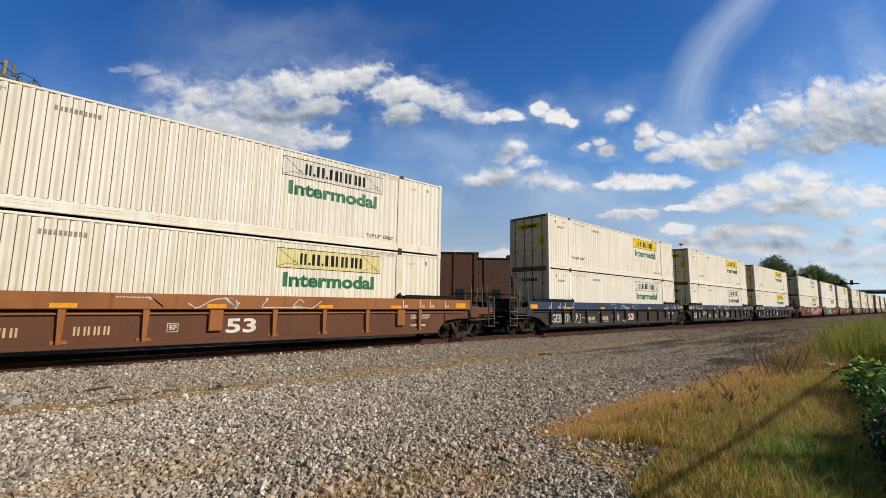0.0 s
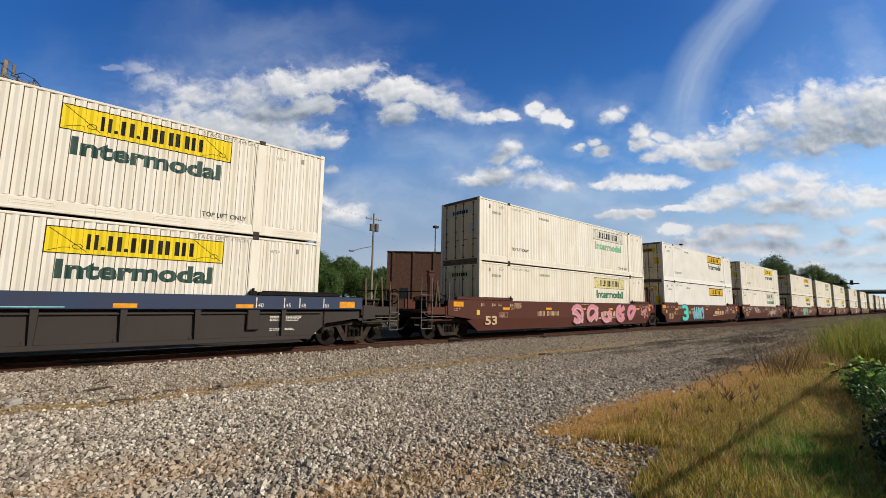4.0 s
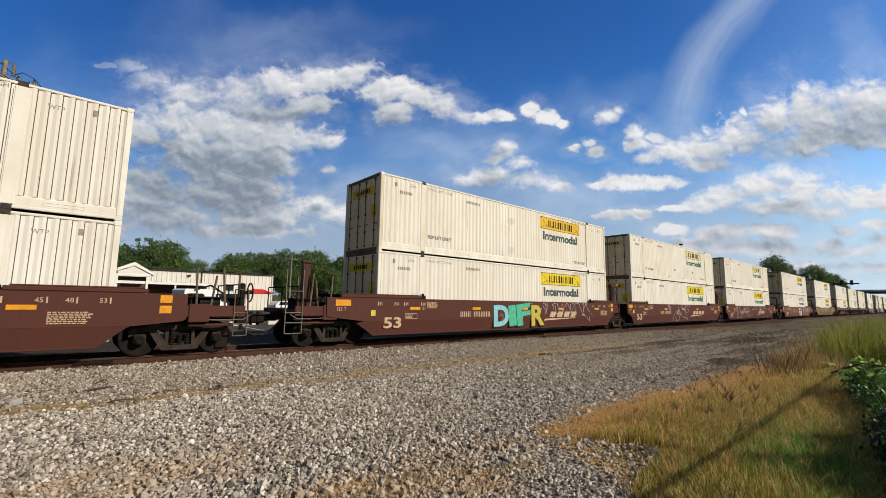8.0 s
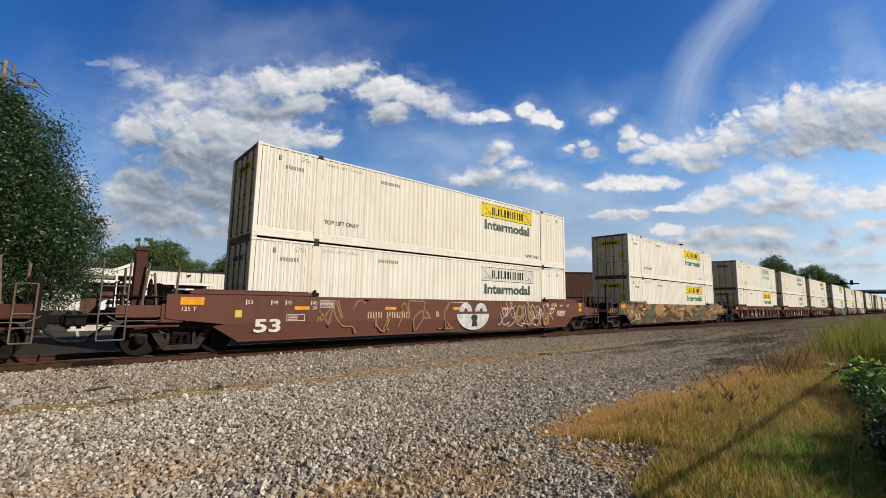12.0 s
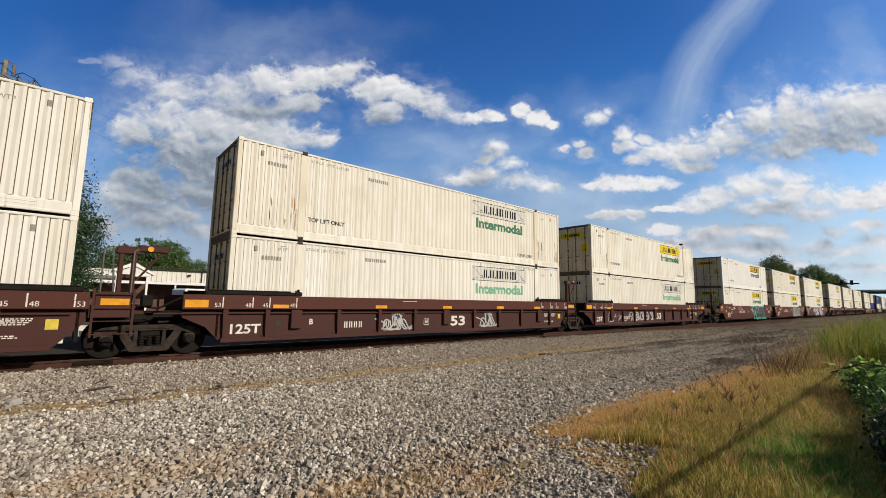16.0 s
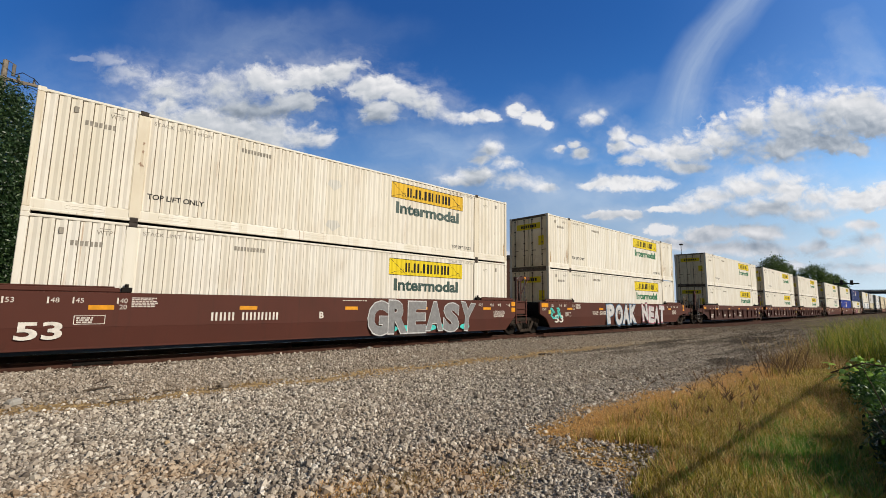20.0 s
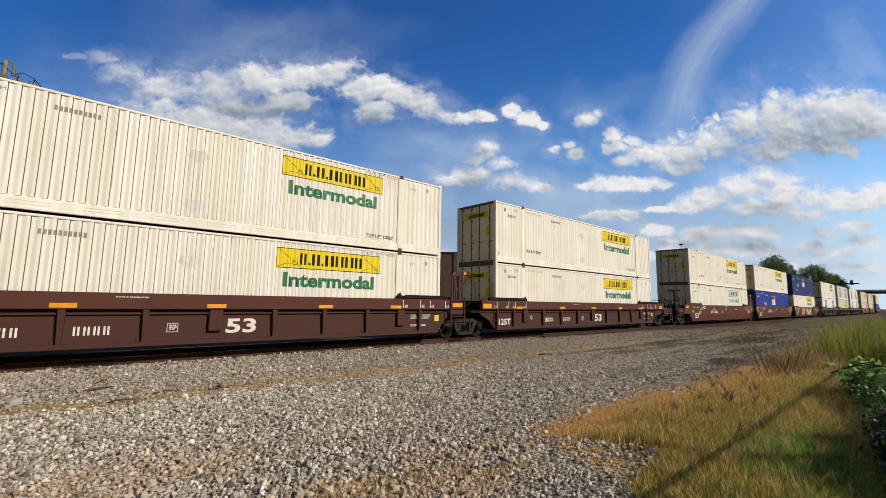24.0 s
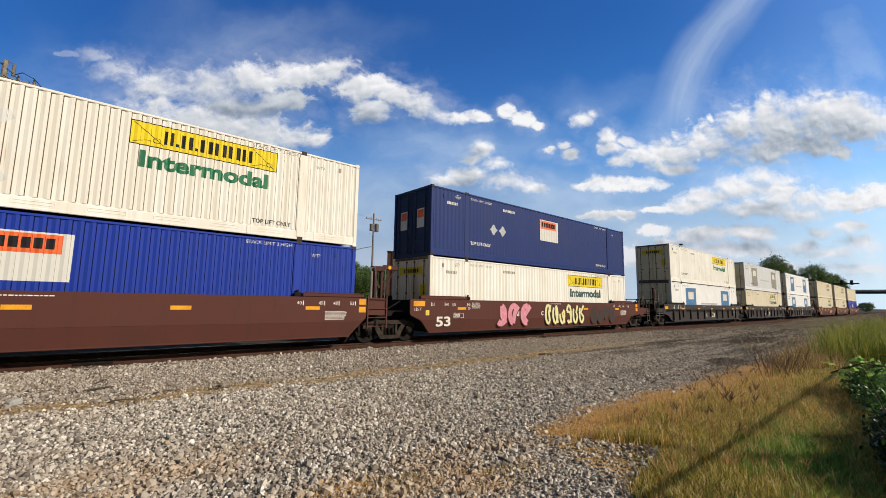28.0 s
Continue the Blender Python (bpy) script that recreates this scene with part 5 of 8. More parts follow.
BOX = {
    "Y": ("cream", "yellow", "green", ""), "y": ("cream", "yellow", "dark_green", ""), "W": ("cream_worn", "yellow", "dark_green", "rust"),
    "g": ("cream_worn", "gold", "dark_green", "marker"), "N": ("white", "gold", "dark_green", "framed"), "n": ("white", "gold", "", "framed"),
    "P": ("cream", "pale", "green", ""), "p": ("cream", "pale", "dark_green", ""), "f": ("cream", "pale", "pale_green", ""),
    "F": ("cream_worn", "faded", "green", "rust"), "R": ("cream_worn", "pale", "green", "patch"), "S": ("cream", "yellow", "green", "marker"),
    "Z": ("cream", "yellow", "green", "rust marker"), "z": ("cream_worn", "yellow", "green", "patch"),
    "B": ("blue_box", "none", "", ""), "D": ("navy_box", "none", "", ""), "G": ("pale_box", "panels", "grey_ink", ""), "H": ("white", "panels", "spray_blue", ""),
    "T": ("beige", "faded", "dark_green", ""), "t": ("beige", "none", "", ""),
}
M["pale_box"] = paint("pale_grey_box_paint", (0.60, 0.60, 0.60), (0.4, 0.38, 0.35), 0.3, 0.05)
TRAIN = [
    "c orange P F", "a blue Y P", "a blue W p", "c blue y y", "a tan_mark f F", "a tan_mark N n", "c tan_mark y P", "a tan_mark g y",
    "a tan_mark F Y", "c tan_mark F Y", "c dull y p", "c daubed Y Y", "a brown_rib f Y", "a brown_rib R f", "c brown_rib z f", "a brown N Y",
    "a brown g y", "c brown z Y", "a brown_rib Y Y", "a brown_rib S S", "c brown_rib S S", "a brown Z f", "a brown S B", "c brown D y",
    "a grey_rib Y H", "a grey_rib G T", "c grey_rib H H", "a tan_mark T T", "a tan_mark T T", "c tan_mark t B",
]
NEAR, FAR, FIRST = 19.456, 23.533, 3.002    # unit spacings; middle of the first unit at the start
COLOUR_WORDS = {"cream": "cream-white", "cream_worn": "rust-streaked cream", "white": "clean white", "beige": "beige", "blue_box": "bright blue", "navy_box": "dark blue", "pale_box": "pale grey"}


def box_label(style, upper):
    wall, logo, ink, extras = style
    body = f"{COLOUR_WORDS[wall]} container"
    sign = {"yellow": "with yellow logo panel", "gold": "with gold logo panel", "faded": "with faded yellow logo panel", "pale": "with bleached logo panel",
            "none": "with small white sign" if wall in ("blue_box", "navy_box") else "with plain sides", "panels": "with tall dark graphic panels"}[logo]
    return f"{body} {sign} {'stacked on another' if upper else 'in a well car'}"


UNITS = []


def train():
    x, before = FIRST, "a"
    for i, row in enumerate(TRAIN):
        after, car, up, low = row.split()
        style, body, chord, ink, brand, number_ink, label = CARS[car]
        left, right = ("coupler" if before == "c" or i == 0 else "joint"), ("coupler" if after == "c" else "joint")
        c = well_car((x, YT, ZR), style, body, chord, left, right, ink, "ABCD"[i % 3 + (1 if i in (7, 8) else 0)], brand, number_ink, label, "well cars of the train")
        b = container("freight_container", (x, YT, ZR + 0.434), BOX[low], box_label(BOX[low], False), "lower containers")
        a = container("freight_container", (x, YT, ZR + 0.434 + HGT), BOX[up], box_label(BOX[up], True), "upper containers")
        UNITS.append((x, c, (c, b, a)))
        x += FAR if after == "c" else NEAR
        before = after
    art = [u[1] for u in UNITS]
    y = -1.506
    scribbled(art[0], -1.5, 2.5, 1.25, 1.5, 5, "spray_white", 1, 0.03)
    for k, seed in ((1, 2), (2, 3), (3, 4)):
        text(art[k], "GEB", 0.42, -7.98, 0.55, "silver", 0.012, 0.86, -1.372, "scrawl")
        text(art[k], "BTN", 0.44, -6.86, 0.54, "silver", 0.012, 0.62, -1.372, "scrawl")
        scribbled(art[k], -5.8, -4.9, 0.5, 1.05, 3, "silver", seed, 0.04, -1.372)
        scribbled(art[k], -3.2 if k < 3 else -4.5, -0.2, 0.5, 1.1, 6 - k, "silver", seed + 9, 0.045, -1.372)
        scribbled(art[k], -1.5, 1.0, 1.25, 1.5, 4, "aqua", seed + 5, 0.025)
    sprayed(art[4], -1.5, 3.2, 0.42, 1.52, 3, ["pink"], "spray_black", 5, 0.30, shade="spray_white")
    sprayed(art[4], 3.4, 6.4, 0.42, 1.52, 2, ["pink"], "spray_black", 8, 0.34, shade="pink")
    scribbled(art[4], 6.8, 8.2, 0.7, 1.5, 3, "pink", 6, 0.06)
    g3 = word_mesh("3", 1.14, "teal", 0.05, 1.30)
    part("graffiti_edge", word_mesh("3", 1.20, "spray_black", 0.075, 1.40), art[5], (-5.48, y, 0.40))
    part("graffiti", g3, art[5], (-5.43, y - 0.004, 0.43), label="big teal spray-painted figure 3")
    sprayed(art[5], -3.2, -0.8, 0.40, 1.46, 5, ["aqua"], "spray_black", 11, 0.2, shade="spray_blue")
    scribbled(art[5], 5.0, 5.7, 0.9, 1.4, 3, "spray_white", 12, 0.04)
    scribbled(art[6], -4.9, -3.2, 1.05, 1.4, 6, "spray_white", 13, 0.03)
    scribbled(art[6], -7.6, -6.7, 1.1, 1.45, 3, "spray_white", 14, 0.045)
    scribbled(art[6], 0.4, 5.0, 0.45, 1.5, 12, "silver", 15, 0.035)
    spray_word(art[7], "DIFR", -2.2, 1.5, 0.45, 1.45, ["aqua", "spray_green", "spray_green", "spray_yellow"], "spray_black", 16, shine="spray_white")
    scribbled(art[7], 1.5, 5.8, 0.6, 1.5, 8, "spray_white", 17, 0.018)
    scribbled(art[8], -2.6, 1.0, 0.42, 1.5, 9, "spray_white", 18, 0.02)
    scribbled(art[9], -6.3, -1.2, 0.42, 1.5, 12, "spray_white", 19, 0.022)
    scribbled(art[9], 0.5, 4.8, 1.2, 1.52, 6, "spray_white", 20, 0.016)
    lock = Geo().slab([(0.9 + 0.95 * math.cos(t), 1.02 + 0.66 * math.sin(t)) for t in np.linspace(math.pi, 2 * math.pi, 17)], y - 0.002, y)
    part("graffiti", lock.mesh("graffiti", "spray_white"), art[10], label="pale spray-painted padlock face")
    for cx in (0.45, 1.35):
        part("graffiti", Geo().slab([(cx + 0.36 * math.cos(t), 1.12 + 0.36 * math.sin(t)) for t in np.linspace(0, math.pi, 13)], y - 0.002, y).mesh("graffiti", "spray_white"), art[10])
        part("graffiti_edge", Geo().slab([(cx + 0.1 * math.cos(t), 1.14 + 0.12 * math.sin(t)) for t in np.linspace(0, 2 * math.pi, 12)[:-1]], y - 0.004, y - 0.002).mesh("graffiti", "red_brown_car"), art[10])
    part("graffiti_edge", Geo().slab([(0.95 + 0.19 * math.cos(t), 0.86 + 0.14 * math.sin(t)) for t in np.linspace(-0.9, 4.04, 13)] + [(0.78, 0.5), (1.14, 0.5)], y - 0.005, y - 0.002).mesh("graffiti", "spray_black"), art[10])
    scribbled(art[10], -6.0, 0.0, 0.45, 1.5, 9, "spray_tan", 21, 0.05)
    scribbled(art[10], 2.2, 6.5, 0.45, 1.5, 12, "spray_white", 22, 0.03)
    sprayed(art[10], 3.6, 6.3, 0.42, 1.45, 4, ["spray_tan"], "brown_car", 23, 0.14)
    scribbled(art[11], 4.5, 8.0, 0.9, 1.5, 5, "spray_tan", 26, 0.03, -1.508)
    for k, x0, x1 in ((12, -3.2, -1.8), (13, -3.3, -1.9), (13, 1.7, 2.8), (14, -5.9, -2.2)):
        scribbled(art[k], x0, x1, 0.5, 1.05, 6, "silver", 30 + k, 0.05, -1.372)
    sprayed(art[14], -3.1, -0.2, 0.48, 1.1, 4, ["silver"], "brown_car", 33, 0.10, -1.372)
    scribbled(art[15], -4.5, -3.6, 1.2, 1.5, 4, "pink", 34, 0.035)
    spray_word(art[15], "TOSIL", 0.5, 5.75, 0.42, 1.5, ["spray_black"], "aqua", 35, halo="spray_green", fat=0.115)
    scribbled(art[15], 0.3, 1.2, 0.6, 1.4, 3, "pink", 51, 0.10, -1.5045)
    scribbled(art[15], 0.0, 5.9, 0.45, 1.5, 9, "spray_green", 36, 0.06, -1.5045)
    spray_word(art[16], "GREASY", 0.6, 5.7, 0.40, 1.52, ["spray_grey"], "spray_white", 37, fat=0.075)
    for k in range(8):
        part("graffiti_base", stored("teal_blot", lambda: Geo().slab([(0.27 * math.cos(t), 0.11 * math.sin(t)) for t in np.linspace(0, 6.28, 13)[:-1]], 0, 0.001), "teal"), art[16], (1.0 + 0.6 * k, -1.505 - 0.0002 * k, 0.52))
    spray_word(art[17], "POAK", -2.6, 1.15, 0.38, 1.54, ["spray_white"], "spray_blue", 39, shine="silver", halo="spray_black", fat=0.085)
    spray_word(art[17], "NEAT", 2.05, 5.5, 0.42, 1.52, ["spray_white"], "scar_red", 40, shine="silver", halo="spray_black", fat=0.085)
    scribbled(art[17], -8.3, -7.9, 0.8, 1.25, 3, "teal", 41, 0.05)
    sprayed(art[23], -4.6, -1.9, 0.45, 1.5, 3, ["pink"], "brown_car", 42, 0.26)
    sprayed(art[23], -0.9, 2.8, 0.45, 1.5, 6, ["faded"], "spray_black", 43, 0.15)
    sprayed(art[23], 3.4, 6.2, 0.45, 1.4, 4, ["grey_car"], "brown_car", 44, 0.2)


# ---- stones, grass and weeds ----
def stones():
    rng = np.random.default_rng(7)
    # a cube with its corners cut off: twelve corners, eight small and six large faces
    base = np.array([(a, b, 0) for a in (-1, 1) for b in (-1, 1)] + [(a, 0, b) for a in (-1, 1) for b in (-1, 1)] + [(0, a, b) for a in (-1, 1) for b in (-1, 1)], float) * 0.74
    bm = bmesh.new()
    for p in base:
        bm.verts.new(p)
    bmesh.ops.convex_hull(bm, input=bm.verts)
    bmesh.ops.triangulate(bm, faces=bm.faces)
    bm.verts.index_update()
    base = np.array([tuple(v.co) for v in bm.verts])
    faces = np.array([[v.index for v in f.verts] for f in bm.faces])
    bm.free()
    m = len(base)
    spots = []
    # service road, densest close by, then the ballast shoulder
    for x0, x1, y0, y1, per in ((-1.5, 4.6, 1.6, 9.9, 900), (4.6, 9, 2.2, 9.9, 560), (9, 15, 3.4, 9.9, 300), (15, 26, 3.4, 9.9, 150), (26, 48, 3.2, 9.9, 45), (-2, 8, 9.7, 13.35, 620), (8, 16, 9.7, 13.35, 330), (16, 32, 9.7, 13.35, 130), (32, 55, 9.7, 13.35, 60), (-3, 30, 13.55, 16.5, 60)):
        n = int((x1 - x0) * (y1 - y0) * per)
        spots.append(np.stack([rng.uniform(x0, x1, n), rng.uniform(y0, y1, n)], -1))
    P = np.concatenate(spots)
    x, y = P[:, 0], P[:, 1]
    bare = np.exp(-((y - 9.72 + 0.15 * np.sin(x * 1.7)) / 0.37) ** 2) * 0.96
    edge = verge_edge(x) - np.clip(3.9 - x, 0, 9) * 2
    keep = (rng.random(len(P)) > bare) & ((y > edge + rng.normal(0, 0.25, len(P))) | in_notch(x, y))
    P = P[keep]
    n = len(P)
    size = np.clip(rng.lognormal(np.log(0.0152), 0.40, n), 0.008, 0.045) * np.where(P[:, 1] > 9.8, 1.12, np.where((P[:, 1] < 3.3) & (P[:, 0] > 3.4), 0.88, 1.0)) * np.where(P[:, 0] > 26, 1.5, 1.0)
    V = base[None] * rng.uniform(0.74, 1.22, (n, m, 1)) + rng.uniform(-0.13, 0.13, (n, m, 3))
    V = V * (size[:, None] * rng.uniform(0.58, 1.45, (n, 3)))[:, None, :]
    V[:, :, 2] *= 0.8
    q = rng.normal(size=(n, 4))
    q /= np.linalg.norm(q, axis=1)[:, None]
    w, a, b, c = q.T
    R = np.stack([1 - 2 * (b * b + c * c), 2 * (a * b - c * w), 2 * (a * c + b * w), 2 * (a * b + c * w), 1 - 2 * (a * a + c * c), 2 * (b * c - a * w),
                  2 * (a * c - b * w), 2 * (b * c + a * w), 1 - 2 * (a * a + b * b)], -1).reshape(n, 3, 3)
    V = np.einsum("nij,nkj->nki", R, V)
    z = ground_z(P[:, 0], P[:, 1]) + size * rng.uniform(0.1, 0.75, n)
    V += np.stack([P[:, 0], P[:, 1], z], -1)[:, None, :]
    F = (faces[None] + (np.arange(n) * m)[:, None, None]).reshape(-1, 3)
    tagged(new("ballast_stones", arrays("ballast_stones", V.reshape(-1, 3), F, "stone")), "loose grey and tan crushed stones beside the track", "gravel", kind="stuff")


def blades(name, P, height, width, lean, material, rng, label, seg=2):
    """Bent blades standing at the points P."""
    n = len(P)
    h = height * rng.uniform(0.45, 1.15, n)
    a = rng.uniform(0, 2 * np.pi, n)
    d = np.stack([np.cos(a), np.sin(a)], -1) * (h * lean * rng.uniform(0.1, 1.0, n))[:, None]
    s = np.stack([-np.sin(a), np.cos(a)], -1) * (width * rng.uniform(0.6, 1.3, n))[:, None] * 0.5
    s = np.where(rng.random((n, 1)) < 0.5, s, s[:, ::-1])
    z0 = ground_z(P[:, 0], P[:, 1]) - 0.01
    lv = []
    for f, wd, hh in ((0, 1.0, 0), (0.35, 0.8, 0.6), (1.0, 0.1, 1.0)):
        c = P + d * f
        for sg in (-1, 1):
            lv.append(np.column_stack([c + sg * s * wd, z0 + h * hh]))
    V = np.stack(lv, 1)
    F = np.array([(0, 1, 3, 2), (2, 3, 5, 4)])
    F = (F[None] + (np.arange(n) * 6)[:, None, None]).reshape(-1, 4)
    return tagged(new(name, arrays(name, V.reshape(-1, 3), F, material)), label, "grass", kind="stuff")


def scatter(rng, n, x0, x1, y0, y1):
    return np.stack([rng.uniform(x0, x1, n), rng.uniform(y0, y1, n)], -1)


def verge_edge(x):
    """How far the verge reaches out over the gravel."""
    return np.interp(x, [3.9, 4.3, 5.0, 5.25, 5.6, 7, 9, 12, 15, 18, 21, 30], [1.5, 2.05, 2.4, 3.8, 4.2, 4.3, 4.2, 4.15, 4.05, 3.75, 3.35, 3.2]) + 0.12 * np.sin(x * 2.9) + 0.07 * np.sin(x * 7.1 + 1)


def in_notch(x, y):
    """Gravel that runs into the verge below its outermost tip."""
    return (x < 6.0) & (y > 2.2 + 0.1 * (x - 4.3)) & (y < 2.66 + (5.95 - x) * 1.35)


def verge():
    rng = np.random.default_rng(11)
    P = np.concatenate([scatter(rng, 95000, 3.9, 10, 0.5, 4.6), scatter(rng, 70000, 10, 18, 0.6, 4.6), scatter(rng, 26000, 18, 32, 0.6, 4.2)])
    x, y = P.T
    gap = verge_edge(x) - y + rng.normal(0, 0.14, len(P))
    # bare patches thin the outer edge
    worn = 0.5 + 0.5 * np.sin(x * 3.1 + 2 * np.sin(y * 2.3)) * np.sin(y * 4.3 + x)
    keep = (gap > 0) & (rng.random(len(P)) < np.clip(0.25 + gap * 0.9 + 0.35 * worn, 0, 1))
    keep &= ~in_notch(x + rng.normal(0, 0.06, len(P)), y)
    P, x, y = P[keep], x[keep], y[keep]
    mottle = 0.4 * np.sin(x * 1.9 + 1.4 * np.sin(y * 2.1)) + 0.3 * np.sin(y * 5.2 + x * 2.7) + 0.25 * np.sin(x * 6.3 - y * 3.1)
    dry = y + 0.35 * mottle + rng.normal(0, 0.3, len(P)) > np.interp(x, [4, 6, 9, 14, 30], [2.8, 2.7, 2.6, 2.3, 2.1])
    young = ~dry & (rng.random(len(P)) < np.clip(0.03 + 1.1 * np.exp(-((x - 6.9) / 1.2) ** 2 - ((y - 1.15) / 0.5) ** 2) + 0.2 * mottle, 0, 1))
    brown = ~dry & ~young & (rng.random(len(P)) < 0.26 + 0.4 * mottle)
    green = ~dry & ~young & ~brown
    blades("dry_grass", P[dry & (rng.random(len(P)) < 0.9)], 0.042, 0.005, 1.7, "straw", rng, "matted dry tan grass along the gravel edge")
    blades("green_grass", P[green], 0.14, 0.011, 1.0, "grass", rng, "unmown green and tan verge grass")
    blades("fresh_grass", P[young], 0.14, 0.008, 0.9, "fresh", rng, "patch of fresh bright green grass")
    blades("brown_grass", P[brown], 0.15, 0.010, 1.1, "dead", rng, "withered brown grass among the green")
    # taller tufts that part the turf, each of one growth
    for material, count, h, lab in (("grass", 520, 0.21, "taller tufts of olive green grass"), ("dead", 240, 0.20, "brown withered grass tufts"), ("straw", 70, 0.24, "pale dry bent grass tufts"), ("fresh", 150, 0.2, "bright green grass tufts")):
        C = np.concatenate([scatter(rng, count * 2 // 3, 4.7, 11, 0.6, 3.4), scatter(rng, count // 3, 11, 20, 1.2, 3.4)])
        if material == "fresh":
            C = np.array([7.0, 1.2]) + rng.normal(0, 1, (count, 2)) * np.array([1.3, 0.4])
        C = C[(C[:, 1] < verge_edge(C[:, 0]) - 0.75) & ~in_notch(C[:, 0], C[:, 1])]
        C = np.repeat(C, 26, axis=0) + rng.normal(0, 0.035, (len(C) * 26, 2))
        blades("grass_tufts", C, h, 0.0055, 1.1, material, rng, lab)
    S = scatter(rng, 1500, 5.5, 14, 1.0, 3.1)
    S = S[S[:, 1] < verge_edge(S[:, 0]) - 0.9]
    blades("tall_stalks", S, 0.34, 0.005, 0.9, "straw", rng, "thin bent dry grass stalks")
    T = scatter(rng, 9000, 18.0, 42, -0.5, 3.0)
    T = T[T[:, 1] < 2.9 - np.abs(T[:, 0] - 25) * 0.05 + rng.normal(0, 0.25, len(T))]
    blades("tall_weeds", T, 1.35, 0.02, 0.75, "weed", rng, "tall yellow-green weeds on the verge")
    D = scatter(rng, 2600, 16.5, 23, 1.8, 3.5)
    E = scatter(rng, 3200, 22, 56, 2.4, 6.2)
    D = np.concatenate([D, E[E[:, 1] < 3.4 + rng.random(len(E)) ** 2 * 2.8]])
    blades("dead_weeds", D, 0.58, 0.012, 0.9, "dead", rng, "dead brown weeds at the verge edge")
    # tufts out on the gravel
    for (x, y), n, m in (((3.88, 3.25), 420, "grass"), ((3.42, 3.45), 420, "straw"), ((3.3, 3.1), 320, "straw"), ((2.55, 3.75), 1100, "dead"), ((2.2, 3.9), 800, "straw"), ((2.75, 3.6), 700, "dead")):
        C = np.array([x, y]) + rng.normal(0, 1, (n, 2)) * np.array([0.22, 0.12])
        blades("grass_tuft", C, 0.05, 0.005, 1.6, m, rng, "low tuft of grass growing through the gravel")


def seed_heads():
    """Stalks with dark seed heads, each a plant of its own."""
    rnd = random.Random(5)
    for k in range(64):
        cx, cy, sx, sy = ((8.2, 2.85, 0.9, 0.35), (11.2, 3.0, 1.3, 0.3), (7.6, 2.1, 1.0, 0.3))[k % 3]
        x, y = rnd.gauss(cx, sx), min(rnd.gauss(cy, sy), 3.5)
        h = rnd.uniform(0.30, 0.62)
        z = float(ground_z(np.array([x]), np.array([y]))[0])
        dx, dy = rnd.uniform(-0.3, 0.3), rnd.uniform(-0.2, 0.2)
        root = thing("seed_stalk", (x, y, z), "dry grass stalk with a dark seed head on the verge", "weed", "seed stalks")
        part("stalk", Geo().bent([(0, 0, -0.01), (dx * 0.3, dy * 0.3, h * 0.6), (dx, dy, h)], 0.003, 4).mesh("stalk", "dead"), root)
        head = Geo()
        for j in range(4):
            a = rnd.uniform(0, 6.28)
            head.rod((dx, dy, h - 0.02), (dx * 1.25 + 0.05 * math.cos(a), dy * 1.25 + 0.05 * math.sin(a), h + rnd.uniform(0.03, 0.10)), 0.0045, 5, 0.003)
        part("seed_head", head.mesh("seed_head", "seed"), root)


def leaf_cloud(rng, lobes, n, size, tight=0.12, clumps=140):
    """Leaves in clumps over lobes (x, y, z, rx, ry, rz): vertices and faces."""
    L = np.array(lobes, float)
    vol = L[:, 3] * L[:, 4] * L[:, 5]
    pick = rng.choice(len(L), clumps, p=vol / vol.sum())
    u = rng.normal(size=(clumps, 3))
    u /= np.linalg.norm(u, axis=1)[:, None]
    c = L[pick, :3] + u * L[pick, 3:] * (rng.uniform(0.35, 1.0, (clumps, 1)) ** 0.45)
    k = rng.integers(0, clumps, n)
    spread = L[pick[k], 3:].mean(1)[:, None] * tight * 2
    P = c[k] + rng.normal(size=(n, 3)) * spread
    d1 = rng.normal(size=(n, 3))
    d1 /= np.linalg.norm(d1, axis=1)[:, None]
    d2 = np.cross(d1, rng.normal(size=(n, 3)))
    d2 /= np.linalg.norm(d2, axis=1)[:, None]
    s = size * rng.uniform(0.6, 1.4, (n, 1))
    V = np.stack([P - d1 * s, P - d2 * s * 0.42, P + d1 * s, P + d2 * s * 0.42], 1)
    F = np.arange(n * 4).reshape(n, 4)
    return V.reshape(-1, 3), F


def trunk_geo(h, r, limbs, rnd, spread):
    g = Geo()
    pts = [Vector((0, 0, -0.1)), Vector((0.05, 0.04, h * 0.3)), Vector((-0.08, 0.1, h * 0.6)), Vector((0.1, 0, h * 0.85))]
    for i, (a, b) in enumerate(zip(pts, pts[1:])):
        g.rod(a, b, r * (1 - 0.28 * i), 10, r * (1 - 0.28 * (i + 1)))
    for _ in range(limbs):
        z = rnd.uniform(h * 0.22, h * 0.8)
        a = rnd.uniform(0, 6.28)
        l = spread * rnd.uniform(0.4, 0.85)
        p0 = Vector((0, 0.05, z))
        p1 = p0 + Vector((math.cos(a) * l * 0.5, math.sin(a) * l * 0.5, l * 0.35))
        p2 = p1 + Vector((math.cos(a + 0.3) * l * 0.5, math.sin(a + 0.3) * l * 0.5, l * 0.3))
        g.rod(p0, p1, r * 0.32, 6, r * 0.2)
        g.rod(p1, p2, r * 0.2, 6, r * 0.06)
    return g


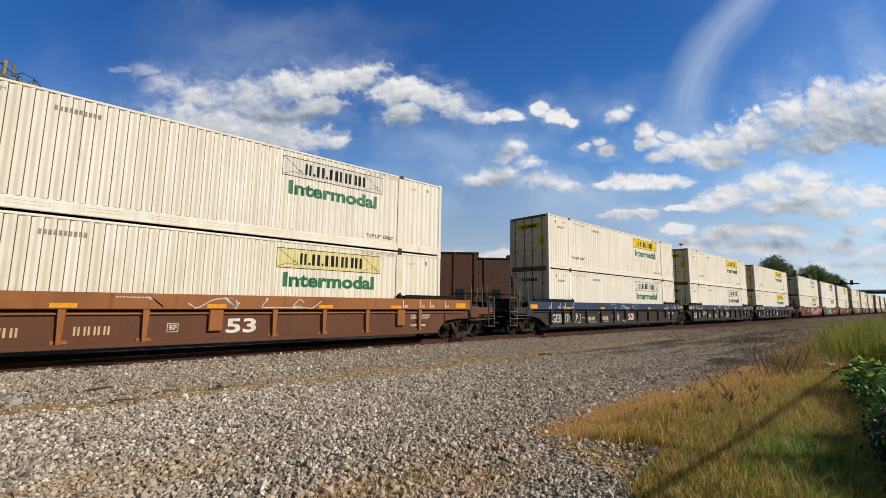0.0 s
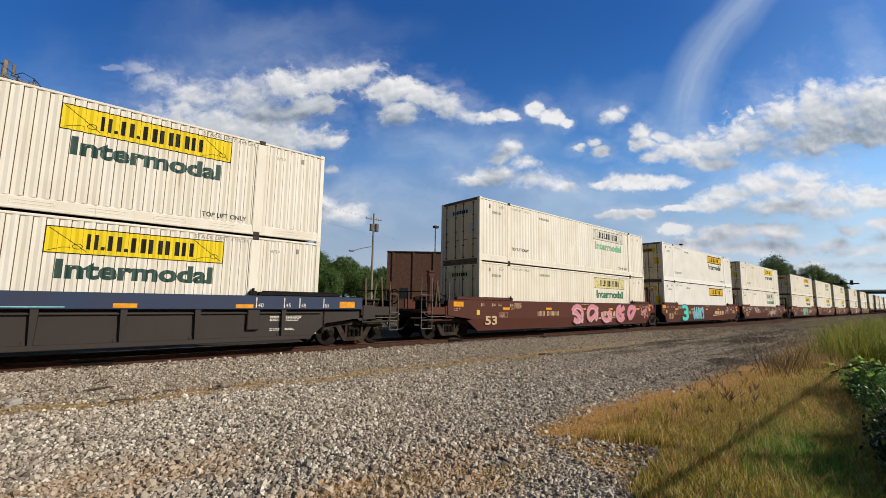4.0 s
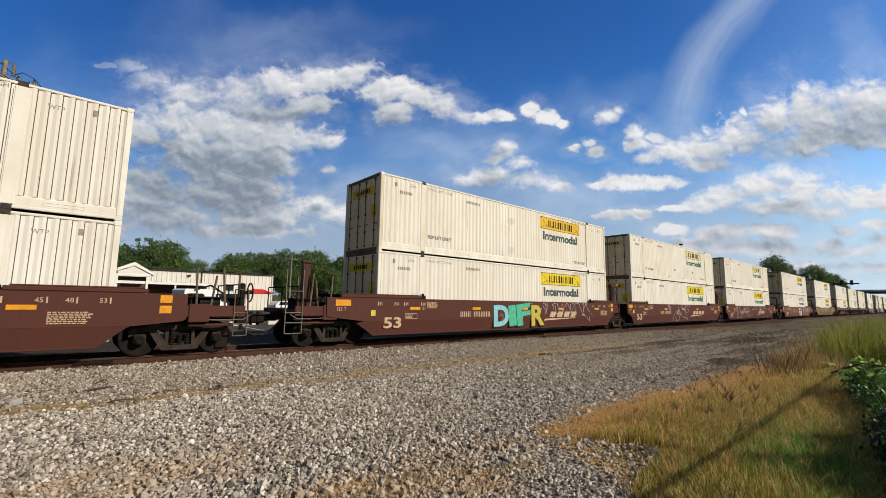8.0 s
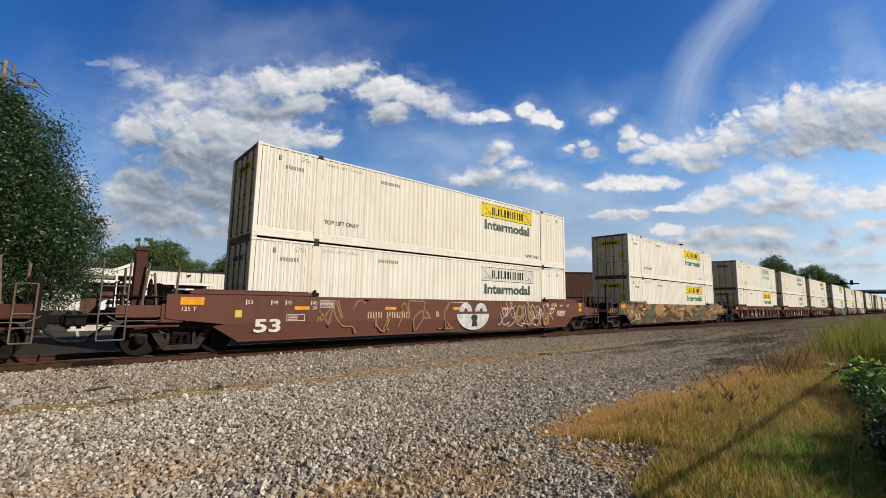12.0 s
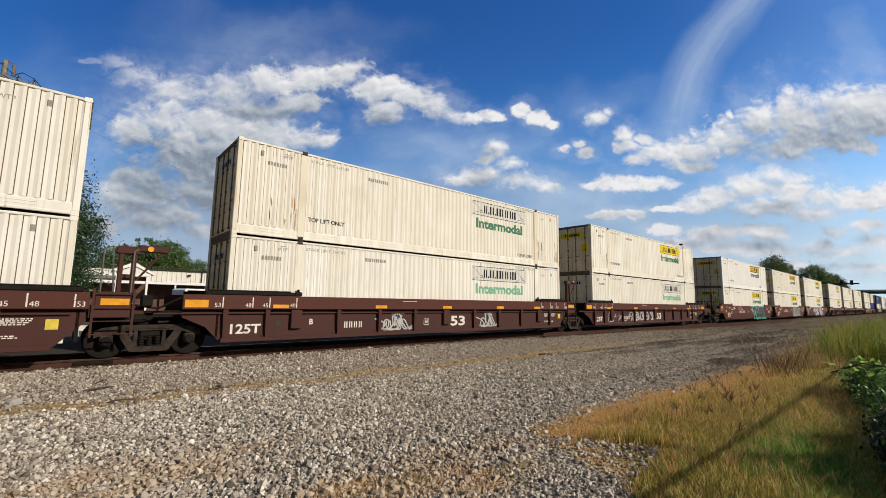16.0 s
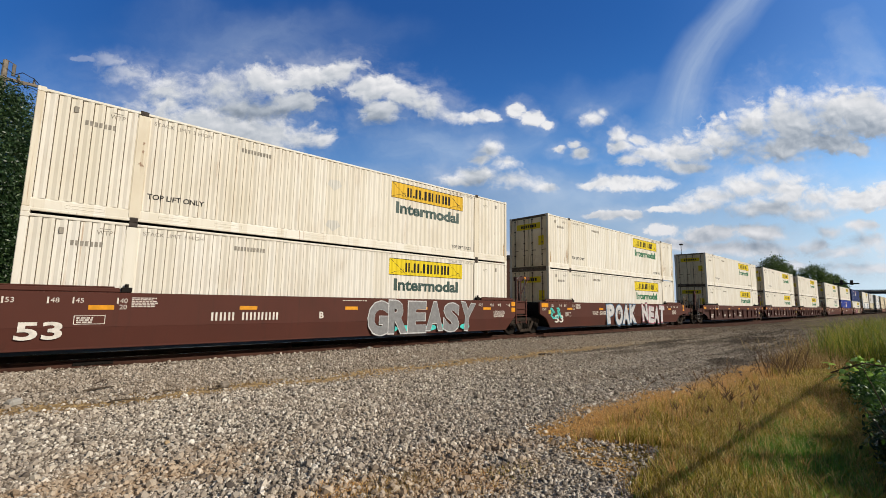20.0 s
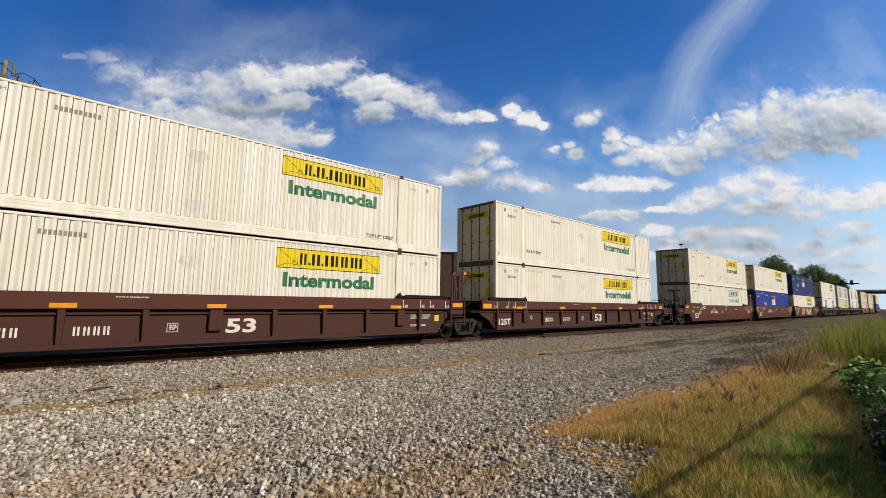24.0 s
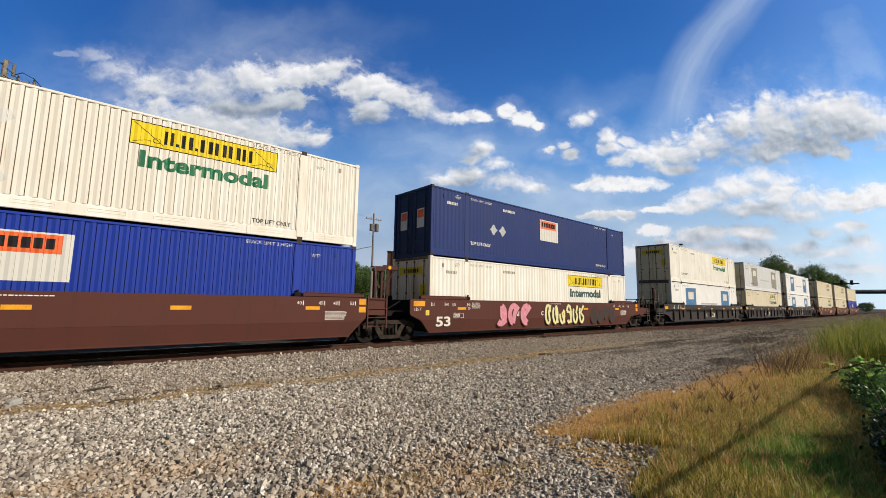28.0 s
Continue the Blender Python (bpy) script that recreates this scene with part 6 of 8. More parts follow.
def big_tree():
    rng, rnd = np.random.default_rng(3), random.Random(3)
    root = thing("roadside_tree", (-4.3, 26.6, 0), "tall dark green leafy tree beyond the track", "tree")
    part("trunk", trunk_geo(10.5, 0.34, 16, rnd, 4.2).mesh("trunk", "bark"), root)
    lobes = [(0, 0, 5.4, 4.3, 3.4, 4.6), (0.6, 0, 8.5, 2.9, 2.5, 2.8), (2.3, -0.4, 3.6, 3.1, 2.6, 2.8), (-2.5, 0, 5.4, 3.0, 2.6, 3.6), (0.5, -0.5, 10.1, 1.6, 1.4, 1.1), (3.2, 0, 4.9, 1.9, 1.8, 2.2)]
    V, F = leaf_cloud(rng, lobes, 240000, 0.066, 0.058, 2600)
    part("crown", arrays("crown", V, F, "leaf"), root, label="dense dark green crown with ragged outline")
    # undergrowth round its foot
    for k, (x, y, s) in enumerate(((-8.5, 28, 1.5), (-6, 27, 1.6))):
        r2 = thing("hedge_shrub", (x, y, 0), "low dark shrub beneath the trees", "shrub", "shrubs beyond the track")
        V, F = leaf_cloud(rng, [(0, 0, s * 0.6, s, s * 0.8, s * 0.7)], 2200, 0.13, 0.14, 70)
        part("foliage", arrays("foliage", V, F, "leaf"), r2)
        part("stem", Geo().rod((0, 0, -0.05), (0.1, 0, s * 0.7), 0.05, 6, 0.02).mesh("stem", "bark"), r2)


def woods():
    rng, rnd = np.random.default_rng(9), random.Random(9)
    kinds = []
    for k in range(3):
        h = 10.0
        root = thing("wood_tree", (0, 0, 0), "round-crowned green tree at the edge of the woods", "tree", "trees behind the buildings")
        part("trunk", trunk_geo(7.5, 0.3, 8, rnd, 3.0).mesh("trunk", "bark"), root)
        lobes = [(0, 0, 5.6, 3.4, 3.4, 3.6)] + [(rnd.uniform(-2, 2), rnd.uniform(-1.8, 1.8), rnd.uniform(3.5, 8.4), rnd.uniform(1.3, 2.2), rnd.uniform(1.3, 2.2), rnd.uniform(1.2, 1.9)) for _ in range(7)]
        V, F = leaf_cloud(rng, lobes, 30000, 0.115, 0.042, 620)
        part("crown", arrays("crown", V, F, "leaf_far"), root)
        kinds.append(root)
    spots = [(7, 106, 12.5), (13.5, 104, 14.0), (20, 110, 11.0), (28, 106, 12.5), (34, 108, 13.5), (41, 104, 14.8), (48, 107, 15.2), (55, 104, 14.0), (62, 108, 12.5), (68, 105, 12.0),
             (75, 108, 11.0), (83, 106, 11.5), (92, 108, 11.0), (-2, 104, 11.0), (101, 110, 12.0), (46, 95, 10.0), (38, 97, 9.0), (56, 96, 9.5), (65, 98, 9.0)]
    for i, (x, y, h) in enumerate(spots):
        m = pose(x, y, 0, 0, 0, rnd.uniform(0, 360))
        ob = copy_thing(kinds[i % 3], m) if i >= 3 else kinds[i]
        k = h / 9.6
        ob.matrix_basis = m
        ob.scale = (k * rnd.uniform(0.95, 1.25), k * rnd.uniform(0.95, 1.25), k)
    # two big trees by the track far off, and low woods under the bridge
    for x, y, h, w in ((186, 36.0, 20.5, 0.74), (188, 26.0, 16.6, 0.95), (192, 21.5, 13.5, 0.8)):
        ob = copy_thing(kinds[0], pose(x, y, 0, 0, 0, rnd.uniform(0, 360)))
        ob.scale = (h / 9.6 * w, h / 9.6 * w, h / 9.6)
        tagged(ob, "big dark green tree beside the distant track", "tree", "trees far along the track")
    for k in range(16):
        wy = 32 - 5.5 * k + rnd.uniform(-2, 2)
        if abs(wy - YT) < 8:
            continue
        ob = copy_thing(kinds[k % 3], pose(300 + rnd.uniform(-15, 60), wy, -1, 0, 0, rnd.uniform(0, 360)))
        s = rnd.uniform(0.75, 1.05)
        ob.scale = (s * 1.25, s * 1.25, s * 0.85)
        tagged(ob, "low woods seen beneath the distant bridge", "tree", "woods beneath the bridge")
    for k in range(10):
        ob = copy_thing(kinds[k % 3], pose(-14 - 11 * k, 100 + rnd.uniform(-8, 8), 0, 0, 0, rnd.uniform(0, 360)))
        ob.scale = (1.2, 1.2, 1.15)


def shrub():
    """Leafy shrub close by on the camera's side."""
    rng, rnd = np.random.default_rng(21), random.Random(21)
    root = thing("verge_shrub", (6.7, -0.05, 0), "bright-leaved shrub growing on the near verge", "shrub")
    g = Geo()
    for _ in range(22):
        a, l = rnd.uniform(0, 6.28), rnd.uniform(0.6, 1.3)
        p = Vector((rnd.uniform(-0.6, 0.8), rnd.uniform(-0.4, 0.3), -0.03))
        q1 = p + Vector((math.cos(a) * 0.2, math.sin(a) * 0.2, l * 0.6))
        g.rod(p, q1, 0.012, 5, 0.008)
        g.rod(q1, q1 + Vector((math.cos(a) * 0.25, math.sin(a) * 0.25, l * 0.5)), 0.008, 5, 0.003)
    part("stems", g.mesh("stems", "bark"), root)
    lobes = [(0.3, -0.25, 0.28, 1.2, 0.6, 0.3), (0.0, -0.1, 0.62, 0.7, 0.35, 0.22), (1.6, -0.1, 0.35, 0.9, 0.6, 0.35), (0.2, -0.2, 1.0, 0.5, 0.3, 0.2)]
    V, F = leaf_cloud(rng, lobes, 5200, 0.042, 0.10, 200)
    part("foliage", arrays("foliage", V, F, "leaf_shrub"), root, label="small bright green leaves")
    # a long spray of broad sunlit leaves leaning out over the verge
    spray = [Vector((0.35, 0.05, 0.45)), Vector((0.1, 0.32, 1.22)), Vector((-0.08, 0.62, 1.26)), Vector((-0.14, 0.88, 1.13))]
    part("branch", Geo().bent([tuple(p) for p in spray], 0.009, 5).mesh("branch", "bark"), root)
    blade = Geo()
    w = [(0, 0), (0.03, 0.035), (0.075, 0.046), (0.12, 0.03), (0.16, 0)]
    blade.add([(x, 0, -0.25 * x * x * 6) for x, _ in w] + [(x, y, 0.012 - 1.5 * x * x) for x, y in w[1:4]] + [(x, -y, 0.012 - 1.5 * x * x) for x, y in w[1:4]],
              [(0, 1, 5), (1, 2, 6, 5), (2, 3, 7, 6), (3, 4, 7), (0, 8, 1), (1, 8, 9, 2), (2, 9, 10, 3), (3, 10, 4)])
    blade.v = [(x * 0.6, y * 0.6, z * 0.6) for x, y, z in blade.v]
    broad = blade.mesh("leaf", "broad_leaf", True)
    for k in range(44):
        f = 0.9 + 2.1 * (k / 43)
        i = min(int(f), 2)
        at = spray[i].lerp(spray[i + 1], f - i)
        part("leaf", broad, root, (at.x + rnd.uniform(-0.08, 0.08), at.y + rnd.uniform(-0.04, 0.04), at.z + rnd.uniform(-0.10, 0.10)),
             (rnd.uniform(10, 60), rnd.uniform(-20, 25), rnd.uniform(-60, 240)))
    # a dense one, further along; its dark leaf colour stands in for shade
    r2 = thing("verge_shrub", (7.75, 0.27, 0), "dense green shrub among the verge grass, leaves darkened for shade", "shrub")
    V, F = leaf_cloud(rng, [(-0.6, -0.05, 0.26, 0.5, 0.34, 0.28), (0.3, 0.0, 0.30, 0.6, 0.34, 0.30), (-1.2, -0.3, 0.30, 0.5, 0.3, 0.3)], 15000, 0.034, 0.075, 420)
    part("foliage", arrays("foliage", V, F, "leaf"), r2)
    r4 = thing("verge_shrub", (10.4, 0.45, 0), "low sunlit green shrub beside the road", "shrub")
    V, F = leaf_cloud(rng, [(-1.0, -0.1, 0.26, 0.8, 0.36, 0.26), (0.5, 0.1, 0.28, 1.0, 0.42, 0.28), (2.2, 0.4, 0.30, 1.2, 0.45, 0.30)], 12000, 0.036, 0.085, 380)
    part("foliage", arrays("foliage", V, F, "leaf_shrub"), r4, label="small bright green leaves")
    part("stems", Geo().rod((-0.8, 0, -0.03), (-0.7, 0.1, 0.5), 0.016, 6, 0.006).rod((0.6, 0, -0.03), (0.7, 0.1, 0.55), 0.016, 6, 0.006).mesh("stems", "bark"), r4)
    part("stems", Geo().rod((0, 0, -0.03), (0.2, 0.1, 0.8), 0.02, 6, 0.008).rod((-0.6, 0, -0.03), (-0.5, 0.1, 0.7), 0.02, 6, 0.008).mesh("stems", "bark"), r2)
    # bare twigs by the wire's shadow
    r3 = thing("dead_bush", (14.8, 3.0, 0), "bare brown twiggy bush on the verge", "shrub")
    g = Geo()
    for _ in range(60):
        a, l = rnd.uniform(0, 6.28), rnd.uniform(0.35, 0.9)
        p = Vector((rnd.uniform(-0.9, 0.9), rnd.uniform(-0.5, 0.4), -0.02))
        e = p + Vector((math.cos(a) * l * 0.5, math.sin(a) * l * 0.4, l))
        g.rod(p, e, 0.007, 4, 0.003)
        g.rod(p.lerp(e, 0.5), p.lerp(e, 0.5) + Vector((math.cos(a + 1) * 0.25, math.sin(a + 1) * 0.2, 0.3)), 0.004, 4, 0.002)
    part("dry_tangle", g.mesh("dry_tangle", "seed"), r3)


def litter():
    """Sticks and odd stones along the foot of the ballast."""
    rnd = random.Random(31)
    for x0, y0, x1, y1, r in ((0.33, 10.6, 0.80, 10.75, 0.022), (0.68, 9.62, 1.10, 9.54, 0.016), (2.26, 9.75, 2.66, 9.76, 0.018), (12.9, 9.5, 13.4, 9.2, 0.03), (1.35, 9.9, 1.8, 9.95, 0.014), (0.5, 11.1, 0.75, 11.5, 0.012)):
        z = float(ground_z(np.array([x0]), np.array([y0]))[0]) + 0.035
        z1 = float(ground_z(np.array([x1]), np.array([y1]))[0]) + 0.035
        m = ((x1 - x0) * 0.5 + rnd.uniform(-0.03, 0.03), (y1 - y0) * 0.5 + rnd.uniform(-0.04, 0.04), (z1 - z) * 0.5 + 0.012)
        g = Geo().rod((0, 0, 0), m, r, 7, r * 0.9).rod(m, (x1 - x0, y1 - y0, z1 - z), r * 0.9, 7, r * 0.5)
        ob = new("stick", g.mesh("stick", "bark"))
        ob.matrix_basis = pose(x0, y0, z)
        tagged(ob, "weathered brown stick lying on the ballast edge", "stick", "sticks on the ballast")
    for x, y, s, m in ((-0.55, 10.2, 0.10, "concrete"), (8.1, 13.22, 0.075, "concrete"), (2.6, 9.95, 0.09, "pole"), (1.1, 6.6, 0.035, "stain")):
        z = float(ground_z(np.array([x]), np.array([y]))[0])
        g = Geo().box(-s, s, -s * 0.8, s * 0.8, -s * 0.3, s * 0.9, s * 0.35)
        ob = new("loose_rock", g.mesh("loose_rock", m))
        ob.matrix_basis = pose(x, y, z + 0.02, rnd.uniform(-20, 20), rnd.uniform(-20, 20), rnd.uniform(0, 90))
        tagged(ob, "pale loose rock on the crushed stone", "rock", "loose rocks")


# ---- buildings and street things beyond the track ----
def spare_rails():
    """Rusty rails left lying on the shoulder of the ballast."""
    for bend in (((18.0, 12.97), (25.8, 12.76), (33.0, 12.2), (44.0, 11.75), (68.0, 11.78)), ((27.0, 13.02), (34.0, 12.65), (46.0, 12.25), (72.0, 12.3))):
        n = 24
        bx, by = zip(*bend)
        pts = [(x, float(np.interp(x, bx, by))) for x in np.linspace(bx[0], bx[-1], n + 1)]
        z = [float(ground_z(np.array([x]), np.array([y]))[0]) + 0.06 for x, y in pts]
        g = Geo()
        for w, lo, hi in ((0.07, 0.0, 0.025), (0.012, 0.025, 0.115), (0.036, 0.115, 0.155)):
            v = [(x, y + s * w, zz + h) for (x, y), zz in zip(pts, z) for s, h in ((-1, lo), (1, lo), (1, hi), (-1, hi))]
            g.add(v, [(4 * k + i, 4 * k + (i + 1) % 4, 4 * k + 4 + (i + 1) % 4, 4 * k + 4 + i) for k in range(n) for i in range(4)] + [(0, 1, 2, 3), (4 * n + 3, 4 * n + 2, 4 * n + 1, 4 * n)])
        tagged(new("spare_rail", g.mesh("spare_rail", "rail")), "rusty spare rail lying on the ballast shoulder", "rail", "spare rails")


def shed():
    root = thing("metal_building", (0, 74, 0), "long low white ribbed metal building with dark trim", "building")
    x0, x1, h, d = -14.0, 25.8, 5.95, 16.0
    def wall():
        pts = [(x0, 0.2), (x0, 0.0)]
        for k in range(int((x1 - x0) / 0.62)):
            a = x0 + 0.15 + 0.62 * k
            pts += [(a, 0.0), (a + 0.05, -0.06), (a + 0.15, -0.06), (a + 0.2, 0.0)]
        pts += [(x1, 0.0), (x1, 0.2)]
        n = len(pts)
        return Geo().add([(x, y, -0.1) for x, y in pts] + [(x, y, h) for x, y in pts], [(i, (i + 1) % n, n + (i + 1) % n, n + i) for i in range(n)])
    part("wall", wall().mesh("wall", "siding"), root)
    part("wall", Geo().box(x1 - 0.2, x1, 0.2, d, -0.1, h).mesh("wall", "siding"), root)
    part("wall", Geo().box(x0, x0 + 0.2, 0.2, d, -0.1, h).mesh("wall", "siding"), root)
    part("wall", Geo().box(x0 + 0.2, x1 - 0.2, d - 0.2, d, -0.1, h).mesh("wall", "siding"), root)
    part("roof", Geo().add([(x0 - 0.3, -0.3, h + 0.02), (x1 + 0.3, -0.3, h + 0.02), (x1 + 0.3, d / 2, h + 0.4), (x0 - 0.3, d / 2, h + 0.4), (x0 - 0.3, d + 0.3, h + 0.02), (x1 + 0.3, d + 0.3, h + 0.02)], [(0, 1, 2, 3), (3, 2, 5, 4), (0, 3, 4), (1, 5, 2)]).mesh("roof", "roof"), root)
    part("gutter", Geo().box(x0 - 0.2, x1 + 0.2, -0.25, -0.06, h - 0.18, h + 0.02, 0.03).mesh("gutter", "coping"), root, label="dark eaves gutter")
    for x in (x1 - 0.12, 14.9, 6.0, -3.0):
        part("downpipe", Geo().box(x - 0.08, x + 0.08, -0.2, -0.051, 0.0, h - 0.18, 0.02).mesh("downpipe", "coping" if x == 14.9 else "trim_white"), root)
    for x in (19.0, 10.5):
        w = part("window", Geo().box(x - 0.7, x + 0.7, -0.10, -0.052, 3.0, 4.2, 0.03).mesh("window", "trim_white"), root)
        part("pane", Geo().box(x - 0.6, x + 0.6, -0.12, -0.101, 3.1, 4.1).mesh("pane", "glass"), w)
    part("door", Geo().box(16.5, 20.5, -0.12, -0.052, 0.0, 2.6, 0.02).mesh("door", "glass"), root, label="dark loading door")
    part("wall_lamp", Geo().box(13.0, 13.4, -0.4, -0.051, 5.1, 5.35, 0.04).mesh("wall_lamp", "coping"), root)
    # canopy in front of it
    p = thing("entrance_porch", (4.2, 60, 0), "white gabled entrance porch on posts", "porch")
    part("gable", Geo().slab([(-1.0, 4.9), (0.95, 5.85), (2.9, 4.65), (2.9, 4.4), (0.95, 5.45), (-1.0, 4.6)], -0.15, 3.0).mesh("gable", "trim_white"), p)
    part("pediment", Geo().slab([(-0.7, 4.55), (0.95, 5.4), (2.5, 4.45)], 0.0, 0.12).mesh("pediment", "siding"), p)
    part("beam", Geo().box(-0.8, 2.6, -0.05, 0.15, 4.25, 4.5, 0.02).mesh("beam", "trim_white"), p)
    for x in (-0.55, 2.3):
        part("post", Geo().box(x - 0.11, x + 0.11, 0.0, 0.22, -0.05, 4.25, 0.02).mesh("post", "trim_white"), p)
    part("low_roof", Geo().slab([(-3.5, 4.0), (-0.6, 4.15), (-0.6, 3.9), (-3.5, 3.75)], 0.2, 3.0).mesh("low_roof", "roof"), p)
    part("flat_roof", Geo().box(2.95, 9.2, 0.2, 3.0, 3.55, 3.72, 0.03).mesh("flat_roof", "roof"), p)
    part("fascia", Geo().box(-3.4, 9.25, 0.1, 0.19, 3.38, 3.70, 0.02).mesh("fascia", "trim_white"), p)
    for x in (5.2, 9.0):
        part("post", Geo().box(x - 0.09, x + 0.09, 0.2, 0.38, -0.05, 3.55, 0.02).mesh("post", "trim_white"), p)
    part("back_wall", Geo().box(2.62, 9.2, 3.0, 3.2, -0.05, 3.55).mesh("back_wall", "brick"), p)
    part("back_wall", Geo().box(-3.4, 2.6, 3.0, 3.2, -0.05, 4.3).mesh("back_wall", "brick"), p)


def brick_hall():
    # stands askew to the track, facing the camera's side
    root = thing("brown_building", (33.9, 51.3, 0), "large flat-roofed brown building with parapet", "building", turn=(0, 0, -40.96))
    for a, b, h in ((0.0, 13.2, 8.9), (13.22, 18.9, 8.15)):
        def wall():
            pts = [(a, 13.0), (a, 0.0)]
            n = int((b - a) / 2.2)
            for k in range(n):
                x = a + 0.9 + (b - a - 1.4) * k / max(n - 1, 1)
                pts += [(x - 0.16, 0.0), (x - 0.16, -0.12), (x + 0.16, -0.12), (x + 0.16, 0.0)]
            pts += [(b, 0.0), (b, 13.0)]
            n = len(pts)
            return Geo().add([(x, y, -0.1) for x, y in pts] + [(x, y, h) for x, y in pts], [(i, (i + 1) % n, n + (i + 1) % n, n + i) for i in range(n)] + [tuple(range(n, 2 * n))])
        part("wall", wall().mesh("wall", "brick"), root)
        part("parapet", Geo().box(a - 0.05, b + 0.05, -0.16, 13.1, h, h + 0.16, 0.03).mesh("parapet", "coping"), root)
        for k in range(int((b - a) / 4.0)):
            x = a + 2.6 + 4.0 * k
            w = part("window", Geo().box(x - 0.6, x + 0.6, -0.06, -0.002, 2.2, 3.8, 0.02).mesh("window", "coping"), root)
            part("pane", Geo().box(x - 0.5, x + 0.5, -0.08, -0.061, 2.3, 3.7).mesh("pane", "glass"), w)
    part("roof_unit", Geo().box(17.6, 18.6, 1.5, 3.0, 8.3, 8.9, 0.05).mesh("roof_unit", "coping"), root)
    low = thing("low_annex", (53.5, 45.0, 0), "low dark annex beside the brown building", "building", turn=(0, 0, -40.96))
    part("wall", Geo().box(0, 16, 0, 10, -0.1, 6.9).mesh("wall", "brick"), low)
    part("parapet", Geo().box(-0.1, 16.1, -0.1, 10.1, 6.9, 7.05, 0.03).mesh("parapet", "coping"), low)
    part("wall_panel", Geo().box(3.2, 5.2, -0.06, -0.002, 1.0, 6.6, 0.02).mesh("wall_panel", "concrete"), low)


def utility_pole(x, y, h, arms, label):
    root = thing("utility_pole", (x, y, 0), label, "pole", "utility poles")
    part("post", Geo().rod((0, 0, -0.2), (0, 0, h), 0.17, 10, 0.11).mesh("post", "pole"), root)
    for z in arms:
        part("crossarm", Geo().box(-1.2, 1.2, -0.06, 0.06, z - 0.06, z + 0.06, 0.01).mesh("crossarm", "pole"), root)
        for dx in (-1.1, -0.4, 0.4, 1.1):
            part("insulator", stored("insulator", lambda: Geo().rod((0, 0, 0.06), (0, 0, 0.22), 0.05, 8, 0.035), "rod"), root, (dx, 0, z))
    return root


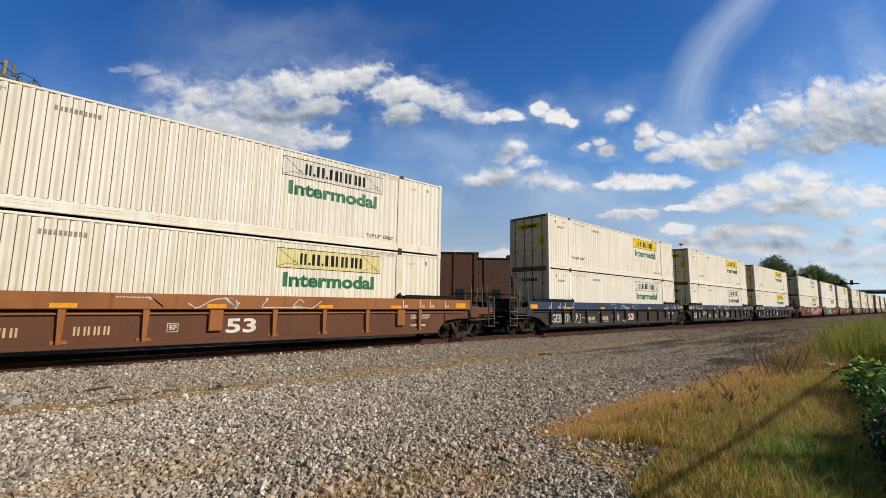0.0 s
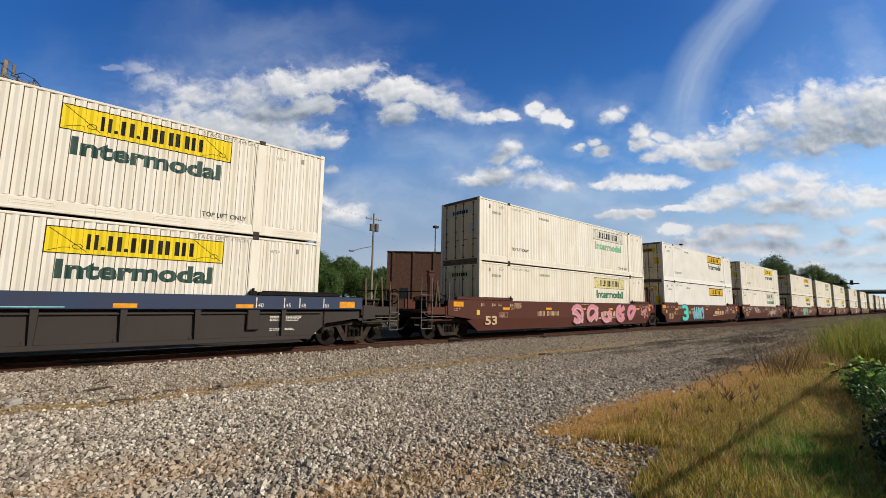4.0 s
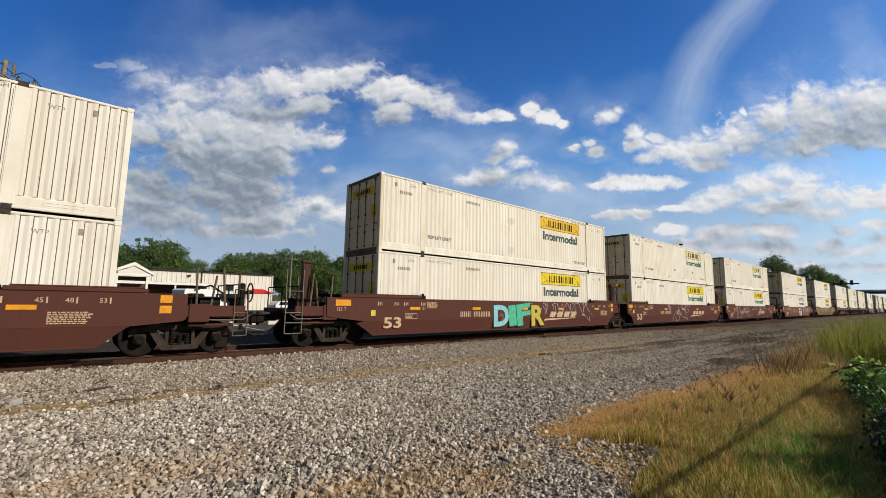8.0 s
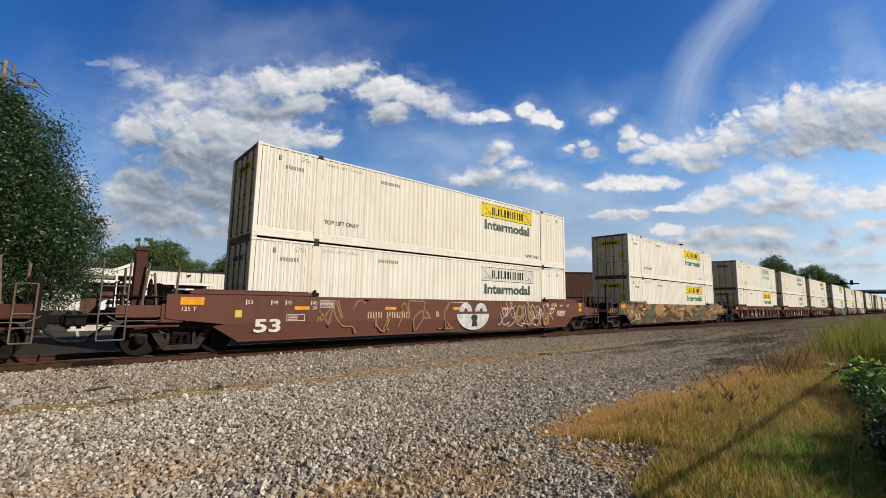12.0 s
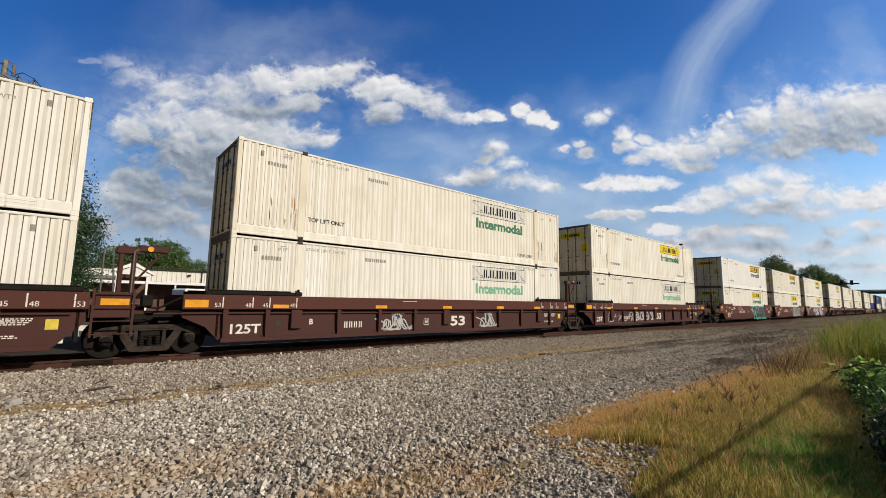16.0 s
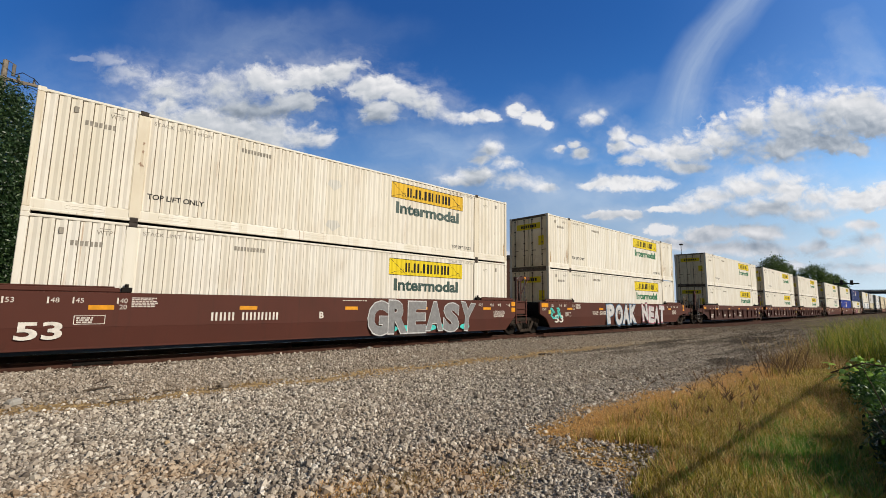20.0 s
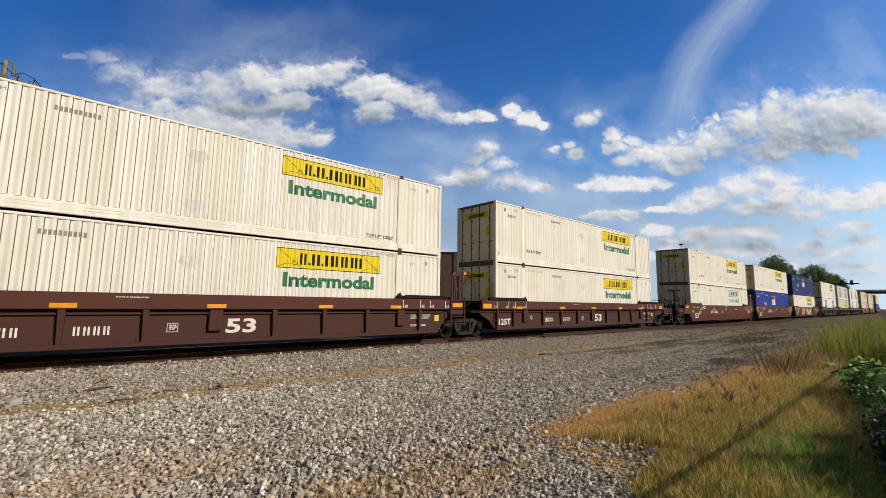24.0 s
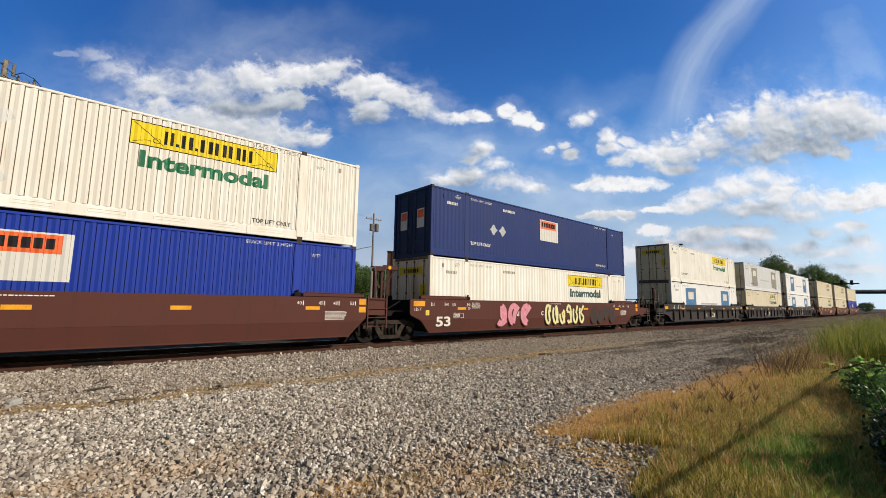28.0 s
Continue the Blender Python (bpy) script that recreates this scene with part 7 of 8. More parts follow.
def street():
    p = utility_pole(-3.75, 31.0, 14.1, (), "grey timber utility pole rising from a tree")
    part("cable", Geo().bent([(0, -0.2, 13.2), (0.5, -0.4, 12.9), (1.2, -0.5, 12.75), (1.8, -0.5, 12.5)], 0.018).mesh("cable", "wire"), p)
    part("cable", Geo().bent([(-0.2, 0, 13.9), (0.25, -0.1, 13.5), (0.9, -0.2, 12.8)], 0.02).mesh("cable", "wire"), p)
    part("crossarm", Geo().box(-0.5, 1.3, -0.07, 0.07, 13.05, 13.19, 0.01).rod((0, -0.1, 12.6), (0.9, -0.1, 13.05), 0.025, 6).mesh("crossarm", "pole"), p)
    for dx, h in ((-0.3, 0.24), (0.55, 0.30), (1.15, 0.26)):
        part("insulator", Geo().rod((dx, 0, 13.19), (dx, 0, 13.19 + h), 0.07, 8, 0.04).mesh("insulator", "rod"), p)
    part("cutout", Geo().box(0.28, 0.42, -0.2, -0.06, 13.3, 13.95, 0.02).rod((0.35, -0.13, 13.95), (0.0, -0.05, 14.15), 0.02, 6).mesh("cutout", "rod"), p, label="grey fused cutout")
    part("jumper", Geo().bent([(0.35, -0.13, 13.35), (0.7, -0.3, 13.55), (1.15, -0.1, 13.45), (1.6, -0.2, 12.9), (1.9, -0.3, 12.7)], 0.02, 5).mesh("jumper", "wire"), p)
    p = utility_pole(29.4, 48, 13.4, (12.6,), "slim utility pole with transformer and crossarm")
    part("transformer", Geo().rod((0.35, -0.2, 11.0), (0.35, -0.2, 12.0), 0.27, 12).rod((-0.45, -0.2, 11.0), (-0.45, -0.2, 11.9), 0.24, 12).mesh("transformer", "rod"), p, label="grey pole transformers")
    part("lamp_arm", Geo().bent([(0, 0, 9.0), (-1.6, -0.3, 8.6), (-3.2, -0.5, 8.1)], 0.05).box(-3.7, -3.1, -0.65, -0.35, 7.95, 8.15, 0.04).mesh("lamp_arm", "rod"), p)
    utility_pole(29.0, 74.5, 9.6, (9.0,), "thin distant utility pole beside the woods")
    for x, y, h in ((40.1, 48, 12.9), (113, 40, 16.9)):
        r = thing("lamp_post", (x, y, 0), "tall dark lamp post above the roofs", "lamp post", "lamp posts")
        part("post", Geo().rod((0, 0, -0.1), (0, 0, h), 0.11, 8, 0.07).mesh("post", "coping"), r)
        part("head", Geo().box(-0.3, 0.5, -0.3, 0.3, h - 0.1, h + 0.25, 0.05).mesh("head", "coping"), r)
    for k, (a, b) in enumerate((((-3.75, 31, 13.6), (29.4, 48, 12.8)), ((-3.6, 31, 13.0), (30.2, 48, 12.7)), ((29.4, 48, 11), (64, 56, 9.8)), ((-3.75, 31, 12.4), (29.4, 48, 10.6)))):
        a, b = Vector(a), Vector(b)
        pts = [a.lerp(b, t) - Vector((0, 0, 4 * 0.9 * t * (1 - t))) for t in np.linspace(0, 1, 15)]
        tagged(new("overhead_wire", Geo().bent(pts, 0.0035, 4).mesh("overhead_wire", "wire")), "thin sagging overhead wire between poles", "wire", "overhead wires")
    # cable along the road behind the camera, whose shadow crosses the verge
    hgt = 3.3
    yc = 2.12 + hgt * SUN.y / SUN.z
    ends = [Vector((-42, yc, hgt + 0.9)), Vector((58, yc, hgt + 0.9))]
    pts = [ends[0].lerp(ends[1], t) - Vector((0, 0, 4 * 0.95 * t * (1 - t))) for t in np.linspace(0, 1, 31)]
    tagged(new("overhead_cable", Geo().bent(pts, 0.027, 8).mesh("overhead_cable", "wire")), "thick black cable slung along the road", "cable")
    for x in (-42, 58):
        utility_pole(x, yc, hgt + 1.2, (), "plain timber pole carrying a cable")


def vehicle(x, y, turn, body, van):
    root = thing("parked_van" if van else "parked_car", (x, y, 0), "white delivery van parked by the building" if van else "white hatchback parked on the asphalt", "van" if van else "car", turn=(0, 0, turn))
    if van:
        low = [(-2.6, 0.4), (-2.6, 2.65), (-2.4, 2.8), (1.0, 2.8), (1.7, 1.55), (2.6, 1.3), (2.75, 0.9), (2.75, 0.4)]
        glass = [(1.0, 1.6), (0.95, 2.3), (1.1, 2.3), (1.62, 1.6)]
        w, wheels = 0.98, (-1.8, 1.75)
    else:
        low = [(-2.2, 0.35), (-2.25, 0.95), (-1.9, 1.35), (-1.5, 1.55), (0.2, 1.58), (1.0, 1.02), (2.0, 0.86), (2.2, 0.6), (2.2, 0.35)]
        glass = [(-1.7, 1.0), (-1.45, 1.45), (0.1, 1.5), (0.8, 1.02)]
        w, wheels = 0.88, (-1.35, 1.4)
    part("body", Geo().slab(low, -w, w).mesh("body", body), root)
    for s in (-1, 1):
        part("side_window", Geo().slab(glass, s * w - 0.006 if s > 0 else s * w - 0.008, s * w + 0.008 if s > 0 else s * w + 0.006).mesh("side_window", "glass"), root)
        for dx in wheels:
            part("wheel", Geo().disc_y(dx, 0.33, [(s * (w - 0.2), 0.30), (s * (w - 0.18), 0.33), (s * (w + 0.02), 0.33), (s * (w + 0.03), 0.2)], 18).mesh("wheel", "rubber"), root)
        part("headlight", Geo().box(2.5 if van else 2.08, 2.78 if van else 2.22, s * w * 0.7 - 0.15, s * w * 0.7 + 0.15, 0.9 if van else 0.66, 1.1 if van else 0.78, 0.02).mesh("headlight", "trim_white"), root)
    part("windscreen", Geo().add([(1.03 if van else 0.25, -w * 0.85, 2.42 if van else 1.56), (1.03 if van else 0.25, w * 0.85, 2.42 if van else 1.56), (1.72 if van else 1.0, w * 0.9, 1.58 if van else 1.06), (1.72 if van else 1.0, -w * 0.9, 1.58 if van else 1.06)], [(0, 1, 2, 3)]).mesh("windscreen", "glass"), root, (0.02, 0, 0.02))


def parking():
    vehicle(4.6, 62, 0, "car_white", False)
    vehicle(10.6, 52, 25, "car_white", True)
    vehicle(24.9, 66, 20, "car_white", False)
    r = thing("red_canopy", (20.9, 66, 0.3), "red canvas canopy on thin posts", "canopy")
    part("canvas", Geo().add([(-2.2, -1.5, 2.3), (2.2, -1.5, 2.3), (2.2, 1.5, 2.3), (-2.2, 1.5, 2.3), (-0.8, 0, 3.0), (0.8, 0, 3.0)], [(0, 1, 5, 4), (1, 2, 5), (2, 3, 4, 5), (3, 0, 4)]).mesh("canvas", "car_red"), r)
    for x in (-2.1, 2.1):
        for y in (-1.4, 1.4):
            part("post", Geo().rod((x, y, -0.02), (x, y, 2.3), 0.04, 6).mesh("post", "rod"), r)
    for n in range(8):
        ob = new("parking_stop", stored("parking_stop", lambda: Geo().box(-0.95, 0.95, -0.12, 0.12, -0.02, 0.30, 0.04), "pale_concrete"))
        ob.matrix_basis = pose(-4.6 + 2.75 * n, 29.0 + 0.55 * n, 0.0, 0, 0, random.uniform(-1.5, 1.5) + 11)
        tagged(ob, "pale concrete parking stop on the asphalt", "parking stop", "parking stops")
    lines = thing("parking_lines", (0, 0, 0), "worn white painted parking lines", "road marking", kind="structure")
    for n in range(14):
        part("painted_line", stored("painted_line", lambda: Geo().box(-0.06, 0.06, -2.4, 2.4, 0.0, 0.006), "ink_white"), lines, (-8 + 2.8 * n, 44, 0.003))
        part("painted_line", stored("painted_line", lambda: Geo(), "ink_white"), lines, (-8 + 2.8 * n, 28, 0.003))


def bridge():
    root = thing("road_bridge", (206, 0, 0), "steel road bridge with pale railing across the distant track", "bridge")
    part("deck", Geo().box(-4, 4, -42, 62, 7.55, 7.95, 0.05).mesh("deck", "concrete"), root)
    part("girder", Geo().box(-4.1, -3.7, -42, 62, 7.05, 7.55, 0.03).mesh("girder", "bridge"), root)
    part("girder", Geo().box(3.7, 4.1, -42, 62, 7.05, 7.55, 0.03).mesh("girder", "bridge"), root)
    part("railing", Geo().box(-4.15, -4.02, -42, 62, 7.96, 8.25, 0.02).mesh("railing", "rail_paint"), root)
    for y in (24.0, 3.0, -16, -38):
        part("pier", Geo().box(-3, 3, y - 0.5, y + 0.5, -0.2, 7.05, 0.08).mesh("pier", "concrete"), root)
    s = thing("signal_gantry", (172, 0, 0), "steel signal gantry on posts by the track", "signal")
    part("post", Geo().rod((0, 19.2, -0.1), (0, 19.2, 10.2), 0.15, 8).mesh("post", "bridge"), s)
    part("arm", Geo().box(-0.15, 0.15, 13.6, 19.2, 8.9, 9.3, 0.03).mesh("arm", "bridge"), s)
    for y in (15.2, 17.4):
        part("signal_head", Geo().box(-0.35, -0.15, y - 0.35, y + 0.35, 8.7, 10.1, 0.05).mesh("signal_head", "coping"), s)


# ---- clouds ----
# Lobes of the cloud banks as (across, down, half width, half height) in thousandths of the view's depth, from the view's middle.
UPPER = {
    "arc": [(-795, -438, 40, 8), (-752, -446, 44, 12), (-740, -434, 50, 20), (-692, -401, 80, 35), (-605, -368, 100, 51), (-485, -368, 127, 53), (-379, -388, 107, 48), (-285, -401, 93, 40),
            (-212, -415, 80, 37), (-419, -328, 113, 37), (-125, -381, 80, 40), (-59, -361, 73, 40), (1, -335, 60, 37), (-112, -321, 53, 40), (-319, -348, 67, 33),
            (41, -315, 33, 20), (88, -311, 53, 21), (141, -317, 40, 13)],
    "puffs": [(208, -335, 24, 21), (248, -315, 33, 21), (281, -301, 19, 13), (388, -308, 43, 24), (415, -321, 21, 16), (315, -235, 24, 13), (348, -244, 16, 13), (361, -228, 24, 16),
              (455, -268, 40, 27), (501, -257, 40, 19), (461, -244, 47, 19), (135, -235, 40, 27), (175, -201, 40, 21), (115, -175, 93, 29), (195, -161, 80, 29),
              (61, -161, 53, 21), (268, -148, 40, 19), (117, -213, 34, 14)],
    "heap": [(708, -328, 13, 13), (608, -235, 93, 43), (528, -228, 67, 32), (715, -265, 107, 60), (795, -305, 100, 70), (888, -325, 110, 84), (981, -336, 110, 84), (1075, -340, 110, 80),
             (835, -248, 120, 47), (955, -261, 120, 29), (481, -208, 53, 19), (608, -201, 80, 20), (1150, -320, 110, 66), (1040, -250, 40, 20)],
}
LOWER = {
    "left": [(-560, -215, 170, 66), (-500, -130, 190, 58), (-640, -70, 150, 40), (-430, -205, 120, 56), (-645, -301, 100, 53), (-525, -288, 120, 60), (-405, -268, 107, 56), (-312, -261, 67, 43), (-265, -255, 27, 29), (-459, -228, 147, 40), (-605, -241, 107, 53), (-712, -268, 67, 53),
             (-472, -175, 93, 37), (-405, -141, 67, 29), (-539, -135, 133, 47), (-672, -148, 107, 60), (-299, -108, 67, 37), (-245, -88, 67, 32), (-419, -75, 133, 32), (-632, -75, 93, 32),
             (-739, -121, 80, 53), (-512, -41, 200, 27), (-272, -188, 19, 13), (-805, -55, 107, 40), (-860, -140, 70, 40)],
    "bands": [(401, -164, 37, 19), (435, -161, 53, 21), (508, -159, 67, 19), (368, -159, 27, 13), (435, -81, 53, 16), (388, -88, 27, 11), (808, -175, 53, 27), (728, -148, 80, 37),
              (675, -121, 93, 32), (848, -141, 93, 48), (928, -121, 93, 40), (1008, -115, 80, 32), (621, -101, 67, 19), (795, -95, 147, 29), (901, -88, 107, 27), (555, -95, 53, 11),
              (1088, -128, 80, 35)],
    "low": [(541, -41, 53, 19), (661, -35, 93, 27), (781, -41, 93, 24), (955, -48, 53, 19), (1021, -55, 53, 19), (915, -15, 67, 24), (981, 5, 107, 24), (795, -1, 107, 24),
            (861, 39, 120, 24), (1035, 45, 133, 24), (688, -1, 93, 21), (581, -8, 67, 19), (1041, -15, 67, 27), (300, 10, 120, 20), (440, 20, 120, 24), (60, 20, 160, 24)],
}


def sky_axes(q):
    """Where a place of the sky lies across and up, square to the view line."""
    co = q.n("TexCoord").outputs["Object"]
    side = Vector((math.cos(YAW), -math.sin(YAW), 0))
    up = side.cross(AHEAD)
    lean = radians(LEAN)
    side, up = side * math.cos(lean) + up * math.sin(lean), up * math.cos(lean) - side * math.sin(lean)
    dots = [q.n("VectorMath", co, tuple(d), op="DOT_PRODUCT").outputs["Value"] for d in (side, up, AHEAD)]
    u, v = q.math("DIVIDE", dots[0], dots[2]), q.math("DIVIDE", dots[1], dots[2])
    return u, v, q.n("CombineXYZ", u, v, 0.0).outputs[0]


def sky_shell(name, material, radius, label):
    M[name] = material
    material.cycles.emission_sampling = "NONE"
    az = np.radians(np.linspace(-22, 104, 43))
    el = np.radians(np.linspace(-1.5, 52, 19))
    A, E = np.meshgrid(az, el, indexing="ij")
    V = np.stack([np.sin(A) * np.cos(E), np.cos(A) * np.cos(E), np.sin(E)], -1).reshape(-1, 3) * radius
    i = np.arange(A.size).reshape(A.shape)
    F = np.stack([i[:-1, :-1], i[1:, :-1], i[1:, 1:], i[:-1, 1:]], -1).reshape(-1, 4)
    ob = new(name, arrays(name, V, F, name, True))
    ob.matrix_basis = Matrix.Translation(EYE)
    return tagged(ob, label, "clouds" if "cloud" in name else "sky", kind="structure")


def open_sky():
    """Blue sky with thin ice clouds high up and haze towards the horizon."""
    q = Net("open_sky", 1.0)
    u, v, p = sky_axes(q)
    warp = q.n("TexNoise", p)
    warp.inputs["Scale"].default_value, warp.inputs["Detail"].default_value = 5.0, 5.0
    w = q.vec("SUBTRACT", warp.outputs["Color"], (0.5, 0.5, 0.5))
    heaven = q.ramp(q.span(v, -0.16, 0.62), [(0.0, (0.36, 0.46, 0.58)), (0.18, (0.265, 0.42, 0.63)), (0.45, (0.122, 0.32, 0.68)), (0.75, (0.042, 0.175, 0.51)), (1.0, (0.024, 0.118, 0.40))])
    side_gain = q.math("ADD", q.span(u, 0.5, 1.05, 0.8, 1.0), q.math("MULTIPLY", u, q.math("ADD", 0.2, q.math("MULTIPLY", u, 0.45))))
    heaven = q.vec("MULTIPLY", heaven, q.n("CombineXYZ", side_gain, side_gain, q.math("POWER", side_gain, 0.8)).outputs[0])
    # the feathered plume: narrow below, leaning over and fanning out above
    rise = q.math("MAXIMUM", q.math("SUBTRACT", v, 0.25), 0.0)
    along = q.math("SUBTRACT", u, q.math("MULTIPLY", q.math("MULTIPLY", rise, rise), 1.45))
    along = q.math("ADD", along, q.math("MULTIPLY", q.n("SeparateXYZ", w).outputs[0], 0.07))
    fibre = q.n("CombineXYZ", q.math("MULTIPLY", along, 26.0), q.math("MULTIPLY", v, 3.0), 0.0).outputs[0]
    fibre = q.span(q.noise(fibre, 1.0, 6, 0.6), 0.2, 0.75, 0.55, 1.0)
    streak = q.span(q.math("ABSOLUTE", q.math("SUBTRACT", along, 0.555)), 0.0, 0.10, 0.44, 0.0)
    streak = q.math("MULTIPLY", q.math("MULTIPLY", streak, fibre), q.span(v, 0.20, 0.36))
    # soft veils: middle and half size across and up, strength
    thin = streak
    for x, y, rx, ry, k in ((-0.42, 0.50, 0.40, 0.11, 0.16), (0.02, 0.23, 0.30, 0.10, 0.30), (1.0, 0.47, 0.16, 0.12, 0.22), (0.40, 0.36, 0.26, 0.07, 0.12), (0.30, 0.10, 0.34, 0.10, 0.30), (-0.10, 0.10, 0.22, 0.12, 0.34), (-0.95, 0.30, 0.22, 0.25, 0.14)):
        bent = q.vec("ADD", p, q.vec("MULTIPLY", w, (0.35, 0.22, 0.0)))
        d = q.n("VectorMath", q.n("VectorMath", bent, (1 / rx, 1 / ry, 0), (-x / rx, -y / ry, 0), op="MULTIPLY_ADD").outputs[0], op="LENGTH").outputs["Value"]
        soft = q.math("MULTIPLY", q.span(d, 1.15, 0.1, 0.0, k), q.span(q.noise(q.vec("MULTIPLY", bent, (3.5, 7.0, 0)), 1.0, 7, 0.6), 0.25, 0.7, 0.3, 1.25))
        thin = q.math("MAXIMUM", thin, soft)
    thin = q.math("MAXIMUM", thin, q.span(v, 0.20, -0.12, 0.0, 0.34))
    thin = q.math("MAXIMUM", thin, q.math("MULTIPLY", q.span(u, 0.45, 1.1, 0.0, 0.24), q.span(v, 0.6, 0.1, 0.4, 1.0)))
    glow = q.n("Emission", q.mix(thin, heaven, (0.64, 0.74, 0.84)), 1.0)
    q.t.links.new(glow.outputs[0], q.t.nodes["Material Output"].inputs[0])
    return sky_shell("open_sky", q.m, 4200.0, "blue sky with thin feathered ice clouds")


def cloud_bank(name, banks, radius, label, seed, weight):
    """Heaped clouds on a shell of their own: bright tops, grey bases, torn rims, clear sky between."""
    q = Net(name, 1.0)
    u, v, p0 = sky_axes(q)
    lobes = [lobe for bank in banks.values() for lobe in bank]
    p = q.vec("ADD", p0, (0.0, 0.0, seed))
    def bend(at, scale, detail, k):
        node = q.n("TexNoise", at)
        node.inputs["Scale"].default_value, node.inputs["Detail"].default_value = scale, detail
        return q.vec("MULTIPLY", q.vec("SUBTRACT", node.outputs["Color"], (0.5, 0.5, 0.5)), (k, k * 0.7, 0.0))
    drift = q.vec("ADD", bend(p, 7.0, 2.0, 0.055), bend(p, 24.0, 5.0, 0.030))
    def heap(at):
        low = None
        for x, y, rx, ry in lobes:
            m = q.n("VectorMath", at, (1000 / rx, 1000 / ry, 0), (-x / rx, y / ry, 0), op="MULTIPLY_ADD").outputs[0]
            l = q.n("VectorMath", m, op="LENGTH").outputs["Value"]
            low = l if low is None else q.n("Math", low, l, 0.28, op="SMOOTH_MIN").outputs[0]
        return q.math("SUBTRACT", 1.20, low)
    def puffs(at, scale):
        node = q.n("TexVoronoi", at)
        node.feature = "SMOOTH_F1"
        node.inputs["Scale"].default_value, node.inputs["Smoothness"].default_value, node.inputs["Detail"].default_value = scale, 0.6, 2.0
        return q.math("SUBTRACT", 0.5, node.outputs["Distance"])
    moved = q.vec("ADD", p, drift)
    flat = q.vec("MULTIPLY", moved, (1.0, 1.35, 1.0))
    grain = q.math("SUBTRACT", q.noise(flat, 15.0, 8, 0.62), 0.5)
    fine = q.math("SUBTRACT", q.noise(flat, 44.0, 7, 0.65), 0.5)
    fluff = puffs(flat, 19.0)
    rough = q.math("ADD", q.math("MULTIPLY", grain, 1.25), q.math("MULTIPLY", fine, 0.85))
    body = q.math("ADD", heap(moved), q.math("ADD", rough, q.math("MULTIPLY", fluff, 0.34)))
    # thick where it is dense; some rims are torn to a mist
    mist = q.span(q.noise(p, 4.5, 3), 0.35, 0.65, 0.40, 1.15)
    cover = q.n("MapRange", body, -0.04, mist, 0.0, 1.0)
    cover.interpolation_type = "SMOOTHSTEP"
    cover = q.math("MULTIPLY", cover.outputs[0], q.span(v, -0.08, 0.06, 0.8, 0.97))
    # a thin mist hangs about the clouds
    cover = q.math("MAXIMUM", cover, q.math("MULTIPLY", q.span(body, -1.0, 0.35, 0.0, 0.26), q.span(q.noise(flat, 6.0, 7, 0.65), 0.32, 0.7)))
    # the high outer end frays out
    cover = q.math("MULTIPLY", cover, q.math("MAXIMUM", q.span(u, -0.80, -0.60, 0.25, 1.0), q.span(v, 0.40, 0.34)))
    # light comes from above and from the side of the sun: what lies under much cloud is grey
    calm = q.vec("ADD", p, bend(p, 7.0, 2.0, 0.055))
    near = q.math("ADD", heap(q.vec("ADD", calm, (0.012, 0.030, 0.0))), q.math("MULTIPLY", grain, 0.5))
    deep = heap(q.vec("ADD", calm, (0.020, 0.085, 0.0)))
    shift = q.vec("ADD", flat, (0.006, 0.013, 0.0))
    relief = q.math("ADD", q.math("MULTIPLY", q.math("SUBTRACT", fluff, puffs(shift, 19.0)), 0.42), q.math("MULTIPLY", q.math("SUBTRACT", grain, q.math("SUBTRACT", q.noise(shift, 15.0, 8, 0.62), 0.5)), 0.75))
    dark = q.math("ADD", q.math("MULTIPLY", q.span(near, 0.0, 1.05), 0.34), q.math("MULTIPLY", q.span(deep, -0.15, 1.0), 0.46))
    dark = q.math("ADD", dark, q.math("MULTIPLY", q.math("SUBTRACT", q.noise(moved, 5.5, 6, 0.6), 0.5), 0.7))
    light = q.math("ADD", q.math("SUBTRACT", q.span(u, -0.1, 0.6, weight, 0.98), dark), q.math("ADD", relief, q.span(v, 0.14, -0.02, 0.0, 0.16)))
    colour = q.ramp(light, [(0.0, (0.23, 0.275, 0.34)), (0.28, (0.38, 0.425, 0.485)), (0.58, (0.58, 0.61, 0.65)), (0.85, (0.76, 0.765, 0.785)), (1.0, (0.87, 0.865, 0.87))])
    far_grey = q.span(v, -0.06, 0.16, 0.84, 1.0)
    colour = q.vec("MULTIPLY", colour, q.n("CombineXYZ", far_grey, far_grey, q.math("POWER", far_grey, 0.8)).outputs[0])
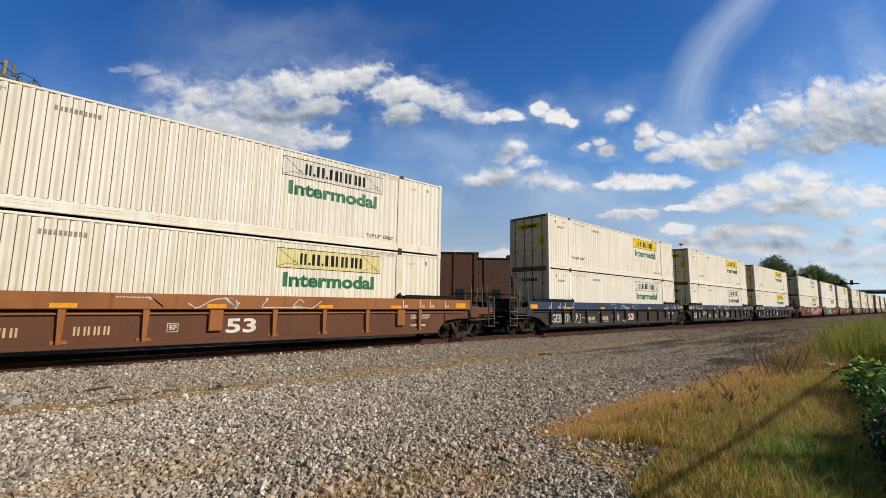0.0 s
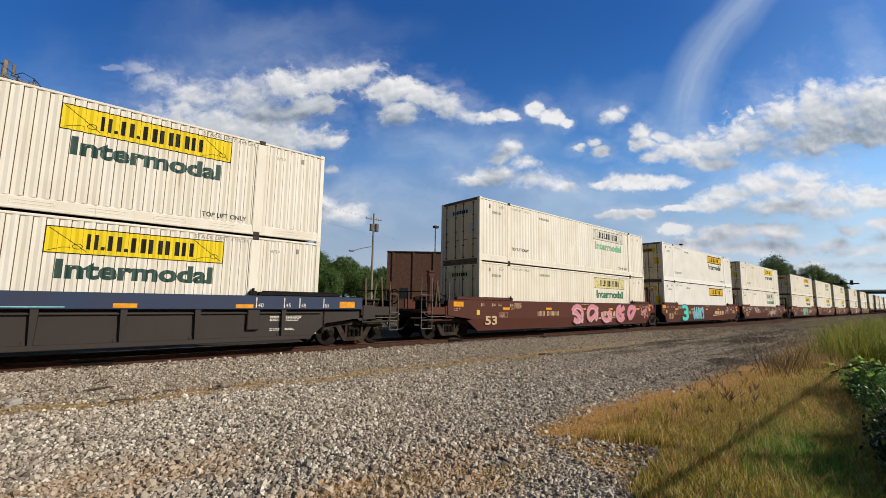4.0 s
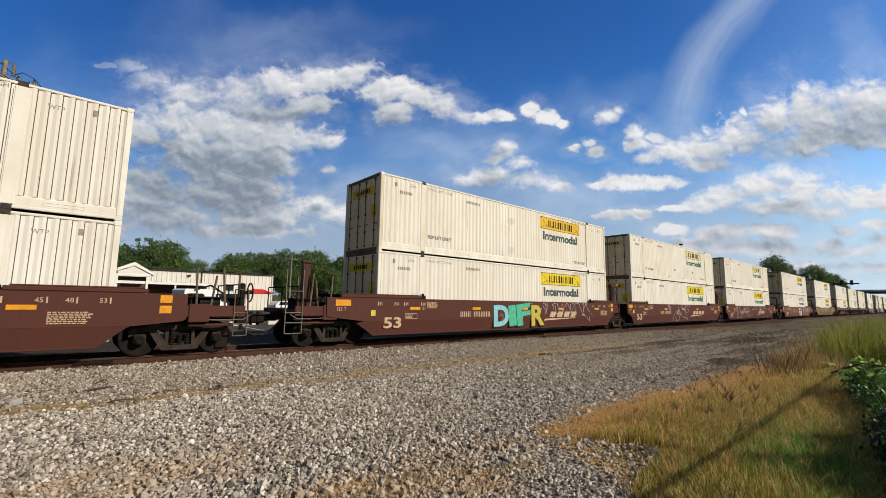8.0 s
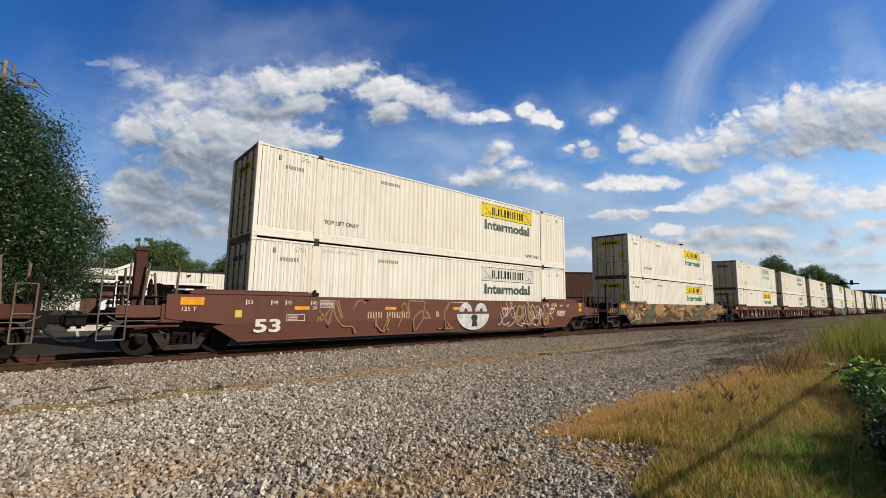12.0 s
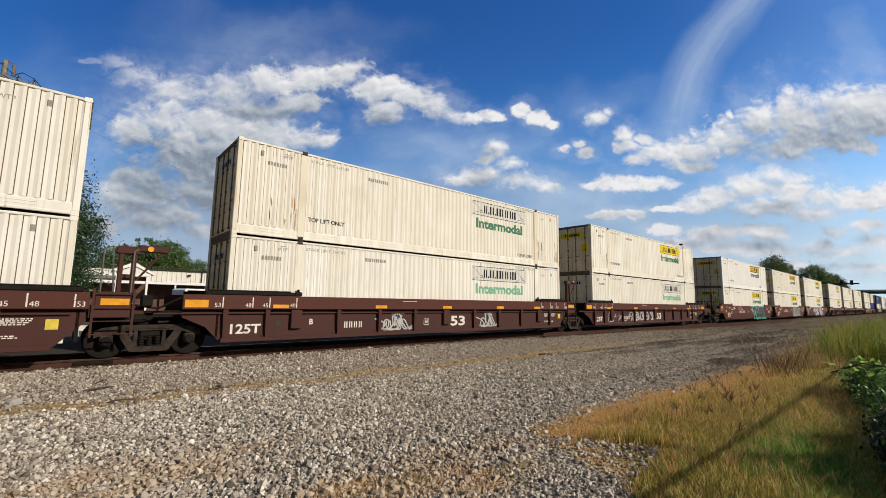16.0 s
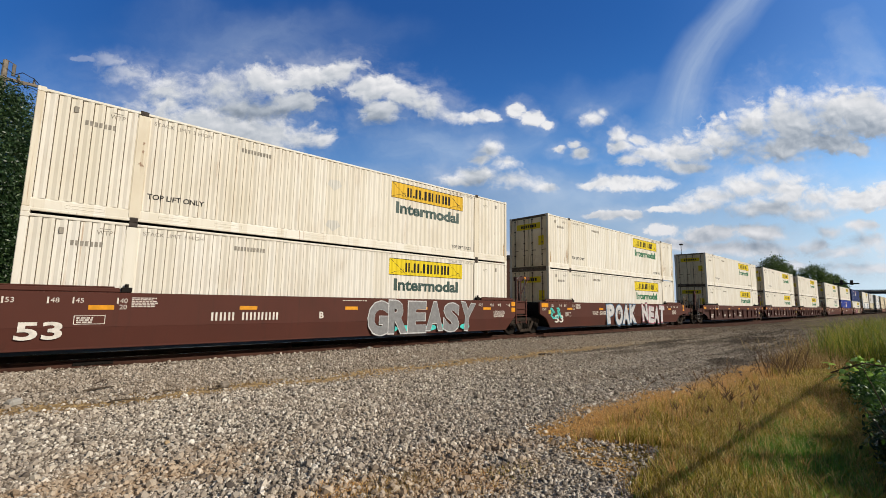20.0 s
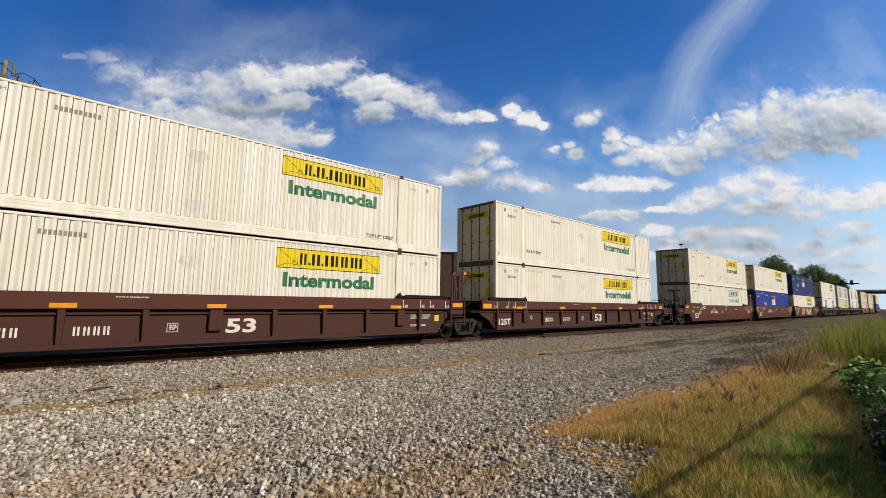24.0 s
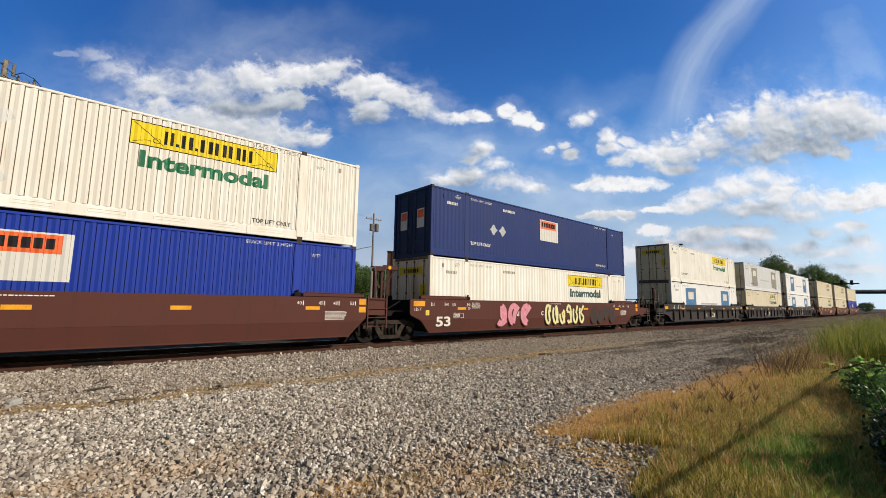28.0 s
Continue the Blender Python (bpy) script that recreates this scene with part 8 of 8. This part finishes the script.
    glow, clear = q.n("Emission", colour, 1.0), q.n("BsdfTransparent")
    both = q.n("MixShader", cover)
    q.t.links.new(clear.outputs[0], both.inputs[1])
    q.t.links.new(glow.outputs[0], both.inputs[2])
    q.t.links.new(both.outputs[0], q.t.nodes["Material Output"].inputs[0])
    return sky_shell(name, q.m, radius, label)


ground()
track()
train()
big_tree()
woods()
shed()
brick_hall()
street()
parking()
bridge()
shrub()
litter()
spare_rails()
seed_heads()
verge()
stones()
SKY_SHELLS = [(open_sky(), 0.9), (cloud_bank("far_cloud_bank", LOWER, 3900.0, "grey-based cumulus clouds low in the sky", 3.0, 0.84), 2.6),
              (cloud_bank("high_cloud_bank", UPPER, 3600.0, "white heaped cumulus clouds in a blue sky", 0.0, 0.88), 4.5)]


# ---- what moves ----
def travelled(t):
    """Metres that the train has gone after t seconds: it slows slightly."""
    steps = [(0, 0), (3, 0.06), (5.5, -0.1), (6, -0.17), (8, -0.24), (8.4, -0.1), (8.7, 0.2), (9, 0.25), (10, 0.16), (11, 0.1), (12, 0.13), (15, 0.0), (18, 0.03), (28, 0.0)]
    late = float(np.interp(t, [s for s, _ in steps], [d for _, d in steps]))
    return 16.922682 * t - 6.43717e-3 * t * t - 1.0215e-5 * t ** 3 - late


def motions():
    times = [0.5 * k for k in range(57)]
    for x, _, things in UNITS:
        for ob in things:
            z = ob.matrix_basis.translation.z
            walk(ob, [(t, pose(x - travelled(t), YT, z)) for t in times])
    beats = [k / FPS for k in range(28 * FPS + 1)]
    turns = [-math.degrees(travelled(t) / WHEEL_R) for t in beats]
    for w in WHEELS:
        p = w.matrix_basis.translation.copy()
        walk(w, [(t, pose(p.x, p.y, p.z, 0, a, 0)) for t, a in zip(beats, turns)])
    # the clouds drift along the road, the high ones fastest
    for shell, sweep in SKY_SHELLS:
        walk(shell, [(t, Matrix.Translation(EYE) @ pose(0, 0, 0, 0, 0, sweep * (t - 8.0) / 28.0)) for t in (0, 7, 14, 21, 28)])


motions()
